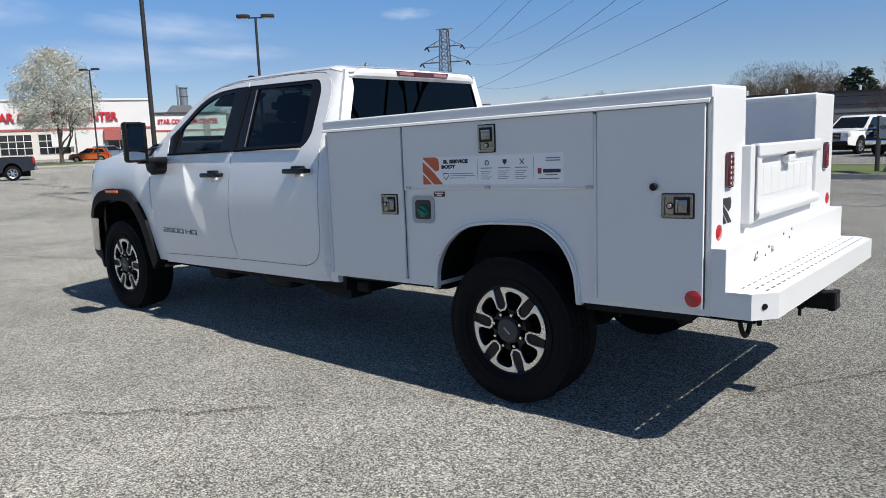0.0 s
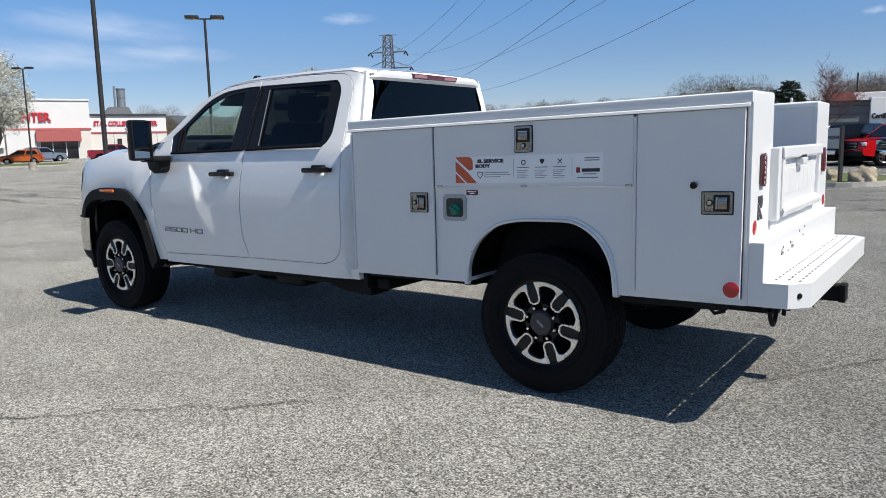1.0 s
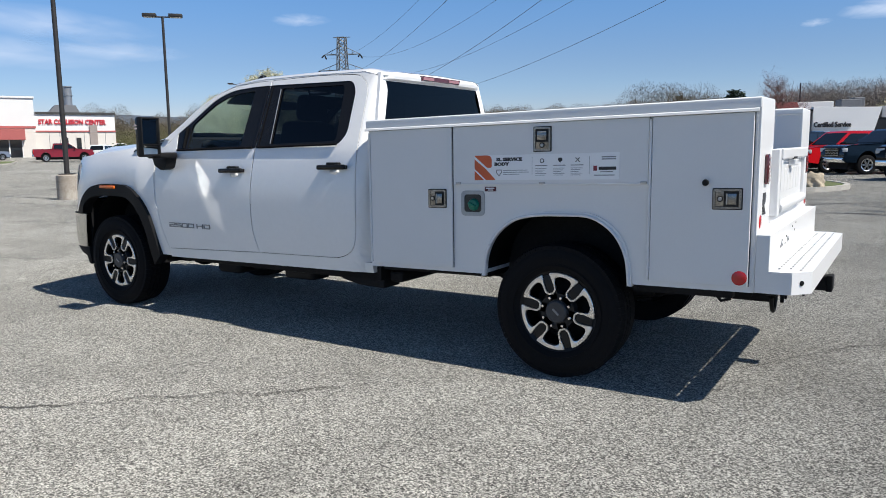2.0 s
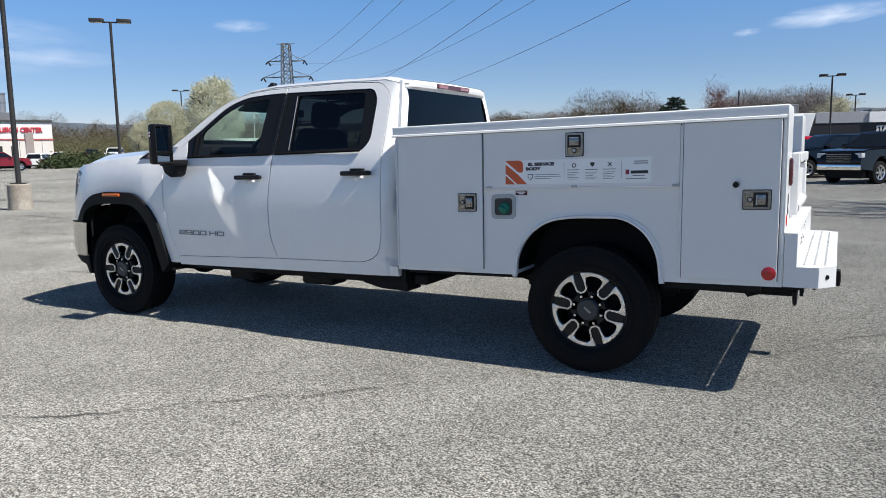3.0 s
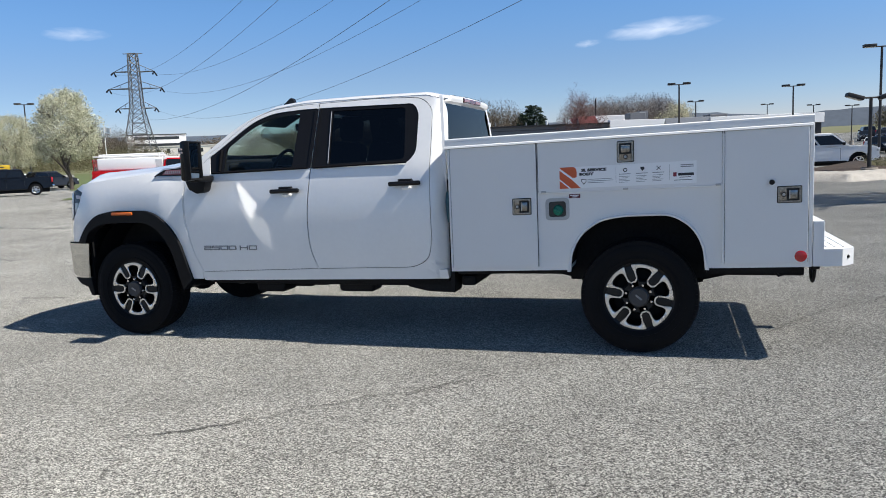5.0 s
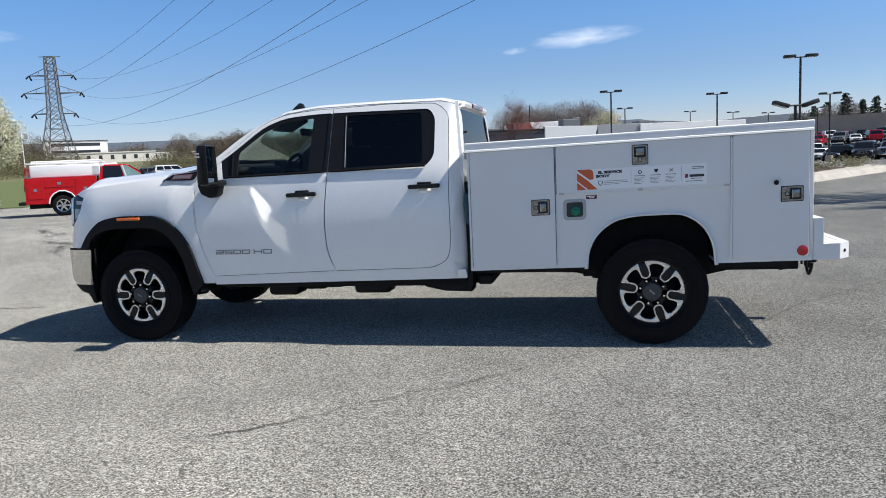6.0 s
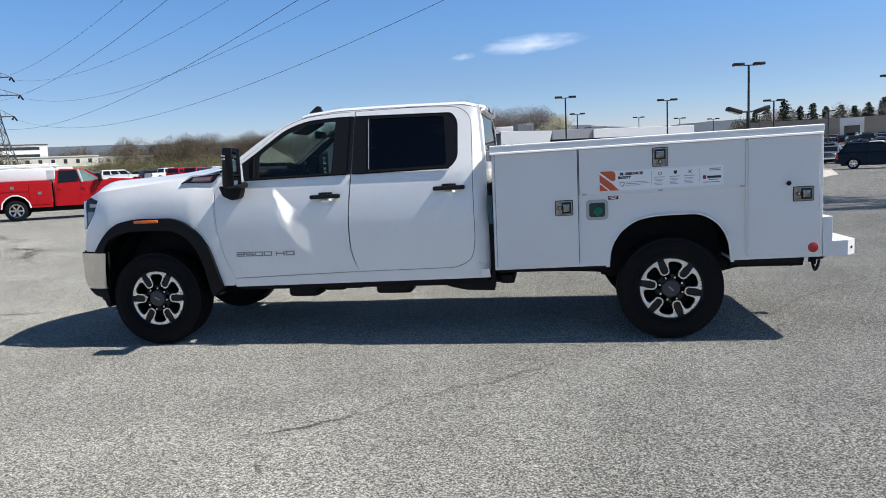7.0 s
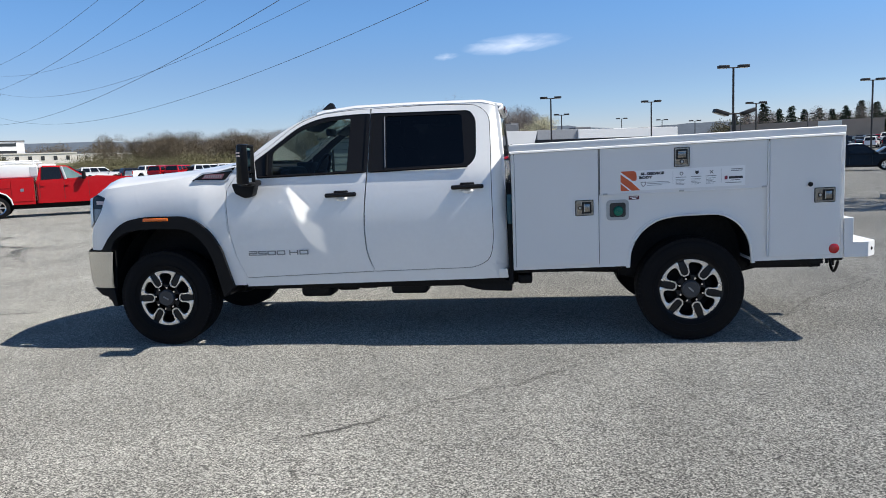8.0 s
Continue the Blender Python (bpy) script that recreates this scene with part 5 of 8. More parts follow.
for y in (YC - 0.62, YC - 0.50):
    part("safety_loop", rk(join(box(1.19, 1.21, y, y + 0.07, 0.545, 0.62, 0.004), box(1.19, 1.21, y + 0.02, y + 0.04, 0.505, 0.55, 0.004))), CHASSIS, hitch)
part("trailer_socket", rk(box(1.14, 1.20, 0.19, 0.24, 0.575, 0.64, 0.008)), BLACK, hitch)
part("trailer_cable", rk(tube([(1.17, 0.21 + 0.20 * k / 14, 0.475 + 0.15 * (2 * k / 14 - 0.9) ** 2 * (1.0 if k > 6 else 0.75)) for k in range(15)], 0.012, 8)), BLACK, hitch, "", 50)
bp("cable_clip", join(box(0.86, 0.96, 0.10, 0.14, 0.575, 0.625, 0.004), tube([(0.90, 0.12, 0.58), (0.93, 0.12, 0.545), (0.98, 0.13, 0.56)], 0.010, 8)), BLACK)
bp("filler_hose", join(tube([(BX0 - 0.025, 0.07, 1.23), (BX0 - 0.028, 0.055, 1.16), (BX0 - 0.026, 0.06, 1.08), (BX0 - 0.024, 0.08, 1.0)], 0.020, 8)), mat("blue_grey_hose", (0.03, 0.09, 0.12), 0.5), None, "", 50)

# ---- lots, lawns and hills ----
def sector(cx, cy, a0, a1, r0, r1, na, nr, lift, wob=0.0):
    """A patch of ground between two bearings and two distances, laid on the land."""
    def fn(u, v):
        a = radians(a0 + (a1 - a0) * u)
        r = r0 + (r1 - r0) * v
        x, y = cx + r * math.sin(a), cy + r * math.cos(a)
        k = wob * noise.noise((x * 0.11, y * 0.11, 3.0))
        x, y = x + k, y + k
        return (x, y, rise(x, y) + lift)
    bm = sheet(na, nr, fn)
    for f in bm.faces:
        if f.normal.z < 0:
            f.normal_flip()
    return bm


FIELD = mat("rough_field", (0.10, 0.12, 0.045), 0.95, vary=0.3, scale=0.05, fine=0.8, second=(0.17, 0.145, 0.085))
MULCH = mat("dark_mulch", (0.07, 0.05, 0.035), 0.95, vary=0.4, scale=3, fine=30, bump=0.03)
GRAVEL = mat("pale_gravel", (0.40, 0.375, 0.335), 0.95, vary=0.3, scale=2, fine=22, bump=0.02)
tagged(part("lawn", sector(-0.4, -5.7, -43.6, -35.5, 46, 150, 10, 16, 0.03, 1.0), GRASS, None, smooth=60), "mown spring lawn beside the lot", "lawn", kind="structure")
tagged(part("field", sector(0, 0, -58, -8, 122, 900, 26, 26, 0.05, 3.0), FIELD, None, smooth=60), "rough brown and green field on rising land", "field", kind="structure")
tagged(part("far_field", sector(0, 0, 10, 60, 190, 900, 20, 20, 0.05, 3.0), FIELD, None, smooth=60), "far brown and green land", "field", kind="structure")


def kerbed(name, pts, top, label, h=0.14, w=0.16, mound=0.06):
    """An island in the lot: a kerb of pale concrete round a raised bed."""
    area = sum(pts[i - 1][0] * pts[i][1] - pts[i][0] * pts[i - 1][1] for i in range(len(pts)))
    pts = pts if area > 0 else pts[::-1]
    loop = rounded(pts, 1.2, 5)
    inner = grown(loop, -w)
    bm = bmesh.new()
    zo = [rise(*p) for p in loop]
    a = [bm.verts.new((p[0], p[1], z - 0.05)) for p, z in zip(loop, zo)]
    b = [bm.verts.new((p[0], p[1], z + h)) for p, z in zip(loop, zo)]
    c = [bm.verts.new((p[0], p[1], z + h)) for p, z in zip(inner, zo)]
    d = [bm.verts.new((p[0], p[1], z + h - 0.06)) for p, z in zip(inner, zo)]
    for r0, r1 in ((a, b), (b, c), (c, d)):
        for i in range(len(loop)):
            j = (i + 1) % len(loop)
            bm.faces.new((r0[i], r0[j], r1[j], r1[i]))
    kerb = part(name + "_kerb", bm, CONCRETE, None)
    tagged(kerb, "pale concrete kerb round " + label, "kerb", kind="structure")
    bed = bmesh.new()
    vs = [bed.verts.new((p[0], p[1], z + h - 0.02)) for p, z in zip(inner, zo)]
    cx, cy = sum(p[0] for p in inner) / len(inner), sum(p[1] for p in inner) / len(inner)
    ct = bed.verts.new((cx, cy, rise(cx, cy) + h + mound))
    for i in range(len(vs)):
        bed.faces.new((vs[i], vs[(i + 1) % len(vs)], ct))
    tagged(part(name, bed, top, None, smooth=60), label, "island", kind="structure")


kerbed("grass_island", [(-11.5, 19.4), (-0.5, 18.9), (0.4, 21.4), (-0.8, 24.6), (-11.5, 26)], GRASS, "grass island beside the drive")
kerbed("mulch_island", [(3.3, 27.5), (4.2, 26.1), (6.3, 24.6), (8.0, 26.0), (13.8, 35.4), (12.6, 37.0), (8.2, 31.0), (6.5, 28.6), (4.6, 29.0)], MULCH, "mulch island with pale gravel edge", mound=0.5)
kerbed("grass_island", [(8.3, 16.3), (9.8, 15.0), (22, 14.4), (22, 17.8), (9.8, 17.3)], GRASS, "grass island with a bare tree")
e0 = (2.3, -3.2)


def polar(az, d, o=e0):
    return (o[0] + d * math.sin(radians(az)), o[1] + d * math.cos(radians(az)))


kerbed("grass_strip", [polar(-80, 80), polar(-63.5, 83), polar(-63.0, 90), polar(-80, 90)], GRASS, "grass strip between two lots")
EDGE = [(3.35, 27.5), (4.3, 26.05), (6.3, 24.62), (8.0, 26.0), (13.8, 35.4)]


def gravel_fn(u, v):
    k = min(3.999, u * 4)
    i, f = int(k), k - int(k)
    x, y = EDGE[i][0] + (EDGE[i + 1][0] - EDGE[i][0]) * f, EDGE[i][1] + (EDGE[i + 1][1] - EDGE[i][1]) * f
    ix, iy = 6.2 + 5.6 * max(0, u - 0.55) / 0.45 - x, 27.4 + 8.8 * max(0, u - 0.55) / 0.45 - y
    w = v * (1.3 - 0.4 * u) - 0.35 * (1 - v) + 0.12 * noise.noise((u * 22, v * 5, 0))
    n = math.hypot(ix, iy)
    return (x + ix / n * w, y + iy / n * w, -0.02 + 0.26 * min(1, v * 3.4) + 0.10 * v + 0.03 * noise.noise((u * 40, v * 9, 2)))


tagged(part("gravel_edge", sheet(60, 10, gravel_fn), GRAVEL, None, smooth=60), "pale gravel along the island", "gravel", kind="stuff")


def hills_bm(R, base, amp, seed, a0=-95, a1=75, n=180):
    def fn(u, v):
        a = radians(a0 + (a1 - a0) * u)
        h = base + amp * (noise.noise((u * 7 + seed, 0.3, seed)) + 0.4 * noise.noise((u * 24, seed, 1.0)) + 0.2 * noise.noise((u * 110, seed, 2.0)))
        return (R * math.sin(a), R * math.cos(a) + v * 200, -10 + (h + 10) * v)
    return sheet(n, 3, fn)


# distance haze is put into the hills' blue-grey colour
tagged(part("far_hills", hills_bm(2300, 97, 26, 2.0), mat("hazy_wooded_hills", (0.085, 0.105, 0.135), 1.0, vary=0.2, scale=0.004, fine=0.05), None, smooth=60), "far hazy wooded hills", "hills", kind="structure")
tagged(part("near_ridge", hills_bm(620, 14, 5, 8.0, -12, 75), mat("wooded_ridge", (0.10, 0.09, 0.065), 1.0, vary=0.4, scale=0.03, fine=0.5), None, smooth=60), "low brown wooded ridge", "hills", kind="structure")

tagged(part("near_ridge", hills_bm(560, 20, 4.5, 4.0, -95, -12.5), mat("grassy_rise", (0.09, 0.105, 0.055), 1.0, vary=0.3, scale=0.02, fine=0.3, second=(0.12, 0.105, 0.075)), None, smooth=60), "green and brown rise of far fields", "hills", kind="structure")


# ---- trees ----
def branch_mesh(seed, height, trunk_r, levels=4, spread=0.55, first=0.25, kids=(4, 4, 3, 3), up=0.5, sides=4, twig=0.012):
    """A bare tree: tapered trunk, limbs and twigs. Returns vertices, faces and the twig ends."""
    rnd = random.Random(seed)
    verts, faces, ends = [], [], []

    def limb(p, d, length, r, lev):
        n = 4 if lev < 2 else (3 if lev < levels else 2)
        pts, q, dd = [p], p.copy(), d.copy()
        for i in range(n):
            dd = (dd + Vector((rnd.uniform(-1, 1), rnd.uniform(-1, 1), rnd.uniform(-0.4, 1) * up)) * 0.22).normalized()
            q = q + dd * (length / n)
            pts.append(q.copy())
        rad = [max(twig, r * (1 - 0.75 * i / n)) for i in range(n + 1)]
        s = sides if lev < 2 else 3
        base = len(verts)
        for i, c in enumerate(pts):
            t = (pts[min(i + 1, n)] - pts[max(i - 1, 0)]).normalized()
            a = t.orthogonal().normalized()
            b = t.cross(a)
            for k in range(s):
                w = k * math.tau / s
                verts.append(c + rad[i] * (a * math.cos(w) + b * math.sin(w)))
        for i in range(n):
            for k in range(s):
                faces.append((base + i * s + k, base + i * s + (k + 1) % s, base + (i + 1) * s + (k + 1) % s, base + (i + 1) * s + k))
        if lev >= levels:
            ends.append(pts[-1])
            return
        for k in range(kids[min(lev, len(kids) - 1)] + (2 if lev == 0 else 0)):
            f = first + (1 - first) * (k + rnd.random()) / (kids[min(lev, len(kids) - 1)] + (2 if lev == 0 else 0)) if lev == 0 else rnd.uniform(0.25, 1.0)
            f = min(0.999, f) * n
            i = int(f)
            at = pts[i].lerp(pts[i + 1], f - i)
            ax = Vector((rnd.uniform(-1, 1), rnd.uniform(-1, 1), rnd.uniform(-0.2, 0.6))).normalized()
            nd = (dd * (1 - spread) + ax * spread + Vector((0, 0, 0.25 * up))).normalized()
            limb(at, nd, length * rnd.uniform(0.48, 0.72), max(twig, rad[i] * 0.55), lev + 1)

    limb(Vector((0, 0, -0.2)), Vector((0, 0, 1)), height * 0.62, trunk_r, 0)
    return verts, faces, ends


def mesh_of(name, verts, faces, material, smooth=True):
    me = bpy.data.meshes.new(name)
    me.from_pydata([tuple(v) for v in verts], [], faces)
    if smooth:
        me.polygons.foreach_set("use_smooth", [True] * len(me.polygons))
    me.materials.append(material)
    return me


def petals(seed, centres, n, size, spread, verts=None, faces=None):
    """Small leaves or blossoms scattered in clumps round the given points."""
    rnd = random.Random(seed)
    verts, faces = verts if verts is not None else [], faces if faces is not None else []
    for k in range(n):
        c = centres[rnd.randrange(len(centres))]
        p = c + Vector((rnd.gauss(0, 1), rnd.gauss(0, 1), rnd.gauss(0, 0.9))) * spread
        a = Vector((rnd.gauss(0, 1), rnd.gauss(0, 1), rnd.gauss(0, 1))).normalized()
        b = a.orthogonal().normalized()
        s = size * rnd.uniform(0.6, 1.4)
        i = len(verts)
        verts += [p - a * s, p + b * s * 0.8, p + a * s, p - b * s * 0.8]
        faces.append((i, i + 1, i + 2, i + 3))
    return verts, faces


BARK = mat("grey_brown_bark", (0.10, 0.08, 0.065), 0.95, vary=0.35, scale=4, fine=40, bump=0.01)
TWIGS = mat("grey_winter_twigs", (0.215, 0.19, 0.175), 0.95, vary=0.3, scale=0.4, fine=6)
BROWNTWIGS = mat("brown_budding_twigs", (0.125, 0.10, 0.07), 0.95, vary=0.3, scale=0.3, fine=6)
REDTWIGS = mat("reddish_spring_twigs", (0.125, 0.065, 0.055), 0.95, vary=0.3, scale=0.6, fine=6)
BLOSSOM = mat("white_blossom", (0.76, 0.75, 0.70), 0.9, vary=0.12, scale=1.2, fine=9, second=(0.30, 0.30, 0.20))
PALEBLOSSOM = mat("pale_green_white_blossom", (0.64, 0.62, 0.48), 0.9, vary=0.15, scale=1.2, fine=9, second=(0.25, 0.26, 0.13))
NEEDLES = mat("dark_fir_needles", (0.034, 0.052, 0.03), 0.95, vary=0.4, scale=0.7, fine=6)
SHRUB = mat("dull_green_shrub", (0.105, 0.112, 0.045), 0.95, vary=0.3, scale=0.15, fine=2, second=(0.11, 0.09, 0.055))
HEDGE = mat("dark_hedge_leaves", (0.05, 0.07, 0.025), 0.9, vary=0.35, scale=1.5, fine=9)
THICKET = mat("brown_thicket", (0.12, 0.095, 0.068), 0.95, vary=0.35, scale=0.15, fine=2, second=(0.075, 0.08, 0.042))


def blossom_tree(x, y, height, width, seed, label, leaf=BLOSSOM):
    t = thing("blossom_tree", label, "tree", "flowering trees", m=pose(x, y, rise(x, y)))
    v, f, ends = branch_mesh(seed, height * 0.92, 0.022 * height, 3, 0.5, 0.22, (5, 5, 4), 0.9, 6, 0.02)
    s = width / 2 / max(0.1, sorted(math.hypot(p.x, p.y) for p in ends)[int(len(ends) * 0.9)])
    h = height / max(p.z for p in ends)
    v = [Vector((p.x * (s if p.z > 1.5 else 1), p.y * (s if p.z > 1.5 else 1), p.z * h)) for p in v]
    ends = [Vector((p.x * s, p.y * s, p.z * h * 0.97)) for p in ends]
    for p in v:
        q = (math.hypot(p.x, p.y) / (width / 2)) ** 2 + ((p.z - height * 0.58) / (height * 0.40)) ** 2
        if p.z > height * 0.3 and q > 0.85:
            c = Vector((0, 0, height * 0.58))
            p.xyz = c + (p - c) * math.sqrt(0.85 / q)
    new("trunk", mesh_of("trunk", v, f, BARK)).parent = t
    ends = [p for p in ends if (math.hypot(p.x, p.y) / (width / 2)) ** 2 + ((p.z - height * 0.6) / (height * 0.38)) ** 2 < 0.95]
    rnd = random.Random(seed)
    shell = []
    for k in range(420):
        a, c = rnd.uniform(0, math.tau), rnd.uniform(-0.75, 1)
        q = math.sqrt(max(0, 1 - c * c)) * (0.55 + 0.45 * rnd.random()) * (1.0 if c < 0.2 else 0.92)
        n = 1 + 0.22 * noise.noise((math.cos(a) * 2.2, math.sin(a) * 2.2, c * 2 + seed))
        shell.append(Vector((q * math.cos(a) * width / 2 * n, q * math.sin(a) * width / 2 * n, height * (0.60 + 0.36 * c * n))))
    pv, pf = petals(seed, ends + shell, 32000, 0.052 * height / 9, 0.24 * height / 9)
    ob = new("crown", mesh_of("crown", pv, pf, leaf, False))
    ob.parent = t
    return t


blossom_tree(*polar(-67.9, 86), 11.6, 8.6, 11, "large tree in white blossom on the grass strip")
blossom_tree(*polar(-44.4, 74, (0.5, -5.2)), 8.85, 5.6, 12, "rounded tree in white blossom behind parked cars", PALEBLOSSOM)
blossom_tree(*polar(-47.7, 80, (0.5, -5.2)), 7.0, 4.6, 13, "smaller tree in pale blossom beside another", PALEBLOSSOM)
blossom_tree(*polar(-49.3, 88, (0.5, -5.2)), 5.2, 3.6, 14, "small tree in pale blossom at the lawn edge", PALEBLOSSOM)

# reddish tree in front of the showroom
rt = thing("budding_tree", "bare spreading tree with reddish buds", "tree", m=pose(-7.5, 55, 0))
v, f, ends = branch_mesh(5, 6.6, 0.13, 4, 0.6, 0.2, (5, 5, 4, 4), 0.55, 5, 0.011)
k = 6.75 / max(p.z for p in v)
wd = lambda p: Vector((p.x * k * (0.62 + 0.05 * max(0, p.z)), p.y * k * (0.62 + 0.05 * max(0, p.z)), p.z * k))
new("trunk", mesh_of("trunk", [wd(p) for p in v], f, REDTWIGS)).parent = rt
pv, pf = petals(6, [wd(p) for p in ends], 9000, 0.02, 0.16)
new("crown", mesh_of("crown", pv, pf, REDTWIGS, False)).parent = rt


def brush(name, label, spots, n, material, seed, wide=0.035, dome=False):
    """A haze of fine upright twigs: spots of (x, y, height, radius)."""
    rnd = random.Random(seed)
    V, F = [], []
    for x, y, h, r in spots:
        z0 = rise(x, y)
        for k in range(n):
            a, q = rnd.uniform(0, math.tau), math.sqrt(rnd.random())
            if dome:
                c = rnd.uniform(-1, 1)
                q = math.sqrt(1 - c * c) * (0.35 + 0.65 * rnd.random() ** 0.4)
                p = Vector((x + r * q * math.cos(a), y + r * q * math.sin(a), z0 + h * (0.56 + 0.40 * c * (0.5 + 0.5 * rnd.random()))))
                d = Vector((math.cos(a) * q + rnd.gauss(0, 0.6), math.sin(a) * q + rnd.gauss(0, 0.6), 0.5 + 0.5 * c + rnd.gauss(0, 0.4))).normalized()
                e, w = p + d * h * rnd.uniform(0.02, 0.06), d.cross(Vector((rnd.gauss(0, 1), rnd.gauss(0, 1), rnd.gauss(0, 1)))).normalized() * wide
                i = len(V)
                V += [p - w, p + w, e + w * 0.3, e - w * 0.3]
                F.append((i, i + 1, i + 2, i + 3))
                continue
            p = Vector((x + r * q * math.cos(a), y + r * q * math.sin(a), z0 + h * rnd.uniform(0.05, 0.80) * (1 - 0.45 * q * q)))
            d = Vector((math.cos(a) * 0.55 * q + rnd.gauss(0, 0.25), math.sin(a) * 0.55 * q + rnd.gauss(0, 0.45), rnd.uniform(-0.1, 1.1))).normalized()
            e, w = p + d * h * rnd.uniform(0.03, 0.085), d.cross(Vector((rnd.gauss(0, 1), rnd.gauss(0, 1), rnd.gauss(0, 1)))).normalized() * wide
            i = len(V)
            V += [p - w, p + w, e + w * 0.3, e - w * 0.3]
            F.append((i, i + 1, i + 2, i + 3))
    return tagged(new(name, mesh_of(name, V, F, material, False)), label, "shrubs", kind="stuff")


# trees kept out of view; their branches cast the shadow streaks on the drive
for k_, (bx, by, bh, sd, lim) in enumerate(((12.9, 16.2, 17.0, 77, -3.2), (19.5, 17.0, 18.0, 78, -5.0))):
    bt = thing("bare_tree", "tall unseen bare tree on the grass island, casting branch shadows", "tree", "island trees", m=pose(bx, by, 0.1))
    v, f, ends = branch_mesh(sd, 13.0, 0.10, 3, 0.5, 0.22, (6, 5, 5), 0.7, 6, 0.048)
    k = bh / max(p.z for p in v)
    new("trunk", mesh_of("trunk", [Vector((max(lim, min(4.5, p.x * k)), max(-4, min(4, p.y * k)), p.z * k)) for p in v], f, BARK)).parent = bt


def woods(name, label, spots, variants, material, hmin, hmax, seed):
    """A stand of bare trees as one object."""
    rnd = random.Random(seed)
    V, F = [], []
    for x, y in spots:
        vs, fs, _ = variants[rnd.randrange(len(variants))]
        s, a = rnd.uniform(hmin, hmax) / 12.0, rnd.uniform(0, math.tau)
        c, d, z, b = math.cos(a) * s * rnd.uniform(0.8, 1.2), math.sin(a) * s, rise(x, y), len(V)
        V += [(x + p.x * c - p.y * d, y + p.x * d + p.y * c, z + p.z * s) for p in vs]
        F += [tuple(i + b for i in q) for q in fs]
    ob = new(name, mesh_of(name, V, F, material))
    brush("twig_haze", "fine " + label, [(x, y, rnd.uniform(hmin, hmax), rnd.uniform(0.26, 0.36) * hmax) for x, y in spots], 2000, material, seed, 0.016, True)
    return tagged(ob, label, "woods", kind="stuff")


bare = [branch_mesh(s, 10, 0.14, 4, 0.5, 0.35, (6, 4, 4, 3), 0.9, 4, 0.015) for s in (21, 22, 23, 24)]
bare = [([q * (10 / max(p.z for p in v)) for q in v], f, e) for v, f, e in bare]
rw = random.Random(3)
woods("bare_woods", "grey-brown bare woods on the field's edge", [polar(rw.uniform(-31.5, -17), rw.uniform(150, 185), (-1, -6)) for k in range(85)], bare, BROWNTWIGS, 5.8, 8.4, 1)
woods("bare_woods", "grey bare trees behind the showroom", [polar(rw.uniform(-7.6, -0.6), rw.uniform(125, 140), (1, -5)) for k in range(36)], bare, TWIGS, 8.6, 10.2, 2)
woods("bare_woods", "tall grey-brown bare trees beyond the service building", [polar(rw.choice((-17.4, -16.7, -16.2, -15.6, -15.0, -14.3, -13.1, -12.3)) + rw.gauss(0, 0.3), rw.uniform(122, 142), (1.4, -4.5)) for k in range(17)], bare, BROWNTWIGS, 7.6, 10.8, 3)
woods("bare_woods", "low grey bare trees beyond the service building", [polar(rw.choice((-20.6, -19.4, -18.4)) + rw.gauss(0, 0.3), rw.uniform(122, 142), (1.4, -4.5)) for k in range(9)], bare, TWIGS, 6.2, 8.2, 6)
woods("bare_woods", "far bare woods behind the parking rows", [polar(rw.uniform(-62, -40), rw.uniform(160, 230), (1, -5)) for k in range(48)], bare, BROWNTWIGS, 6.0, 9.5, 4)
woods("bare_woods", "bare trees above the far shops", [polar(rw.uniform(15, 30), rw.uniform(215, 260), (-1, -6)) for k in range(28)], bare, TWIGS, 6.5, 9.5, 5)
pv, pf = [], []
cents = [Vector((*q, 0)) for q in [polar(rw.uniform(-33, -17), rw.uniform(128, 168), (-1, -6)) for k in range(260)]]
cents = [Vector((c.x, c.y, rise(c.x, c.y) + rw.uniform(0.3, 1.6))) for c in cents]
petals(4, cents, 42000, 0.075, 0.9, pv, pf)
tagged(new("underbrush", mesh_of("underbrush", pv, pf, SHRUB, False)), "dull green and brown underbrush below the woods", "shrubs", kind="stuff")
pv, pf = [], []
cents = [Vector((*q, 0)) for q in [polar(rw.uniform(-60, -38), rw.uniform(132, 165), (1, -5)) for k in range(200)]]
cents = [Vector((c.x, c.y, rise(c.x, c.y) + rw.uniform(0.3, 1.9))) for c in cents]
petals(5, cents, 36000, 0.075, 0.9, pv, pf)
tagged(new("underbrush", mesh_of("underbrush", pv, pf, SHRUB, False)), "brown and green scrub behind the parking rows", "shrubs", kind="stuff")


pv, pf = [], []
cents = [Vector((*q, 0)) for q in [polar(rw.uniform(-64, -40), rw.uniform(165, 240), (1, -5)) for k in range(420)] + [polar(rw.uniform(-33, -16), rw.uniform(160, 200), (-1, -6)) for k in range(260)]]
cents = [Vector((c.x, c.y, rise(c.x, c.y) + rw.uniform(0.3, 4.6) * (0.75 + 0.5 * noise.noise((c.x * 0.05, c.y * 0.05, 0))))) for c in cents]
petals(6, cents, 30000, 0.12, 1.1, pv, pf)
tagged(new("thicket", mesh_of("thicket", pv, pf, THICKET, False)), "brown leafless thicket along the far fields", "shrubs", kind="stuff")


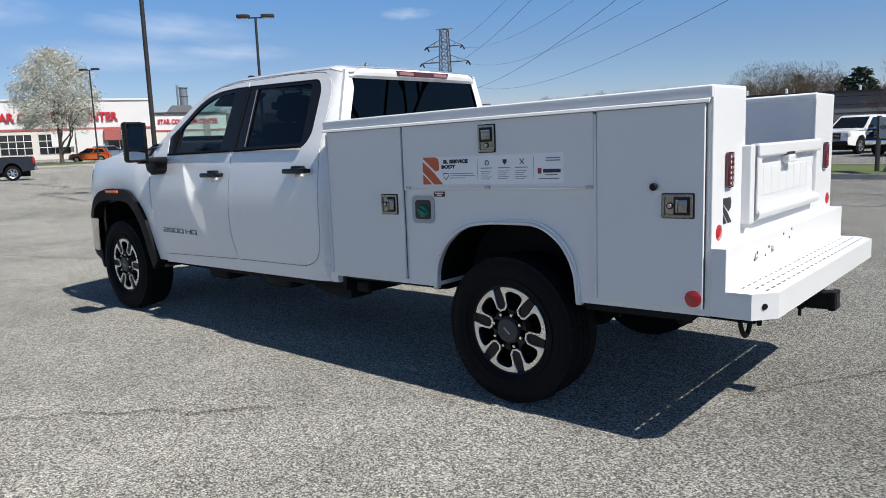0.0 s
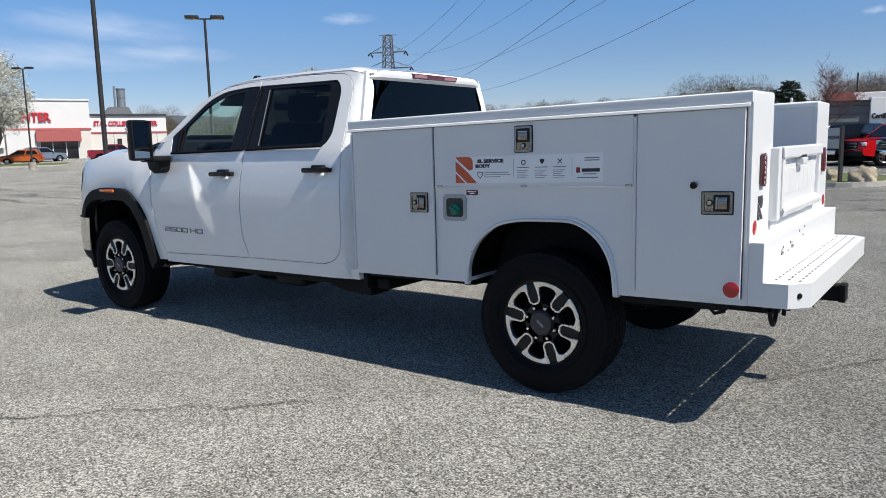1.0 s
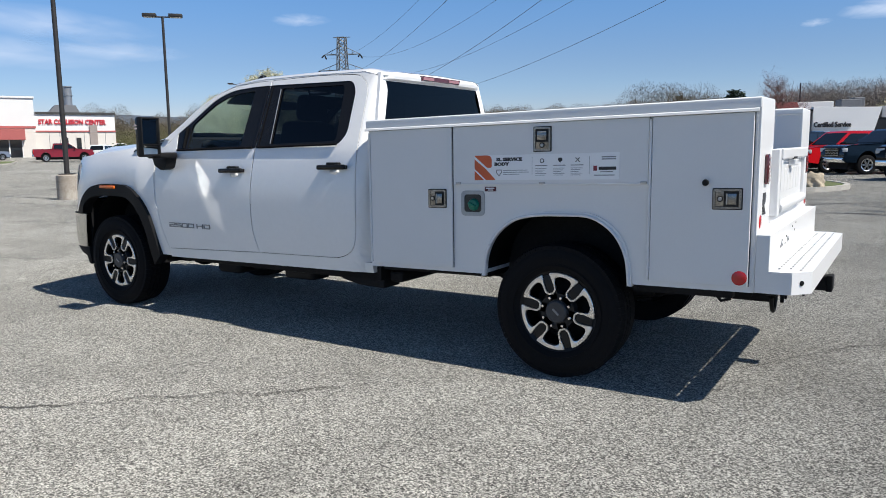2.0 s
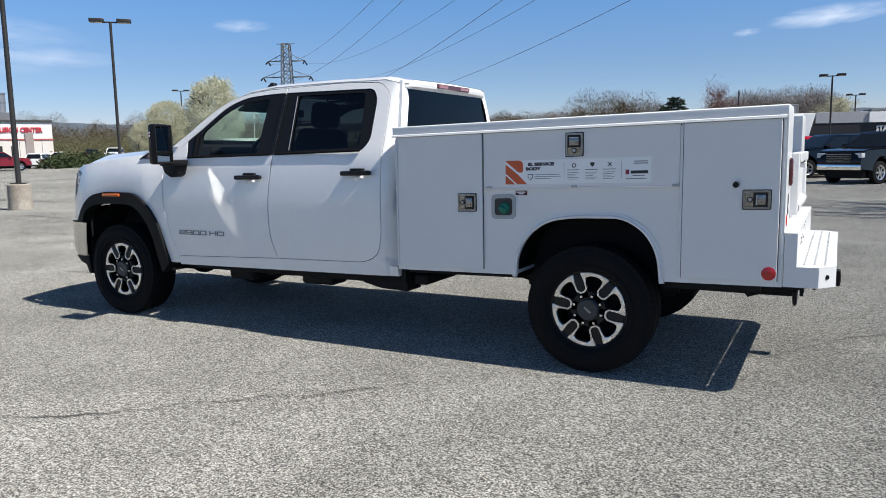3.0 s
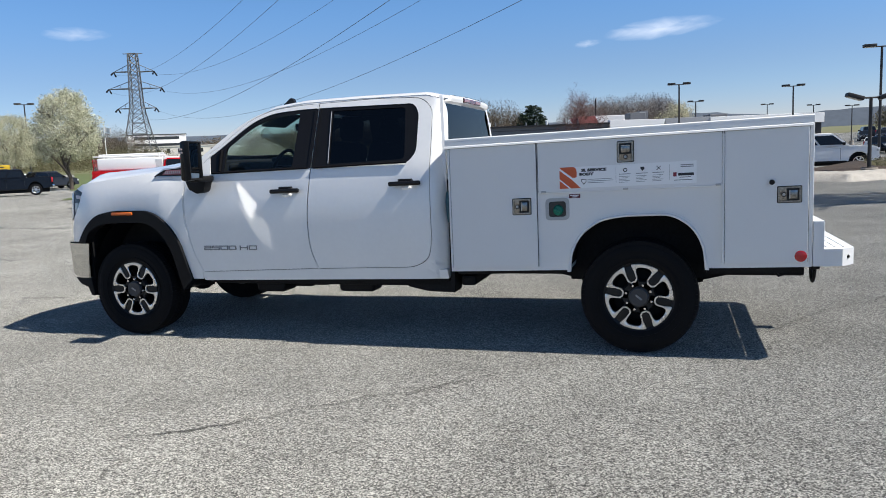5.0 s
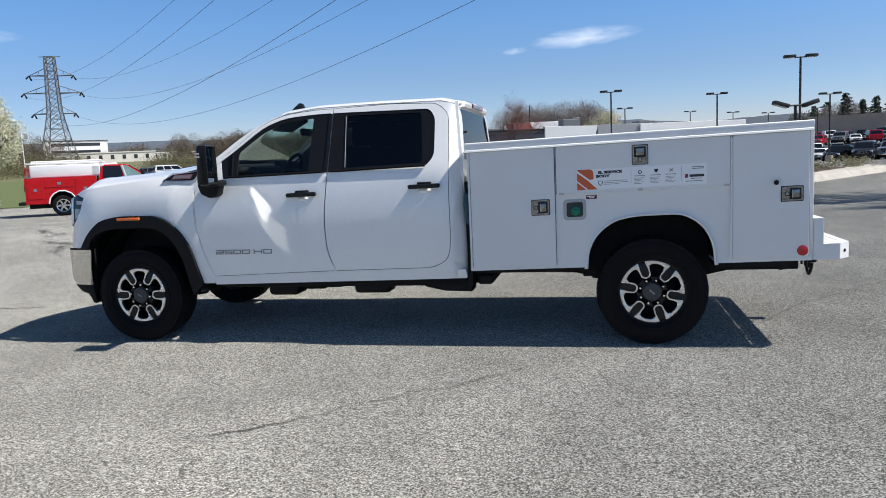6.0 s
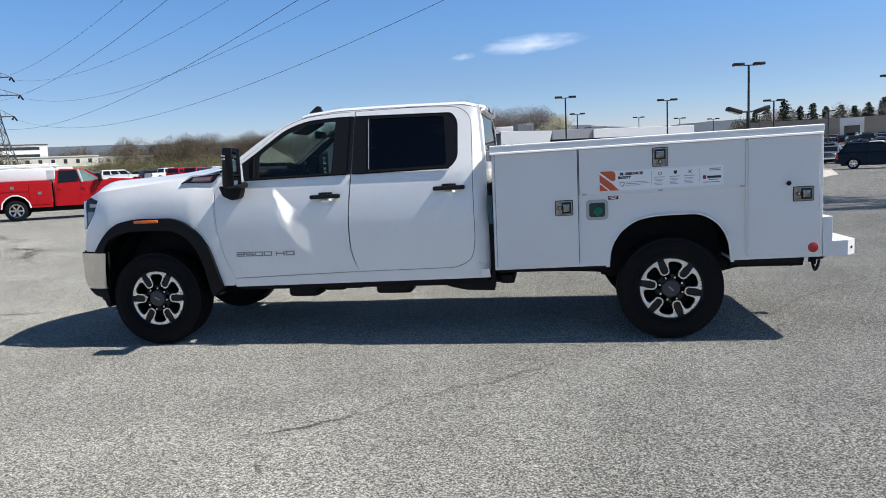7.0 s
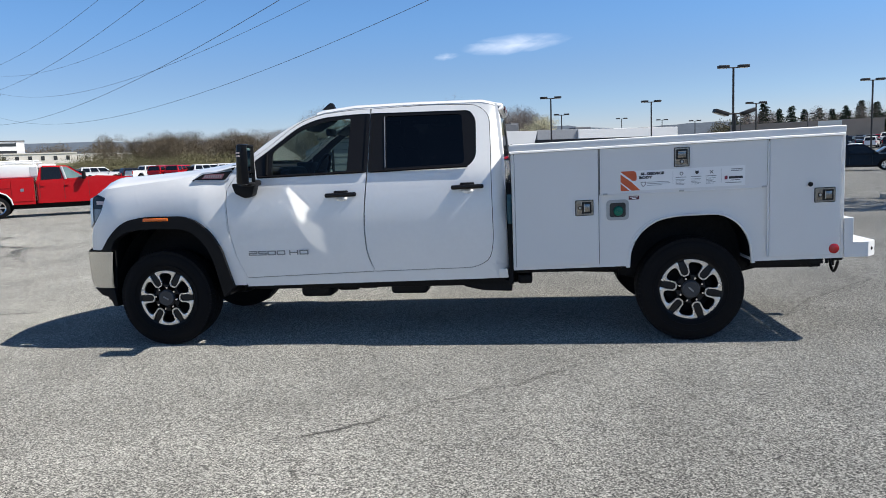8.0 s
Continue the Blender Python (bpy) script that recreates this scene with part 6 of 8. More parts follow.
SCRUB = mat("brown_spring_scrub", (0.115, 0.09, 0.058), 0.95, vary=0.3, scale=0.12, fine=1.5, second=(0.075, 0.085, 0.032))
brush("scrub", "brown and pale green scrub below the woods", [(*polar(rw.uniform(-33.5, -17), rw.uniform(132, 176), (-1, -6)), rw.uniform(2.2, 4.6), rw.uniform(1.6, 3.0)) for k in range(170)], 560, SCRUB, 31, 0.028)
brush("scrub", "brown scrub behind the parking rows", [(*polar(rw.uniform(-63, -38), rw.uniform(140, 205), (1, -5)), rw.uniform(2.6, 5.6), rw.uniform(2.0, 3.6)) for k in range(190)], 560, SCRUB, 32, 0.028)


def fir(x, y, h, seed):
    t = thing("fir_tree", "tall dark green fir tree", "tree", "fir trees", m=pose(x, y, rise(x, y)))
    rnd = random.Random(seed)
    part("trunk", tube([(0, 0, -0.2), (0, 0, h * 0.95)], [0.02 * h, 0.02], 6), BARK, t)
    V, F = [], []
    fat, lean = rnd.uniform(0.30, 0.44), rnd.uniform(0, math.tau)
    z = h * rnd.uniform(0.05, 0.14)
    while z < h * 0.97:
        # one limb with its drooping sprays of needles
        a = rnd.uniform(0, math.tau)
        r = min((1.03 - z / h) ** 0.75, 0.72) * h * fat * rnd.uniform(0.45, 1.15) * (1 + 0.18 * math.cos(a - lean))
        d, lift = Vector((math.cos(a), math.sin(a), 0)), rnd.uniform(-0.18, 0.22)
        for q in range(int(10 + 5 * r)):
            u = 0.15 + 0.85 * (q + rnd.random()) / (10 + 5 * r)
            p = Vector((0, 0, z)) + d * r * u + Vector((0, 0, r * (lift * u - 0.16 * u * u)))
            e = (d * 0.6 + Vector((rnd.gauss(0, 0.6), rnd.gauss(0, 0.6), rnd.uniform(-0.5, 0.25)))).normalized() * h * rnd.uniform(0.035, 0.075)
            w = e.cross(Vector((rnd.gauss(0, 1), rnd.gauss(0, 1), rnd.gauss(0, 1)))).normalized() * h * 0.011
            n = len(V)
            V += [p - w * 0.5, p + e * 0.5 - w, p + e, p + e * 0.5 + w]
            F.append((n, n + 1, n + 2, n + 3))
        z += h * rnd.uniform(0.0025, 0.0075)
    new("crown", mesh_of("crown", V, F, NEEDLES, False)).parent = t


for k, (az, d, h) in enumerate(((14.8, 226, 7.6), (15.6, 232, 8.6), (16.7, 228, 10.6), (17.7, 230, 8.6), (18.5, 226, 9.2), (19.3, 234, 8.2), (20.2, 228, 8.2), (21.0, 232, 7.8), (21.8, 226, 8.4), (22.7, 230, 9.6), (23.6, 228, 9.0), (24.5, 232, 10.0), (25.6, 229, 9.0))):
    fir(*polar(az, d, (-1.2, -5.9)), h, 40 + k)
for k, (az, d, h) in enumerate(((-11.9, 128, 7.4), (-11.3, 130, 8.8), (-10.8, 127, 8.6), (-10.2, 131, 6.6), (-14.8, 132, 8.3))):
    fir(*polar(az, d, (1.6, -4.2)), h, 60 + k)

PALELEAF = mat("pale_green_buds", (0.40, 0.385, 0.28), 0.95, vary=0.2, scale=0.4, fine=4, second=(0.26, 0.25, 0.14))
EVERGREEN = mat("green_brown_grove", (0.085, 0.085, 0.042), 0.95, vary=0.3, scale=0.1, fine=1.5, second=(0.13, 0.105, 0.07))
pt = thing("budding_tree", "pale yellow-green tree behind the showroom", "tree", m=pose(*polar(0.3, 112, (0.5, -5.2)), 0))
v, f, ends = branch_mesh(15, 7.0, 0.14, 3, 0.6, 0.2, (5, 5, 4), 0.5, 5, 0.02)
k = 7.0 / max(p.z for p in v)
new("trunk", mesh_of("trunk", [Vector((p.x * k * 1.2, p.y * k * 1.2, p.z * k)) for p in v], f, BARK)).parent = pt
pv, pf = petals(16, [Vector((p.x * k * 1.2, p.y * k * 1.2, p.z * k)) for p in ends], 8000, 0.06, 0.3)
new("crown", mesh_of("crown", pv, pf, PALELEAF, False)).parent = pt
pt.location.z = rise(pt.location.x, pt.location.y)
brush("grove", "green and brown grove round the firs", [(*polar(rw.uniform(13.6, 27), rw.uniform(228, 250), (-1.2, -5.9)), rw.uniform(5.5, 8.8), rw.uniform(2.0, 3.2)) for k in range(95)], 420, EVERGREEN, 33, 0.075)
brush("far_tree_line", "far brown tree line on the rise", [(*polar(rw.uniform(-64, -13), rw.uniform(330, 380), (0, -5)), rw.uniform(7.5, 12.5), rw.uniform(3, 6)) for k in range(230)], 300, BROWNTWIGS, 34, 0.13)

# hedge by the collision shop and shrubs
for k in range(6):
    u = k / 5
    x, y = polar(-57.2 + 3.4 * u, 92 + 8 * u)
    t = thing("hedge_shrub", "clipped dark green shrub beside the shop", "shrub", "hedge shrubs", m=pose(x, y, rise(x, y)))
    pv, pf = petals(80 + k, [Vector((random.uniform(-1.2, 1.2), random.uniform(-1, 1), random.uniform(0.2, 1.3))) for q in range(18)], 900, 0.11, 0.28)
    new("leaves", mesh_of("leaves", pv, pf, HEDGE, False)).parent = t


# ---- street furniture ----
POLE = mat("dark_bronze_pole", (0.045, 0.042, 0.04), 0.5, metal=0.3, vary=0.2, scale=3, fine=40)
LENS = mat("frosted_lamp_lens", (0.55, 0.55, 0.52), 0.4, vary=0.1)


def lot_lamp(x, y, top, turn, plinth=0.68, head=0.62, pole_r=0.075, tilt=0.0, label="tall dark twin-head parking lot lamp on a concrete plinth"):
    z0 = rise(x, y)
    t = thing("lot_lamp", label, "lamp post", "lot lamps", m=pose(x, y, z0, 0, 0, turn))
    h = top - z0
    part("plinth", lathe_z([(0.0, -0.1), (0.32, -0.1), (0.31, plinth - 0.03), (0.28, plinth), (0.0, plinth)], 28), PLINTH, t, "stained round concrete plinth", 40)
    part("base_plate", box(-0.2, 0.2, -0.2, 0.2, plinth, plinth + 0.03, 0.005), POLE, t)
    part("pole", tube([(0, 0, plinth), (0, 0, h - 0.05)], [pole_r, pole_r * 0.8], 10), POLE, t, "", 40)
    part("crossbar", tube([(-0.35, 0, h - 0.06), (0.35, 0, h - 0.06)], 0.035, 8), POLE, t)
    for s in (-1, 1):
        hd = part("lamp_head", moved(box(-head / 2, head / 2, -0.19, 0.19, -0.07, 0.09, 0.025), pose(s * (0.28 + head / 2), 0, h, 0, -s * tilt, 0)), POLE, t, "", 40)
        part("lamp_lens", moved(box(-head / 2 + 0.05, head / 2 - 0.05, -0.15, 0.15, -0.085, -0.068, 0.01), pose(s * (0.28 + head / 2), 0, h, 0, -s * tilt, 0)), LENS, hd)
    return t


def lathe_z(profile, n=24):
    bm = lathe(profile, n, False)
    for q in bm.verts:
        q.co.y, q.co.z = q.co.z, q.co.y
    bmesh.ops.reverse_faces(bm, faces=bm.faces)
    return bm


lot_lamp(-19.5, 8.5, 8.2, 50, 0.74)
lot_lamp(-28.8, 19.3, 7.75, 45, 0.74)
lot_lamp(*polar(-65.6, 74), 8.75, 30)
lot_lamp(*polar(-46.7, 86, (0.5, -5.2)), 8.6, 45)
lot_lamp(0.6, 56.2, 6.45, 5, 0.5, 0.58)
lot_lamp(9.5, 61.5, 6.15, 5, 0.5, 0.58)
lot_lamp(2.4, 78, 6.3, 5, 0.5, 0.55)
lot_lamp(10.8, 40.0, 6.45, 5, 0.5, 0.62)
lot_lamp(7.5, 27.2, 3.15, 8, 0.4, 0.62, tilt=18, label="short dark twin-head lamp with upturned heads")
lot_lamp(18.3, 61.3, 5.6, 5, 0.5, 0.58)
lot_lamp(24.6, 54.0, 6.5, 5, 0.5, 0.58)
for az, top in ((6.9, 7.3), (9.8, 6.8), (12.1, 6.4), (15.2, 6.7), (19.5, 6.5), (24.5, 7.0)):
    lot_lamp(*polar(az, 120, (-1.2, -5.9)), top, 5, 0.5, 0.6)

# lattice pylon and its wires
STEELGREY = mat("galvanised_lattice", (0.16, 0.165, 0.17), 0.6, metal=0.4, vary=0.2)
PX, PY, ARM_AZ = -139.7, 164.5, 66.3
pz = rise(PX, PY)
pylon = thing("lattice_pylon", "tall grey steel lattice power pylon with three arms", "pylon", m=pose(PX, PY, 0, 0, 0, 90 - ARM_AZ))


def py_w(z):
    return np.interp(z, [pz, 12, 18.5, 33], [4.4, 2.6, 1.5, 1.05]).item()


levels = [pz - 0.3, 8.0, 11.5, 14.5, 17, 19.2, 21.3, 23.4, 25.4, 27.4, 29.4, 31.2, 33.0]
for sx in (-1, 1):
    for sy in (-1, 1):
        part("leg", tube([(sx * py_w(z), sy * py_w(z), z) for z in levels], 0.16, 4), STEELGREY, pylon)
for a, b in zip(levels, levels[1:]):
    wa, wb = py_w(a), py_w(b)
    for s in (-1, 1):
        part("brace", join(tube([(-wa, s * wa, a), (wb, s * wb, b)], 0.08, 4), tube([(wa, s * wa, a), (-wb, s * wb, b)], 0.08, 4), tube([(s * wa, -wa, a), (s * wb, wb, b)], 0.08, 4), tube([(s * wa, wa, a), (s * wb, -wb, b)], 0.08, 4), tube([(-wb, s * wb, b), (wb, s * wb, b)], 0.07, 4)), STEELGREY, pylon)
ARMS = ((28.2, 5.3), (23.7, 6.9), (18.4, 5.0))
for z, half in ARMS:
    for s in (-1, 1):
        w = py_w(z)
        part("arm", join(tube([(s * w, -w, z), (s * half, 0, z)], 0.10, 4), tube([(s * w, w, z), (s * half, 0, z)], 0.10, 4), tube([(s * w, 0, z + 2.0), (s * half, 0, z)], 0.09, 4), tube([(s * (w + half) / 2, 0, z), (s * (w + half) / 2 * 0.9, 0, z + 1.0)], 0.07, 4)), STEELGREY, pylon)
        for t_ in (-1, 1):
            part("insulator", tube([(s * half, 0, z), (s * (half + 0.1), t_ * 1.9, z - 0.9)], [0.16, 0.24], 6), BLACK, pylon)
part("peak", join(tube([(-2.6, 0, 33.0), (2.6, 0, 33.0)], 0.1, 4), tube([(-1, 0, 33.0), (-1, 0, 31)], 0.1, 4)), STEELGREY, pylon)
WIRE = mat("grey_power_wire", (0.09, 0.095, 0.10), 0.6, vary=0.1)
wd = radians(133.1)
for z, half in ARMS:
    for s in (-1, 1):
        x0, y0 = PX + s * half * math.sin(radians(ARM_AZ)), PY + s * half * math.cos(radians(ARM_AZ))
        pts = []
        for k in range(0, 121):
            d = k * 4.0
            q = d % 215.0
            pts.append((x0 + d * math.sin(wd), y0 + d * math.cos(wd), z - 0.6 - 0.1439 * q + 0.000669 * q * q))
        w = part("power_wire", tube(pts, 0.021, 5), WIRE, None, "", 60)
        tagged(w, "thin grey overhead power line", "power line", "power lines")

# ---- buildings ----
CREAM = mat("cream_render", (0.72, 0.68, 0.62), 0.85, vary=0.08, scale=0.6, fine=20)
OFFWHITE = mat("white_cladding", (0.78, 0.77, 0.75), 0.6, vary=0.05, scale=0.5, fine=12)
GREYCLAD = mat("grey_cladding", (0.17, 0.175, 0.185), 0.6, vary=0.1, scale=0.4, fine=10)
DARKCLAD = mat("black_fascia", (0.02, 0.02, 0.022), 0.45, vary=0.15)
REDSIGN = mat("red_sign_letters", (0.55, 0.03, 0.045), 0.4, vary=0.08)
REDTRIM = mat("faded_red_trim", (0.42, 0.12, 0.11), 0.7, vary=0.12)
ROOFING = mat("dark_roofing", (0.06, 0.06, 0.06), 0.9, vary=0.2)
SHOPGLASS = mat("dark_shop_glass", (0.02, 0.024, 0.028), 0.06, vary=0.2, coat=0.5)
WHITESIGN = mat("white_sign_letters", (0.85, 0.85, 0.85), 0.4, vary=0.02)
BRICKTONE = mat("grey_brown_masonry", (0.33, 0.285, 0.26), 0.9, vary=0.15, scale=0.3, fine=6)


FASCIA = mat("bright_white_fascia", (0.88, 0.88, 0.87), 0.5, vary=0.03, scale=0.5, fine=12)


def flat_text(txt, size, x, y, z, material, parent, name="sign_letters", wide=1.0, depth=0.06):
    return part(name, letters(txt, size, depth, pose(x, y, z, 90) @ Matrix.Diagonal((wide, 1, 1, 1)), size * 0.028), material, parent)


# collision shop: tall main block, lower wing, red entrance; local x runs along the front
BASE = 0.55
shop = thing("collision_shop", "white body shop with red lettering and a red entrance", "building", m=pose(-90.3, 46.6, BASE, 0, 0, 66))
part("main_block", join(box(-34, 0, 0, 20, -0.6, 7.55)), OFFWHITE, shop)
part("lower_wall", box(-34, -0.02, -0.08, 0.0, -0.6, 3.75), CREAM, shop)
part("trim_band", box(-34, 0.1, -0.16, -0.081, 3.76, 4.02), REDTRIM, shop, "faded red band")
part("parapet", box(-34.1, 0.12, -0.14, 0.2, 7.4, 7.62, 0.02), OFFWHITE, shop)
for x in (-31, -27.2, -17.8, -13.6):
    wn_ = part("window", box(x, x + 3.4, -0.14, -0.081, 0.9, 3.3), SHOPGLASS, shop)
    for k in range(1, 4):
        part("mullion", box(x + 0.85 * k - 0.04, x + 0.85 * k + 0.04, -0.19, -0.141, 0.9, 3.3), OFFWHITE, wn_)
    for z in (1.7, 2.5):
        part("transom", box(x, x + 3.4, -0.185, -0.142, z - 0.04, z + 0.04), OFFWHITE, wn_)
for x in (-23.4, -9.4):
    part("pilaster", box(x, x + 3.2, -0.5, -0.081, -0.6, 3.74), OFFWHITE, shop)
part("shop_door", box(-22.4, -21.2, -0.54, -0.501, 0, 2.2), GREYCLAD, shop, "grey steel door")
part("wall_notice", box(-12.2, -9.6, -0.56, -0.501, 1.7, 3.3), OFFWHITE, shop)
part("entrance_canopy", box(-6.2, -1.2, -0.9, -0.161, 2.35, 3.7, 0.03), REDTRIM, shop, "red entrance surround")
part("entrance_glass", box(-5.9, -1.5, -0.2, -0.082, 0, 2.34), SHOPGLASS, shop)
for x in (-5.9, -4.5, -3.0, -1.6):
    part("entrance_frame", box(x, x + 0.12, -0.26, -0.201, 0, 2.34), OFFWHITE, shop)
part("small_window", box(-8.9, -7.4, -0.14, -0.081, 1.4, 2.3), SHOPGLASS, shop)
flat_text("STAR COLLISION CENTER", 1.45, -11.7, -0.14, 5.35, REDSIGN, shop, wide=0.86)
part("wing_block", box(0.002, 9.3, 0.6, 20, -0.6, 5.7), OFFWHITE, shop)
part("wing_wall", box(0.01, 9.3, 0.52, 0.599, -0.6, 3.3), CREAM, shop)
part("wing_band", box(0.01, 9.35, 0.44, 0.598, 3.31, 3.5), REDTRIM, shop)
part("wing_coping", box(0.13, 9.4, 0.4, 20.1, 5.55, 5.8, 0.02), ROOFING, shop)
flat_text("STAR COLLISION CENTER", 0.85, 4.3, 0.54, 4.55, REDSIGN, shop, wide=0.78)
for x in (3.1, 4.6):
    part("wing_window", box(x, x + 0.55, 0.46, 0.518, 0.9, 2.6), SHOPGLASS, shop)
part("wing_door_frame", box(6.2, 7.1, 0.40, 0.518, 0, 4.2), BRICKTONE, shop)
for x in (1.5, 2.7, 5.5, 8.0):
    part("wall_joint", box(x, x + 0.05, 0.505, 0.519, -0.3, 3.3), GREYCLAD, shop)
FLUE = mat("galvanised_flue", (0.26, 0.28, 0.31), 0.5, metal=0.4, vary=0.15)
part("chimney", join(tube([(4.6, 6, 5.6), (4.6, 6, 9.4)], 0.55, 16), tube([(4.6, 6, 8.2), (4.6, 6, 8.3)], 0.62, 16), tube([(4.6, 6, 9.3), (4.6, 6, 9.45)], 0.62, 16)), FLUE, shop, "", 40)
part("chimney", tube([(3.8, 6, 5.6), (3.8, 6, 9.75)], 0.14, 10), FLUE, shop, "", 40)
part("roof_unit", slab([(1.9, 5.7), (2.9, 6.9), (5.3, 6.9), (5.9, 5.7)], 4.5, 7.0), GREYCLAD, shop)

# showroom: four bays under one roofline
show = thing("car_showroom", "low showroom with grey, white and black fascia bays", "building", m=pose(0, 62, 0, 0, 0, 20))
part("main_hall", box(-20, 13.1, 0.6, 24, -0.3, 3.5), GREYCLAD, show)
part("west_wall", box(-20, -5.45, 0.0, 0.599, 0.0, 3.78), GREYCLAD, show, "grey metal clad wall")
for k in range(6):
    part("cladding_joint", box(-20, -5.5, -0.025, -0.001, 0.5 + 0.6 * k, 0.53 + 0.6 * k), DARKCLAD, show)
part("west_roof_edge", box(-20.2, -5.46, -0.3, 1.2, 3.785, 3.92), DARKCLAD, show)
part("service_fascia", slab([(-5.44, 2.15), (-5.44, 4.1), (-0.62, 4.0), (-1.1, 2.15)], -0.25, 0.5, 0.02), FASCIA, show, "white fascia with black lettering")
flat_text("Certified Service", 0.54, -4.05, -0.3, 2.72, INK, show, wide=0.72)
part("service_bay_glass", box(-5.4, -1.0, 0.2, 0.45, 0.0, 2.14), SHOPGLASS, show)
for x in (-4.6, -3.2, -1.9):
    part("bay_post", box(x - 0.08, x + 0.08, 0.1, 0.199, 0, 2.14), DARKCLAD, show)
part("grey_fascia", box(-0.6, 3.29, -0.2, 0.5, 3.2, 4.06, 0.02), mat("light_grey_fascia", (0.36, 0.37, 0.39), 0.5), show)
part("black_fascia", box(-0.95, 13.2, -0.15, 0.5, 2.25, 3.195, 0.01), DARKCLAD, show, "black fascia with white lettering")
part("white_fascia", box(3.3, 13.35, -0.35, 0.5, 3.2, 4.02, 0.02), FASCIA, show)
part("showroom_glass", box(-0.9, 13.1, 0.3, 0.5, 0.0, 2.24), SHOPGLASS, show)
for k in range(8):
    part("glazing_bar", box(-0.8 + 1.7 * k, -0.7 + 1.7 * k, 0.2, 0.299, 0.0, 2.24), STEEL, show)
flat_text("STAR", 0.60, 4.45, -0.18, 2.70, WHITESIGN, show, wide=0.8)
for x in (-0.35, 0.75):
    bn = part("window_banner", box(x, x + 0.75, 0.12, 0.19, 1.5, 2.3), REDSIGN, show, "red window banner")
    part("banner_disc", moved(lathe([(0.1, -0.01), (0.2, -0.01), (0.2, 0.01), (0.1, 0.01)], 20), pose(x + 0.37, 0.10, 1.75)), WHITESIGN, bn)
part("roof_parapet_box", box(-6.6, -2.6, 5, 10, 3.5, 4.75, 0.05), OFFWHITE, show)
part("red_roof_edge", slab([(-7.2, 4.05), (-7.6, 4.65), (-5.9, 4.65), (-5.6, 4.05)], 3.0, 6.0), REDTRIM, show)
for x, y, w, h in ((-0.9, 9, 1.6, 1.2), (1.0, 12, 0.9, 1.5), (7.5, 10, 1.8, 0.8)):
    part("roof_unit", box(x, x + w, y, y + 1.8, 3.5, 3.9 + h, 0.05), GREYCLAD, show)
for x in (-19.2, -17.6, -15.1, -12.4, -11.6, -9.0, -7.8):
    part("roof_vent", tube([(x, 1.5, 3.5), (x, 1.5, 4.1 + 0.25 * abs(math.sin(x * 3)))], 0.07, 8), GREYCLAD, show)
for x in (-18.4, -15.6, -10.6, -8.6):
    part("roof_vent", moved(lathe([(0.0, 0.0), (0.09, 0.0), (0.09, 0.36), (0.12, 0.38), (0.12, 0.43), (0.0, 0.46)], 14, False), pose(x, 1.4, 3.9) @ pose(0, 0, 0, 90, 0, 0)), FASCIA, show, "white capped roof vent", 40)
part("roof_mast", tube([(-4.3, 9, 3.5), (-4.3, 9, 6.6)], 0.06, 6), DARKCLAD, show)

# white flat-roofed building east of the showroom wall and far blocks
def plain_block(name, x, y, turn, w, d, h, wall, label, rows=1, cols=8, roof=ROOFING, win=True, fill=0.76):
    z = rise(x, y)
    b = thing(name, label, "building", m=pose(x, y, z, 0, 0, turn))
    part("wall", box(-w / 2, w / 2, 0, d, -1, h), wall, b)
    part("roof", box(-w / 2 - 0.2, w / 2 + 0.2, -0.2, d + 0.2, h, h + 0.35), roof, b)
    if win:
        for r in range(rows):
            for c in range(cols):
                x0 = -w / 2 + w * (c + 0.12) / cols
                hh = h / rows
                wdw = part("window", box(x0, x0 + w / cols * fill, -0.06, 0.0, r * hh + hh * 0.35, r * hh + hh * 0.78), SHOPGLASS, b)
    return b


plain_block("office_block", -185.8, 229.6, 38, 21, 12, 7.7, OFFWHITE, "white three-storey block with dark window bands", 3, 1)
plain_block("warehouse", -169.3, 222, 36, 34, 14, 3.3, CREAM, "long low cream warehouse in front of an office block", 1, 9, CREAM, True, 0.3)
plain_block("warehouse", -160, 249, 33, 26, 14, 2.6, CREAM, "low cream warehouse in the far field", 1, 8, OFFWHITE, True, 0.3)
plain_block("warehouse", -118, 300, 25, 40, 20, 3.4, CREAM, "long low pale warehouse in the far field", 1, 10, OFFWHITE, False)
plain_block("shopping_mall", 66, 186, -18, 34, 26, 4.2, BRICKTONE, "grey-brown shopping mall with a white entrance", 1, 5, BRICKTONE, False)
plain_block("shopping_mall", 104, 172, -24, 40, 26, 3.8, BRICKTONE, "low grey-brown shop row behind the far lot", 1, 9)
mall = thing("mall_entrance", "white mall entrance bay", "building", m=pose(70, 181, rise(70, 181), 0, 0, -18))
part("bay_wall", box(-2.5, 2.5, -1, 0.5, -0.5, 4.4), OFFWHITE, mall)
part("bay_door", box(-1.6, 1.6, -1.1, -1.01, 0, 2.6), SHOPGLASS, mall)

# ---- ground details ----
TAR = mat("black_crack_sealer", (0.035, 0.035, 0.036), 0.7, vary=0.3, scale=4, fine=50)
CRACK = mat("dirt_filled_crack", (0.10, 0.096, 0.086), 0.95, vary=0.4, scale=6, fine=80)


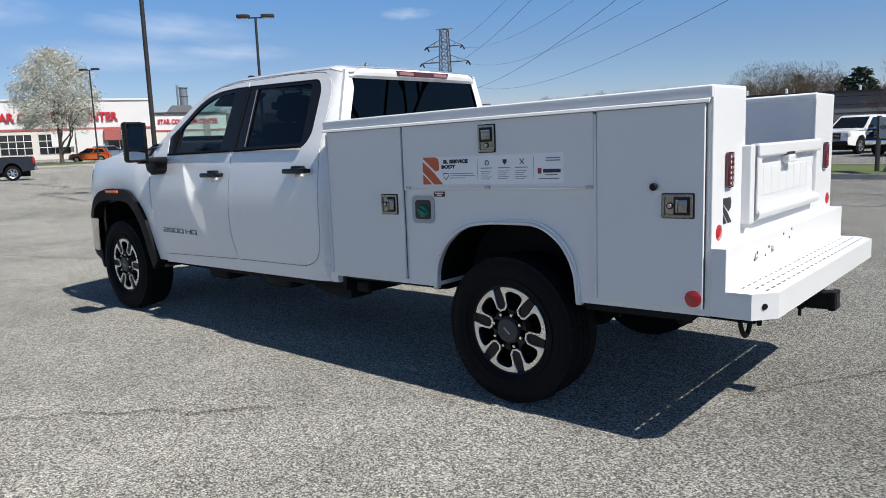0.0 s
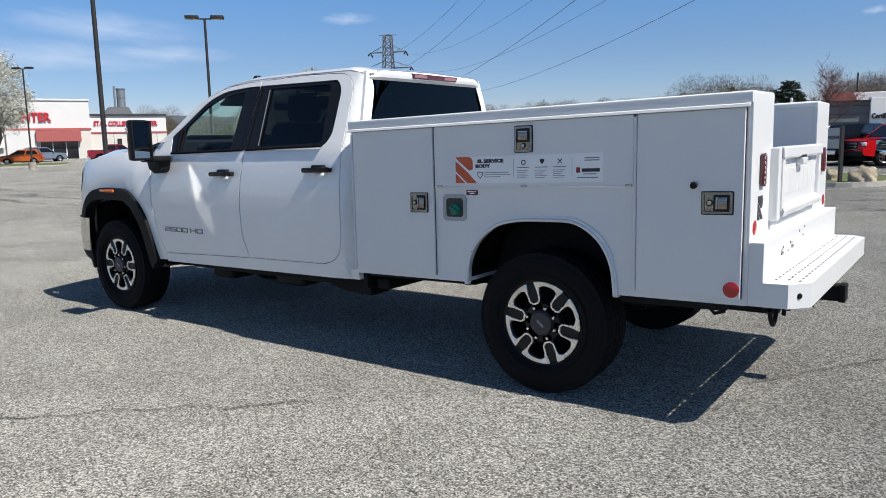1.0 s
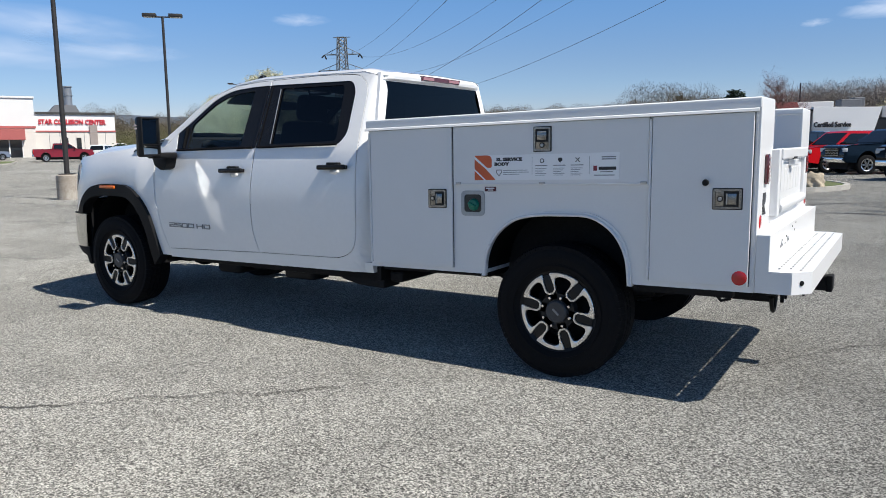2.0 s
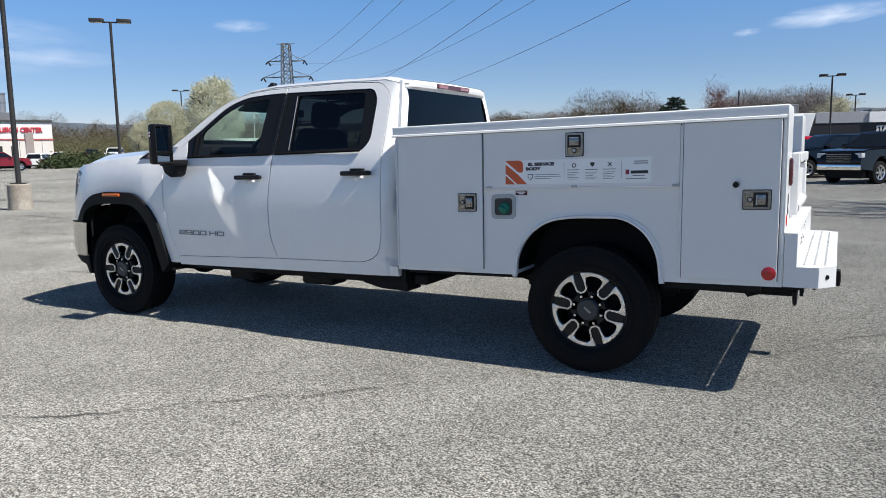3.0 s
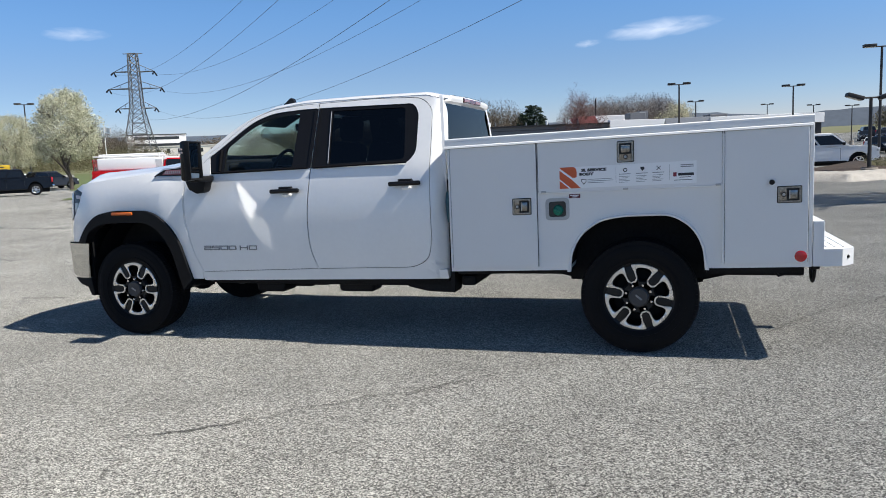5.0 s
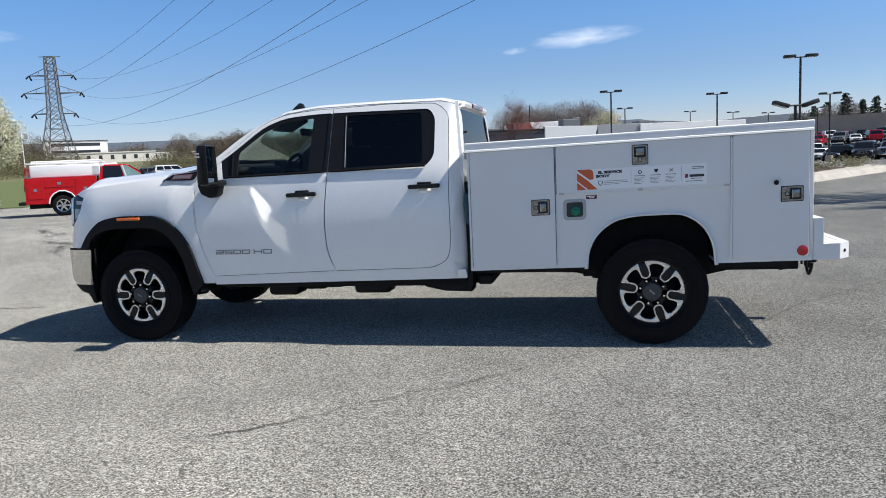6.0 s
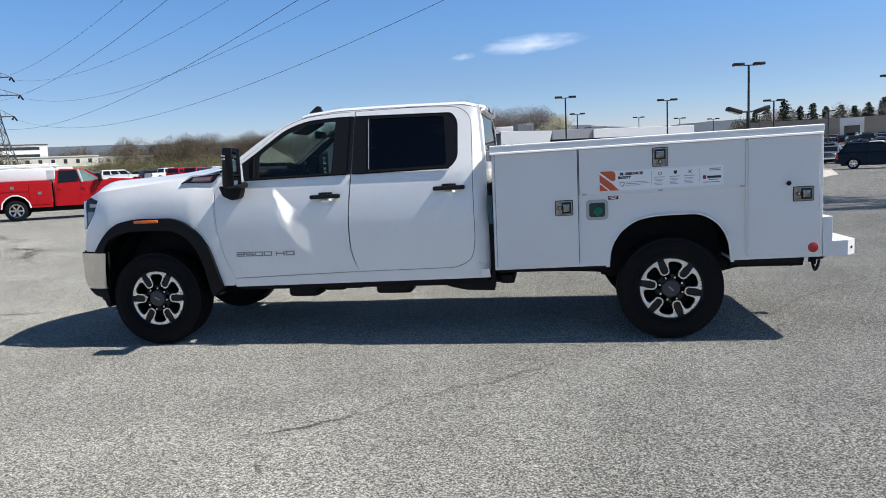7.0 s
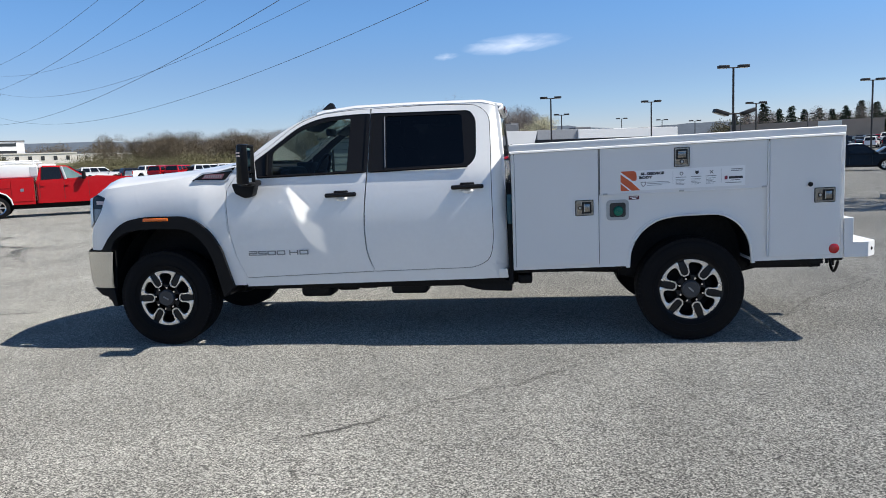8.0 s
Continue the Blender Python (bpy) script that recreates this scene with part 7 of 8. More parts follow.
def fringe_mat():
    """Dark grit along a crack that thins out in spots."""
    m = mat("crack_grit", (0.06, 0.058, 0.054), 0.95, vary=0.4, scale=20, fine=150)
    n, l = m.node_tree.nodes, m.node_tree.links
    tc, nz, fine, rng, add = n.new("ShaderNodeTexCoord"), n.new("ShaderNodeTexNoise"), n.new("ShaderNodeTexVoronoi"), n.new("ShaderNodeMapRange"), n.new("ShaderNodeMath")
    nz.inputs["Scale"].default_value, nz.inputs["Detail"].default_value, fine.inputs["Scale"].default_value = 7, 6, 110
    for q in (nz, fine):
        l.new(tc.outputs["Object"], q.inputs["Vector"])
    add.operation = "ADD"
    l.new(nz.outputs["Fac"], add.inputs[0])
    l.new(fine.outputs["Distance"], add.inputs[1])
    rng.inputs["From Min"].default_value, rng.inputs["From Max"].default_value, rng.inputs["To Max"].default_value = 0.92, 1.35, 0.5
    l.new(add.outputs[0], rng.inputs["Value"])
    l.new(rng.outputs[0], n["Principled BSDF"].inputs["Alpha"])
    return m


GRIT = fringe_mat()


def crack(pts, w, material, seed, name="ground_crack", jag=0.05, label="thin jagged crack in the asphalt"):
    """A thin jagged strip along a line on the ground."""
    rnd = random.Random(seed)
    line = []
    for a, b in zip(pts, pts[1:]):
        a, b = Vector((*a, 0)), Vector((*b, 0))
        n = max(2, int((b - a).length / 0.09))
        for i in range(n):
            line.append(a.lerp(b, i / n))
    bm = bmesh.new()
    side_bm = bmesh.new()
    last = last_side = None
    off = 0.0
    for i, p in enumerate(line[:-1]):
        d = (line[i + 1] - p).normalized()
        nrm = Vector((-d.y, d.x, 0))
        off = off * 0.8 + rnd.gauss(0, jag * 0.35)
        ww = w * rnd.uniform(0.3, 1.0) * max(0.3, 0.6 + 1.0 * noise.noise((i * 0.06, seed * 1.7, 4.0)))
        c = p + nrm * off
        pair = (bm.verts.new((c.x + nrm.x * ww, c.y + nrm.y * ww, rise(c.x, c.y) + 0.004)), bm.verts.new((c.x - nrm.x * ww, c.y - nrm.y * ww, rise(c.x, c.y) + 0.004)))
        if last and rnd.random() < 0.96 and noise.noise((i * 0.09, seed * 3.1, 0.0)) > -0.22:
            bm.faces.new((last[0], pair[0], pair[1], last[1]))
        last = pair
        sw = w * (2.3 + 1.6 * noise.noise((i * 0.15, seed, 2.0)))
        pair = (side_bm.verts.new((c.x + nrm.x * sw, c.y + nrm.y * sw, rise(c.x, c.y) + 0.002)), side_bm.verts.new((c.x - nrm.x * sw, c.y - nrm.y * sw, rise(c.x, c.y) + 0.002)))
        if last_side and noise.noise((i * 0.09, seed * 3.1, 0.0)) > -0.32:
            side_bm.faces.new((last_side[0], pair[0], pair[1], last_side[1]))
        last_side = pair
    for b in (bm, side_bm):
        for f in b.faces:
            f.normal_update()
            if f.normal.z < 0:
                f.normal_flip()
    ob = tagged(part(name, bm, material, None), label, "crack", kind="structure")
    part("crack_fringe", side_bm, GRIT, ob)

# ---- parked vehicles ----
CARGLASS = mat("dark_car_glass", (0.008, 0.010, 0.012), 0.03, vary=0.2)
CARGLASS.node_tree.nodes["Principled BSDF"].inputs["Specular IOR Level"].default_value = 0.6
HEADLAMP = mat("clear_headlamp", (0.55, 0.56, 0.58), 0.1, vary=0.2, coat=0.6)
PAINT = {}


def paint(name, color, metal=0.0):
    if name not in PAINT:
        m = PAINT[name] = mat(name + "_car_paint", color, 0.14, metal=metal, vary=0.04, coat=0.1)
        m.node_tree.nodes["Principled BSDF"].inputs["Specular IOR Level"].default_value = 0.3
    return PAINT[name]


def arch_pts(cx, r, z0, n=7):
    return [(cx + r * math.cos(math.pi * k / n), z0 + r * math.sin(math.pi * k / n)) for k in range(n + 1)]


def quad_panel(a, b, c, d, off):
    """A thin pane over four corners, pushed out by off."""
    a, b, c, d = (Vector(p) for p in (a, b, c, d))
    n = (b - a).cross(d - a).normalized() * off
    bm = bmesh.new()
    lo = [bm.verts.new(p - n * 0.5) for p in (a, b, c, d)]
    hi = [bm.verts.new(p + n) for p in (a, b, c, d)]
    bm.faces.new(hi)
    for i in range(4):
        bm.faces.new((lo[i], lo[(i + 1) % 4], hi[(i + 1) % 4], hi[i]))
    bmesh.ops.recalc_face_normals(bm, faces=bm.faces)
    return bm


def car_wheel(parent, x, y, r, rim_mat, out):
    w = part("wheel", moved(lathe([(r * 0.62, -0.10), (r * 0.9, -0.115), (r, -0.09), (r, 0.09), (r * 0.9, 0.11), (r * 0.62, 0.10)], 28), pose(x, y, r)), RUBBER, parent, "", 40)
    b = [lathe([(r * 0.54, -0.09), (r * 0.64, -0.11), (r * 0.64, -0.06), (r * 0.56, -0.04)], 28)]
    for k in range(6):
        b.append(moved(box(0.02, r * 0.58, -0.095, -0.07, -0.035, 0.035), pose(0, 0, 0, 0, 60 * k, 0)))
    b.append(lathe([(0.0, -0.10), (0.07, -0.10), (0.08, -0.06), (0.0, -0.06)], 16, False))
    bm = join(*b)
    if out > 0:
        bm = flipped(bm, 0)
    part("rim", moved(bm, pose(x, y, r)), rim_mat, w, "", 40)
    bm = lathe([(0.0, -0.03), (r * 0.6, -0.03), (r * 0.6, 0.03), (0.0, 0.03)], 24, False)
    part("wheel_back", moved(bm, pose(x, y, r)), CHASSIS, w)


# shape: length, width, sill, belt, roof heights, wheel radius and axles, cab base and roof stations (front is +x)
SHAPES = {
    "pickup": dict(L=5.9, W=2.02, sill=0.50, belt=1.32, roof=1.95, r=0.42, ax=(1.95, -1.75), cab=(1.35, 0.55, -0.95, -1.15), nose=1.28, bed=True),
    "suv": dict(L=5.2, W=2.04, sill=0.42, belt=1.24, roof=1.92, r=0.41, ax=(1.65, -1.45), cab=(1.25, 0.45, -2.35, -2.5), nose=1.2, bed=False),
    "crossover": dict(L=4.6, W=1.86, sill=0.30, belt=1.02, roof=1.66, r=0.35, ax=(1.42, -1.32), cab=(1.1, 0.25, -1.75, -2.15), nose=0.98, bed=False),
    "hatchback": dict(L=4.1, W=1.78, sill=0.28, belt=0.98, roof=1.55, r=0.33, ax=(1.28, -1.22), cab=(1.1, 0.2, -1.45, -1.9), nose=0.92, bed=False),
    "sedan": dict(L=4.8, W=1.84, sill=0.27, belt=0.95, roof=1.45, r=0.33, ax=(1.45, -1.40), cab=(1.0, 0.2, -1.1, -1.8), nose=0.88, bed=False),
}


def vehicle(kind, paint_mat, label, x, y, heading, rim=None, group="parked vehicles", trim=None, name=None):
    s = SHAPES[kind]
    L, W, h = s["L"], s["W"] / 2, s["nose"]
    t = thing(name or {"pickup": "pickup_truck", "suv": "sport_utility", "crossover": "crossover_car", "hatchback": "hatchback_car", "sedan": "sedan_car"}[kind], label, "pickup" if kind == "pickup" else "car", group, m=pose(x, y, rise(x, y), 0, 0, heading))
    f, b, sill, belt = L / 2, -L / 2, s["sill"], s["belt"]
    c0, c1, c2, c3 = s["cab"]
    r = s["r"]
    low = [(f - 0.06, sill + 0.06), (f, sill + 0.2), (f - 0.02, h - 0.22), (f - 0.12, h - 0.06), (f - 0.35, h), (c0, belt + 0.01), (c3, belt + 0.03)]
    low += [(b + 0.06, belt + 0.02), (b, belt - 0.12), (b + 0.02, sill + 0.16), (b + 0.10, sill + 0.06)]
    under = []
    for ax in sorted(s["ax"]):
        under += arch_pts(ax, r + 0.07, sill)[::-1]
    poly = low + under
    bm = slab(poly, -W, W)
    for v in bm.verts:
        k = abs(v.co.x) / f
        tuck = 0.14 * max(0, (k - 0.82) / 0.18) ** 2 + 0.05 * max(0, (v.co.z - belt + 0.25) / 0.25) + 0.03 * max(0, (0.55 - v.co.z) / 0.3)
        v.co.y *= 1 - tuck / W
    bmesh.ops.bevel(bm, geom=[e for e in bm.edges if abs(e.verts[0].co.y - e.verts[1].co.y) < 0.1 and min(e.verts[0].co.z, e.verts[1].co.z) > sill + 0.3], offset=0.045, segments=2, affect="EDGES", clamp_overlap=True)
    body = part("body", bm, paint_mat, t, "", 35)
    # greenhouse
    wb, wr = W * 0.955, W * 0.80
    zb, zr = belt - 0.01, s["roof"]
    roof = bmesh.new()
    base = [(c0, -wb, zb), (c0, wb, zb), (c3, wb, zb), (c3, -wb, zb)]
    top = [(c1, -wr, zr - 0.04), (c1, wr, zr - 0.04), (c2, wr, zr - 0.05), (c2, -wr, zr - 0.05)]
    bv, tv = [roof.verts.new(p) for p in base], [roof.verts.new(p) for p in top]
    crown = [roof.verts.new((p[0] * 0.9 + (c1 + c2) / 2 * 0.1, p[1] * 0.86, zr)) for p in top]
    for r0, r1 in ((bv, tv), (tv, crown)):
        for i in range(4):
            roof.faces.new((r0[i], r0[(i + 1) % 4], r1[(i + 1) % 4], r1[i]))
    roof.faces.new(crown)
    bmesh.ops.recalc_face_normals(roof, faces=roof.faces)
    part("cab_roof", roof, paint_mat, t, "", 50)
    lerp = lambda p, q, u: tuple(p[i] + (q[i] - p[i]) * u for i in range(3))
    for side in (-1, 1):
        B0, B3, T0, T3 = ((c0, side * wb, zb), (c3, side * wb, zb), (c1, side * wr, zr - 0.04), (c2, side * wr, zr - 0.05))
        cuts = {"pickup": ((0.05, 0.47), (0.52, 0.94)), "suv": ((0.04, 0.36), (0.39, 0.66), (0.69, 0.95))}.get(kind, ((0.05, 0.48), (0.52, 0.94)))
        for u0, u1 in cuts:
            q = [lerp(lerp(B0, B3, u0), lerp(T0, T3, u0), 0.1), lerp(lerp(B0, B3, u1), lerp(T0, T3, u1), 0.1), lerp(lerp(B0, B3, u1), lerp(T0, T3, u1), 0.86), lerp(lerp(B0, B3, u0), lerp(T0, T3, u0), 0.86)]
            part("side_window", quad_panel(*(q if side < 0 else q[::-1]), -0.012 if side < 0 else -0.012), CARGLASS, t)
        part("side_mirror", moved(box(-0.06, 0.06, -0.12, 0.12, -0.08, 0.08, 0.03), pose(c0 - 0.30, side * (W + 0.06), belt + 0.10)), GLOSSBLACK if trim is None else paint_mat, t, "", 40)
        for u in (0.49, 0.93):
            px = c0 + (c3 - c0) * u
            part("door_handle", box(px - 0.10, px + 0.06, side * (W - 0.005) - 0.025, side * (W - 0.005) + 0.025, belt - 0.17, belt - 0.13, 0.008), paint_mat, t)
        part("door_seam", join(*[box(c0 + (c3 - c0) * u - 0.006, c0 + (c3 - c0) * u + 0.006, side * W - 0.003, side * W + 0.003, sill + 0.1, belt - 0.12) for u in (0.12, 0.5, 0.97)]), SEAM, t)
        part("sill_trim", box(s["ax"][1] + r + 0.12, s["ax"][0] - r - 0.12, side * (W - 0.04) - 0.03, side * (W - 0.04) + 0.03, sill - 0.06, sill + 0.05, 0.01), BLACK, t)
        for ax in s["ax"]:
            car_wheel(t, ax, side * (W - 0.13), r, rim or MACHINED, side)
        part("headlight", moved(box(-0.10, 0.07, -0.17, 0.17, -0.09, 0.09, 0.03), pose(f - 0.09, side * (W - 0.26), h - 0.22, 0, 0, -side * 14)), HEADLAMP, t, "", 40)
        part("tail_light", moved(box(-0.05, 0.06, -0.09, 0.09, -0.19, 0.19, 0.02), pose(b + 0.075, side * (W - 0.15), belt - 0.22)), RED_LENS, t, "", 40)
    for (p0, p1, nm, sg) in (((base[0], base[1]), (top[0], top[1]), "windscreen", 1), ((base[2], base[3]), (top[2], top[3]), "rear_window", 1)):
        q = [lerp(lerp(p0[0], p0[1], 0.06), lerp(p1[0], p1[1], 0.06), 0.08), lerp(lerp(p0[0], p0[1], 0.94), lerp(p1[0], p1[1], 0.94), 0.08), lerp(lerp(p0[0], p0[1], 0.94), lerp(p1[0], p1[1], 0.94), 0.9), lerp(lerp(p0[0], p0[1], 0.06), lerp(p1[0], p1[1], 0.06), 0.9)]
        part(nm, quad_panel(*q, 0.012), CARGLASS, t)
    g = part("grille", box(f - 0.06, f + 0.012, -W * 0.5, W * 0.5, sill + 0.28, h - 0.12, 0.02), GLOSSBLACK, t)
    for k in range(5):
        part("grille_bar", box(f + 0.012, f + 0.022, -W * 0.48, W * 0.48, sill + 0.32 + 0.07 * k, sill + 0.332 + 0.07 * k), STEEL, g)
    part("front_bumper", box(f - 0.12, f + 0.05, -W * 0.86, W * 0.86, sill + 0.02, sill + 0.24, 0.04), CHROME if kind == "pickup" else BLACK, t, "", 40)
    part("rear_bumper", box(b - 0.06, b + 0.10, -W * 0.9, W * 0.9, sill + 0.06, sill + 0.26, 0.03), CHROME if kind == "pickup" else paint_mat, t, "", 40)
    for ax in s["ax"]:
        part("wheel_arch_liner", box(ax - r - 0.05, ax + r + 0.05, -W * 0.70, W * 0.70, sill + 0.02, sill + r + 0.05), CHASSIS, t)
    part("underbody", box(b + 0.3, f - 0.3, -W * 0.7, W * 0.7, 0.22, sill + 0.25), CHASSIS, t)
    if s["bed"]:
        part("bed_well", box(b + 0.12, c3 - 0.1, -W * 0.80, W * 0.80, belt + 0.012, belt + 0.036), CHASSIS, t)
    return t


SILVER, MAROON, ORANGE = paint("silver", (0.32, 0.33, 0.34), 0.6), paint("maroon", (0.20, 0.02, 0.03)), paint("orange", (0.42, 0.10, 0.02))
DGREY, JET, NAVY = paint("dark_grey", (0.035, 0.036, 0.04), 0.3), paint("black", (0.006, 0.006, 0.007)), paint("dark_blue", (0.004, 0.008, 0.014))
WHT, REDP = paint("white", (0.78, 0.78, 0.78)), paint("bright_red", (0.44, 0.008, 0.013))


def facing(x, y, turn, o=(1.0, -4.5)):
    """A heading turned from the line of sight: 0 drives away, 90 to the left, -90 to the right."""
    return math.degrees(math.atan2(y - o[1], x - o[0])) + turn


def parked(kind, p, az, d, turn, label, o=e0, rim=None):
    x, y = polar(az, d, o)
    return vehicle(kind, p, label, x, y, facing(x, y, turn, o), rim)


# west lots
parked("pickup", DGREY, -72.9, 50, 88, "dark grey pickup parked in the far lot")
parked("hatchback", ORANGE, -66.1, 91, 80, "bright orange hatchback on the far side of the grass")
parked("crossover", SILVER, -64.4, 97, -75, "silver crossover parked at the body shop", (1.9, -3.7))
parked("pickup", MAROON, -59.5, 90, -86, "maroon pickup parked in front of the body shop", (1.7, -4.2))
parked("crossover", WHT, -57.0, 96, -20, "white crossover seen from behind", (1.7, -4.2))
parked("crossover", MAROON, -56.7, 118, 15, "dark red crossover beside the hedge", (1.7, -4.2))
parked("sedan", WHT, -56.0, 115, 10, "white sedan beside the hedge", (1.7, -4.2))
parked("crossover", DGREY, -53.6, 121, 5, "dark crossover in the far row", (1.3, -4.5))
parked("suv", WHT, -52.1, 117, 170, "white sport utility in the far row", (1.3, -4.5))
parked("pickup", JET, -48.2, 63, 88, "black crew cab pickup parked broadside", (0.5, -5.2))
parked("crossover", DGREY, -45.6, 80, -60, "dark crossover under the blossom trees", (0.5, -5.2))
parked("sedan", WHT, -46.9, 84, -70, "white sedan under the blossom trees", (0.5, -5.2))
for k, (az, d, p, kd, tn) in enumerate(((-31.6, 108, WHT, "suv", -80), (-30.2, 112, JET, "sedan", -85), (-29.3, 108, DGREY, "crossover", -70), (-28.4, 106, WHT, "pickup", -60), (-27.3, 104, REDP, "suv", -35), (-26.2, 103, REDP, "suv", -30), (-25.2, 104, DGREY, "crossover", -30), (-24.1, 103, WHT, "suv", -75), (-22.4, 104, WHT, "suv", -80), (-21.0, 106, MAROON, "sedan", 20), (-33.6, 110, SILVER, "crossover", 80))):
    parked(kd, p, az, d, tn, {0: "white", 1: "black", 2: "dark grey", 3: "white", 4: "bright red", 5: "red", 6: "dark grey", 7: "white", 8: "white", 9: "dark red", 10: "silver"}[k] + " vehicle in the row below the field", (-1.2, -5.9))

# north rows, in front of the showroom
parked("suv", WHT, -11.3, 44, 150, "white sport utility nose out in the front row")
parked("pickup", JET, -7.7, 41, 150, "black pickup nose out in the front row")
parked("suv", REDP, -4.2, 40, 128, "bright red sport utility in the front row", (1.9, -3.7))
parked("pickup", NAVY, -0.9, 38.5, 125, "dark blue crew cab pickup in the front row", (1.7, -4.2))
vehicle("pickup", JET, "black crew cab pickup with bright wheels beside the island", 3.0, 29.15, 235, None)
parked("suv", JET, -1.4, 45, 125, "black sport utility in the second row", (1.3, -4.5))
parked("suv", WHT, 9.4, 44.5, -85, "long white sport utility parked broadside", (0.5, -5.2))
parked("sedan", WHT, 15.0, 90, 165, "white sedan nose out beyond the island", (-0.4, -5.7))
parked("crossover", JET, 16.2, 89, 160, "black crossover nose out beyond the island", (-0.4, -5.7))
parked("suv", DGREY, 17.7, 88, 175, "dark grey sport utility nose out beyond the island", (-0.4, -5.7))
parked("crossover", JET, 22.6, 53.5, -88, "black crossover parked broadside", (-1.2, -5.9))
parked("sedan", SILVER, 25.0, 66, -80, "silver sedan in the far row", (-1.2, -5.9))
parked("pickup", SILVER, 19.3, 91, 170, "silver pickup nose out", (-0.4, -5.7))
cols = ((WHT, "white"), (SILVER, "silver"), (JET, "black"), (REDP, "red"), (DGREY, "dark grey"), (NAVY, "dark blue"))
kinds = ("sedan", "crossover", "suv", "hatchback")
rc = random.Random(9)
masters = {}
for row, (d, a0, a1, st) in enumerate(((99, 14.0, 27.0, 1.7), (110, 13.5, 27.5, 1.5), (133, 12.8, 26.5, 1.15), (147, 12.8, 26.5, 1.05), (160, 12.8, 26.5, 1.0))):
    az = a0
    while az < a1:
        (p, cn), kd = cols[rc.choice((0, 0, 1, 1, 2, 3, 4, 5))], rc.choice(kinds)
        x, y = polar(az + rc.uniform(-0.25, 0.25), d + rc.uniform(-1, 1), (-1.0, -5.8))
        m = pose(x, y, rise(x, y), 0, 0, facing(x, y, rc.choice((0, 180, 180)) + rc.uniform(-12, 12)))
        if (cn, kd) not in masters:
            masters[(cn, kd)] = vehicle(kd, p, cn + " " + kd + " parked in a far row", x, y, 0, group="far parked cars")
            masters[(cn, kd)].matrix_world = m
        else:
            copy_thing(masters[(cn, kd)], m)
        az += st

# red service pickup with a white enclosed top
rx, ry = -21.7 + 1.6 * 0.83, 20.7 + 1.6 * 0.55
hd = math.degrees(math.atan2(0.55, 0.83))
red = thing("red_service_truck", "bright red service pickup with a white enclosed top", "truck", m=pose(rx, ry, 0, 0, 0, hd))
prof = [(3.15, 0.55), (3.2, 0.75), (3.15, 1.28), (3.0, 1.43), (1.75, 1.52), (1.55, 1.48), (-0.35, 1.40), (-0.42, 1.38), (-0.42, 0.52)] + arch_pts(2.25, 0.49, 0.52)[::-1]
bm = slab(prof, -0.99, 0.99)
bmesh.ops.bevel(bm, geom=[e for e in bm.edges if abs(e.verts[0].co.y - e.verts[1].co.y) < 0.1 and e.verts[0].co.z > 0.9], offset=0.06, segments=2, affect="EDGES", clamp_overlap=True)
part("cab_body", bm, REDP, red, "", 35)
cabt = bmesh.new()
bs = [(1.5, -0.92, 1.38), (1.5, 0.92, 1.38), (-0.40, 0.92, 1.38), (-0.40, -0.92, 1.38)]
tpz = [(0.72, -0.76, 1.95), (0.72, 0.76, 1.95), (-0.22, 0.76, 1.96), (-0.22, -0.76, 1.96)]
bv, tv = [cabt.verts.new(p) for p in bs], [cabt.verts.new(p) for p in tpz]
for i in range(4):
    cabt.faces.new((bv[i], bv[(i + 1) % 4], tv[(i + 1) % 4], tv[i]))
cabt.faces.new(tv)
bmesh.ops.bevel(cabt, geom=[e for e in cabt.edges if e.verts[0].co.z > 1.9 and e.verts[1].co.z > 1.9], offset=0.06, segments=3, affect="EDGES")
bmesh.ops.recalc_face_normals(cabt, faces=cabt.faces)
part("cab_roof", cabt, REDP, red, "", 50)
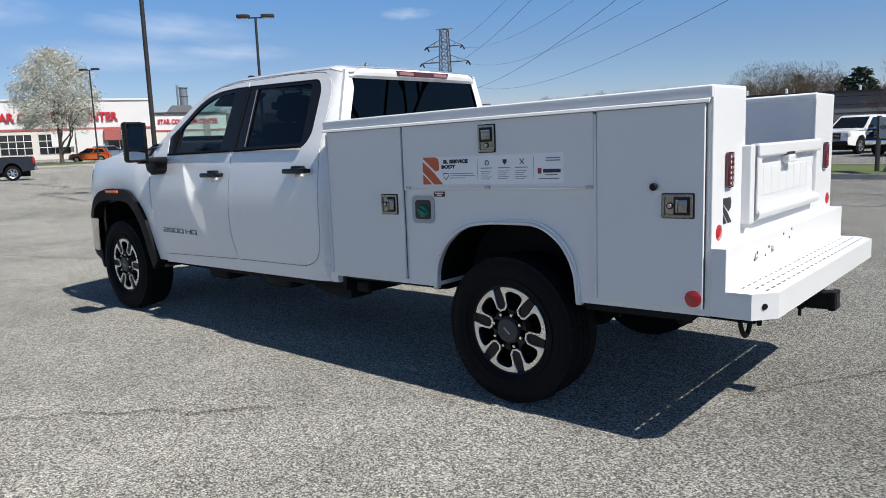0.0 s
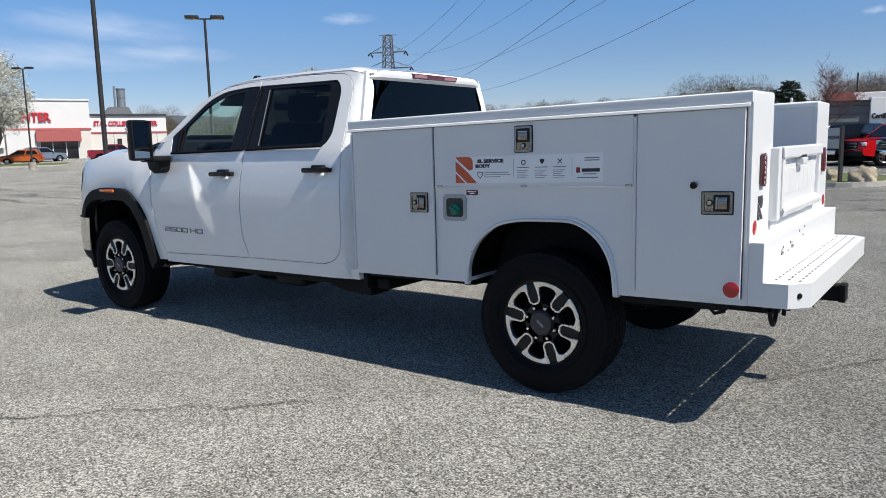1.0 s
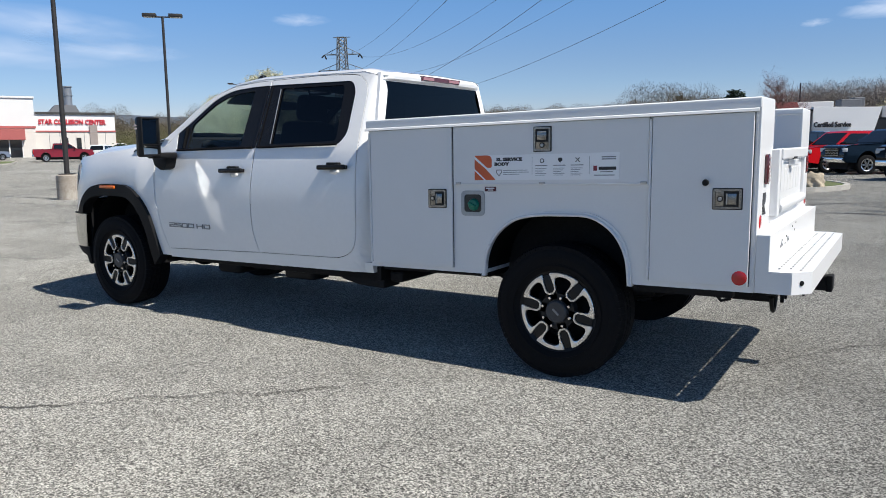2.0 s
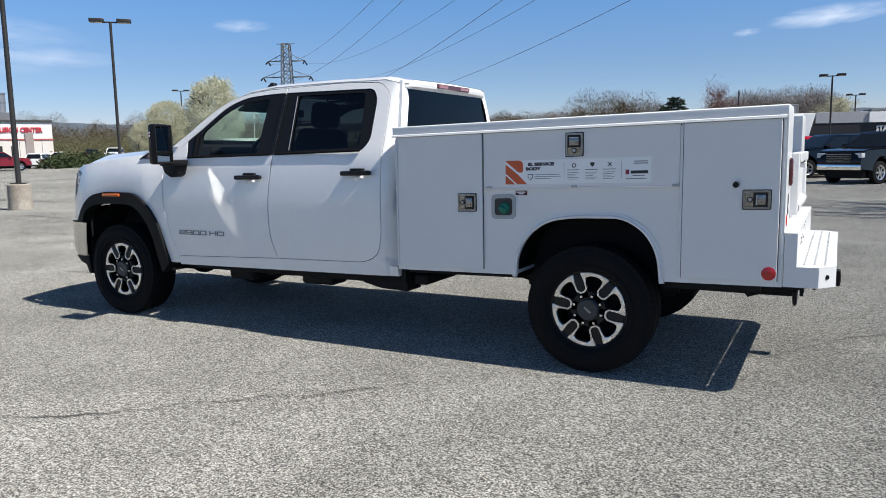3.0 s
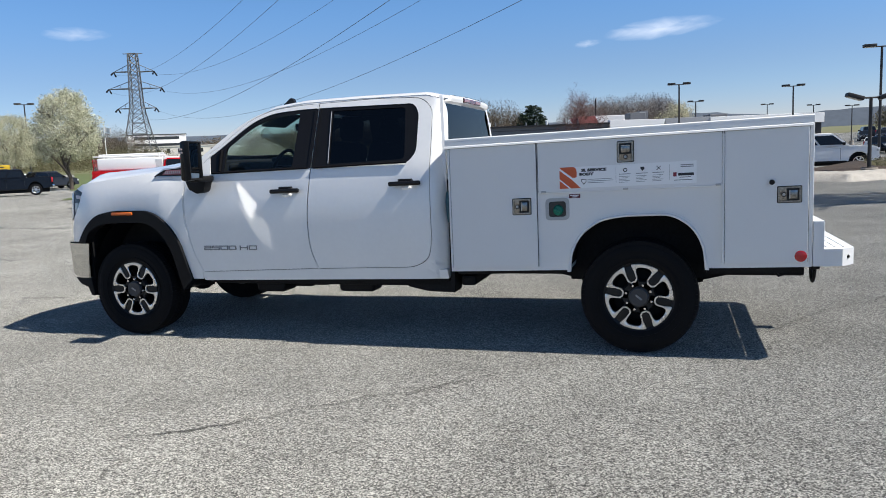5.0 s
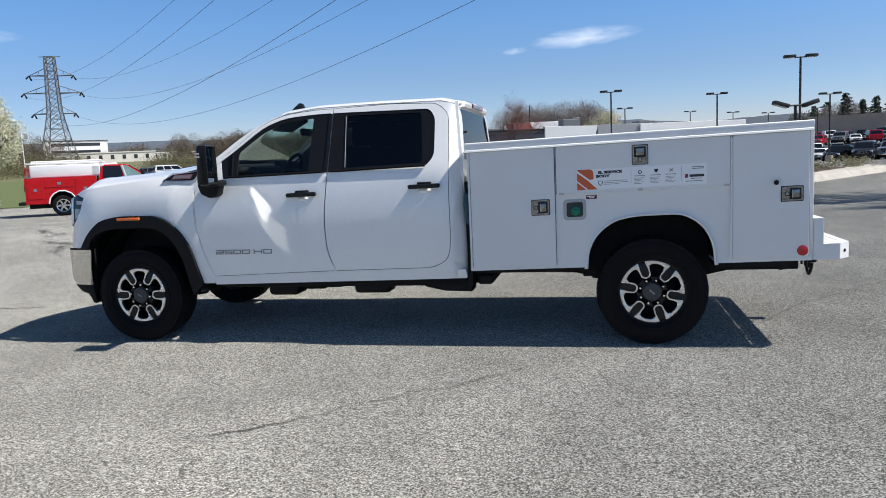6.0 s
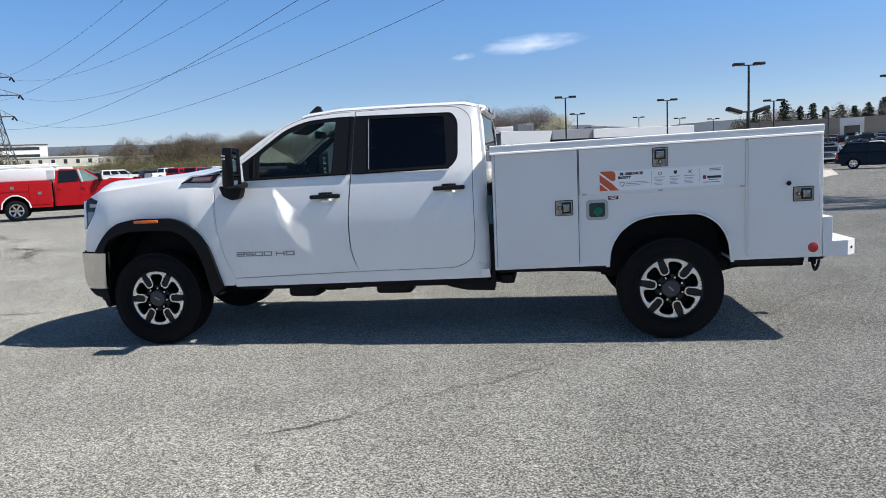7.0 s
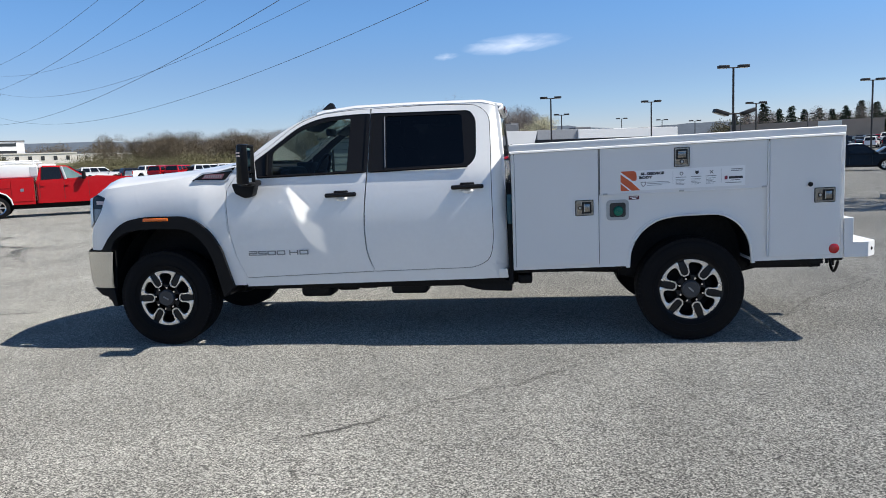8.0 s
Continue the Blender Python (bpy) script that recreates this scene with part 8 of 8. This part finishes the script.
for side in (-1, 1):
    for x0, x1, t0, t1, nm in ((1.36, 0.62, 0.68, 0.50, "front_window"), (0.50, -0.22, 0.42, -0.16, "rear_side_window")):
        q = [(x0, side * 0.917, 1.42), (x1, side * 0.917, 1.42), (t1, side * 0.785, 1.90), (t0, side * 0.785, 1.90)]
        # opaque pale teal stands in for daylight seen through the cab
        part(nm, quad_panel(*q, 0.014 * -1 if side < 0 else 0.014 * 1), mat("teal_daylight_pane", (0.16, 0.25, 0.245), 0.06, coat=0.4, vary=0.3, scale=3) if nm == "front_window" else CARGLASS, red)
        part(nm.replace("window", "frame"), join(tube([(x1, side * 0.925, 1.41), (t1 - 0.01, side * 0.79, 1.91)], 0.05 if nm == "front_window" else 0.022, 6)), mat("silver_pillar", (0.5, 0.5, 0.5), 0.35, metal=0.3) if nm == "front_window" else BLACK, red)
    part("side_mirror", box(1.20, 1.34, side * 1.1 - 0.12, side * 1.1 + 0.12, 1.40, 1.72, 0.04), BLACK, red, "", 40)
    part("mirror_arm", box(1.24, 1.30, min(side * 0.9, side * 1.1), max(side * 0.9, side * 1.1), 1.42, 1.48), BLACK, red)
    for hx in (0.62, -0.22):
        part("door_handle", box(hx - 0.05, hx + 0.11, side * 1.0 - 0.025, side * 1.0 + 0.025, 1.18, 1.22, 0.01), REDP, red)
    part("door_seam", join(*[box(x - 0.006, x + 0.006, side * 0.99 - 0.003, side * 0.99 + 0.003, 0.65, 1.34) for x in (1.42, 0.55, -0.30)]), SEAM, red)
    bx = [(-3.05, 0.52), (-3.05, 1.52), (-0.48, 1.52), (-0.48, 0.50)] + arch_pts(-1.75, 0.48, 0.50) + [(-2.36, 0.50)]
    y0, y1 = (side * 0.99, side * 0.55) if side < 0 else (side * 0.55, side * 0.99)
    part("utility_box", slab(bx, y0, y1, 0.0), REDP, red, "red steel utility box", 35)
    for x0, x1, z0 in ((-2.98, -2.40, 0.70), (-2.36, -1.30, 1.14), (-1.26, -0.54, 0.62)):
        d = part("box_door", box(x0, x1, side * 0.995 - 0.012, side * 0.995 + 0.012, z0, 1.46, 0.006), REDP, red)
        part("latch", box((x0 + x1) / 2 - 0.06, (x0 + x1) / 2 + 0.06, side * 1.008 - 0.01, side * 1.008 + 0.01, max(1.0, z0 + 0.1), max(1.0, z0 + 0.1) + 0.11, 0.004), STEEL, d)
    for wx in (2.25, -1.75):
        car_wheel(red, wx, side * 0.86, 0.41, CHROME, side)
    part("tail_light", box(-3.09, -3.04, side * 0.80 - 0.10, side * 0.80 + 0.10, 1.0, 1.28, 0.02), DARK_RED_LENS, red)
    part("arch_trim", join(*[tube([(a[0], side * 1.0, a[1]), (b_[0], side * 1.0, b_[1])], 0.03, 6) for a, b_ in zip(arch_pts(-1.75, 0.50, 0.50), arch_pts(-1.75, 0.50, 0.50)[1:])]), WHT, red)
    part("headlight", box(3.05, 3.19, side * 0.75 - 0.18, side * 0.75 + 0.18, 0.95, 1.18, 0.04), HEADLAMP, red)
part("enclosed_top", box(-2.85, -0.32, -0.86, 0.86, 1.52, 2.02, 0.05, 3), WHT, red, "white enclosed utility top", 40)
part("top_overhang", box(-0.33, 0.32, -0.70, 0.70, 1.88, 2.03, 0.04, 3), WHT, red, "", 40)
for ax_ in (2.25, -1.75):
    part("wheel_arch_liner", box(ax_ - 0.46, ax_ + 0.46, -0.53, 0.53, 0.45, 1.02), CHASSIS, red)
part("top_window", box(-0.60, -0.34, -0.868, -0.858, 1.58, 1.92), HEADLAMP, red)
part("ladder_rack", join(tube([(-3.0, -0.7, 2.09), (-0.2, -0.7, 2.09)], 0.03, 8), tube([(-3.0, 0.7, 2.09), (-0.2, 0.7, 2.09)], 0.03, 8), *[tube([(x, -0.75, 2.09), (x, 0.75, 2.09)], 0.025, 8) for x in (-2.9, -1.6, -0.3)], *[tube([(x, y, 2.0), (x, y, 2.2)], 0.03, 6) for x in (-2.6, -0.45) for y in (-0.7, 0.7)]), OFFWHITE, red, "white roof rack")
part("pipe_carrier", tube([(-2.8, -0.55, 2.15), (-0.25, -0.55, 2.15)], 0.045, 10), OFFWHITE, red, "", 40)
part("rear_bumper", box(-3.32, -3.05, -0.98, 0.98, 0.48, 0.60, 0.02), BLACK, red)
part("rear_doors", box(-3.07, -3.04, -0.55, 0.55, 0.66, 1.98, 0.01), REDP, red)
part("underbody", box(-3.0, 3.0, -0.6, 0.6, 0.32, 0.60), CHASSIS, red)
part("wind_screen", quad_panel((1.47, -0.84, 1.42), (1.47, 0.84, 1.42), (0.77, 0.72, 1.91), (0.77, -0.72, 1.91), 0.014), CARGLASS, red)

# small things in the lots
yx, yy = polar(-48.4, 76, (0.5, -5.2))
ysign = thing("yellow_sign", "yellow sign board on two posts", "sign", m=pose(yx, yy, rise(yx, yy), 0, 0, facing(yx, yy, -90)))
YEL = mat("yellow_paint", (0.75, 0.5, 0.03), 0.5, vary=0.08)
part("board", box(-0.62, 0.62, -0.04, 0.04, 1.85, 2.4, 0.02), YEL, ysign)
part("board_lines", join(box(-0.45, 0.15, -0.055, -0.041, 2.18, 2.28), box(-0.45, 0.4, -0.055, -0.041, 1.98, 2.06)), INK, ysign)
for x in (-0.5, 0.5):
    part("post", box(x - 0.05, x + 0.05, -0.03, 0.03, -0.1, 1.85), POLE, ysign)
sgn = thing("lot_sign", "pale grey directional sign on two square dark posts", "sign", m=pose(-1.94, 20.28, 0.10, 0, 0, -50.3))
part("board", box(0.045, 1.095, -0.03, 0.03, 0.95, 1.52, 0.01), mat("pale_grey_sign", (0.42, 0.44, 0.47), 0.4), sgn)
for x in (0.0, 1.14):
    part("post", box(x - 0.045, x + 0.045, -0.045, 0.045, -0.1, 1.57, 0.005), POLE, sgn)
SIGNINK = mat("dark_blue_print", (0.03, 0.04, 0.09), 0.4)
part("sign_letters", letters("SHOWROOM", 0.135, 0.003, pose(0.63, -0.034, 1.25, 90) @ Matrix.Diagonal((1.02, 1, 1, 1)), 0.004), SIGNINK, sgn)
part("sign_arrow", slab([(0.10, 1.25), (0.17, 1.31), (0.17, 1.19)], -0.036, -0.031), SIGNINK, sgn)
ROCK = mat("tan_boulder", (0.42, 0.36, 0.27), 0.95, vary=0.3, scale=3, fine=40, bump=0.02)
for k, (x, y, sx, sy, sz) in enumerate(((-0.66, 19.75, 0.36, 0.30, 0.34), (-1.55, 20.3, 0.22, 0.18, 0.26))):
    bm = bmesh.new()
    bmesh.ops.create_icosphere(bm, subdivisions=4, radius=1)
    for v in bm.verts:
        n = 1 + 0.38 * noise.noise(v.co * 1.6 + Vector((k * 9, 0, 0))) + 0.20 * noise.noise(v.co * 3.7) + 0.07 * noise.noise(v.co * 9)
        v.co = Vector((v.co.x * sx * n, v.co.y * sy * n, max(-0.2, v.co.z * n) * sz + 0.14))
    ob = part("boulder", bm, ROCK, None, "", 50)
    ob.matrix_world = pose(x, y, 0.05)
    tagged(ob, "rough tan boulder on the grass island", "boulder", "boulders")
for k, (x, y, r, h) in enumerate(((8.3, 29.0, 0.5, 0.42), (9.3, 30.6, 0.45, 0.36), (11.0, 32.6, 0.7, 0.5), (12.3, 34.6, 0.6, 0.42))):
    t = thing("low_shrub", "low sparse shrub on the mulch island", "shrub", "island shrubs", m=pose(x, y, 0.22))
    rs = random.Random(90 + k)
    pv, pf = petals(90 + k, [Vector((rs.uniform(-r, r), rs.uniform(-r, r), rs.uniform(0.05, h))) for q in range(16)], 900, 0.03, 0.12)
    new("leaves", mesh_of("leaves", pv, pf, SHRUB, False)).parent = t
fx, fy = polar(-41.9, 125, (0.5, -5.2))
flag = thing("flag_pole", "slim white flag pole with a small flag", "flag pole", m=pose(fx, fy, rise(fx, fy)))
part("pole", tube([(0, 0, 0), (0, 0, 7.2)], [0.07, 0.04], 8), OFFWHITE, flag)
part("flag", sheet(8, 5, lambda u, v: (0.05 + 1.2 * u, 0.12 * math.sin(6 * u), 6.3 + 0.75 * v - 0.25 * u)), OFFWHITE, flag)

# ---- clouds ----
def cloud_mat(cover):
    m = bpy.data.materials.new("thin_cloud")
    m.use_nodes = True
    n, l = m.node_tree.nodes, m.node_tree.links
    n.remove(n["Principled BSDF"])
    tc, mp, nz, gr, mul, rng = n.new("ShaderNodeTexCoord"), n.new("ShaderNodeMapping"), n.new("ShaderNodeTexNoise"), n.new("ShaderNodeTexGradient"), n.new("ShaderNodeMath"), n.new("ShaderNodeMapRange")
    gr.gradient_type = "SPHERICAL"
    nz.inputs["Scale"].default_value, nz.inputs["Detail"].default_value, nz.inputs["Distortion"].default_value = 1.9, 9, 0.6
    mp.inputs["Scale"].default_value = (1.0, 1.0, 0.8)
    l.new(tc.outputs["Object"], mp.inputs["Vector"])
    l.new(mp.outputs[0], nz.inputs["Vector"])
    l.new(tc.outputs["Object"], gr.inputs["Vector"])
    mul.operation = "MULTIPLY"
    l.new(nz.outputs["Fac"], mul.inputs[0])
    l.new(gr.outputs["Fac"], mul.inputs[1])
    rng.inputs["From Min"].default_value, rng.inputs["From Max"].default_value = 0.14, 0.52
    rng.inputs["To Max"].default_value = cover
    l.new(mul.outputs[0], rng.inputs["Value"])
    clear, em, mix = n.new("ShaderNodeBsdfTransparent"), n.new("ShaderNodeEmission"), n.new("ShaderNodeMixShader")
    em.inputs[0].default_value, em.inputs[1].default_value = (0.86, 0.91, 1.0, 1), 0.73
    l.new(rng.outputs[0], mix.inputs[0])
    l.new(clear.outputs[0], mix.inputs[1])
    l.new(em.outputs[0], mix.inputs[2])
    l.new(mix.outputs[0], n["Material Output"].inputs[0])
    return m


CLOUD, HAZE = cloud_mat(0.78), cloud_mat(0.42)


def cloud(az, el, w, h, tilt, thick):
    """A wisp of far cloud facing the lot."""
    d = 3200
    x, y = polar(az, d, (0, -5))
    bm = sheet(2, 2, lambda u, v: (2 * u - 1, 0, 2 * v - 1))
    ob = part("cloud_wisp", bm, CLOUD if thick else HAZE, None)
    ob.matrix_world = pose(x, y, d * math.tan(radians(el)), 0, tilt, -az) @ Matrix.Diagonal((d * math.tan(radians(w)), 1, d * math.tan(radians(h)), 1))
    ob.visible_shadow = False
    tagged(ob, "thin white wisp of cloud", "cloud", "clouds", "structure")


for c in ((-1.0, 8.7, 5.6, 1.05, -3, 1), (-6.2, 8.0, 1.4, 0.4, -4, 0), (-60, 8.6, 9, 1.6, 4, 0), (-63, 6.6, 11, 1.6, 2, 0), (-72, 9.5, 7, 1.8, 3, 0), (-55.5, 6.9, 6, 1.0, 2, 0), (-43, 9.4, 3, 0.7, 0, 0)):
    cloud(*c)

# ---- cracks and sealed joints in the asphalt ----
crack([(-2.35, -2.62), (-2.42, -2.37), (-2.59, -2.2)], 0.010, CRACK, 1, jag=0.08)
crack([(-3.6, -3.0), (-2.59, -2.2), (-2.28, -1.9), (-1.95, -1.65), (-1.5, -1.22), (-1.05, -0.82), (-0.73, -0.45)], 0.012, CRACK, 2, jag=0.085)
crack([(-16.5, 13.0), (-14.8, 11.3), (-12.0, 8.2), (-10.9, 6.8)], 0.06, TAR, 3, jag=0.3)
crack([(-10.9, 6.8), (-10.2, 6.1), (-9.1, 5.8), (-7.8, 5.6)], 0.018, CRACK, 4, jag=0.1)
crack([(0.9, 0.8), (1.3, 1.35), (1.9, 2.05), (2.7, 3.0)], 0.006, CRACK, 5)
crack([(-30, 12.5), (-25, 11.4), (-21, 11.1), (-15, 10.4)], 0.07, TAR, 6, jag=0.2)
crack([(-60, 30), (-50, 29.4), (-42, 28)], 0.16, TAR, 7, jag=0.4)
crack([(-27, 7.5), (-20.5, 6.8), (-15, 6.9)], 0.05, TAR, 8, jag=0.2)
crack([(-40.5, 11.3), (-32.6, 10.6), (-27.7, 10.0)], 0.10, TAR, 9, jag=0.3)
crack([(-12, 0.2), (-9.7, 0.7), (-8.1, 1.25), (-6.5, 1.6)], 0.014, CRACK, 10)
crack([(-8, 10.0), (-1.5, 14.0), (4.8, 17.2), (12, 20.5)], 0.05, TAR, 11, jag=0.25)
crack([(-9, 8.6), (2.7, 13.4), (9, 16.0)], 0.035, TAR, 12, jag=0.25)
crack([(-13.5, 4.1), (-11.5, 4.6), (-10.5, 4.7)], 0.03, TAR, 13, jag=0.15)
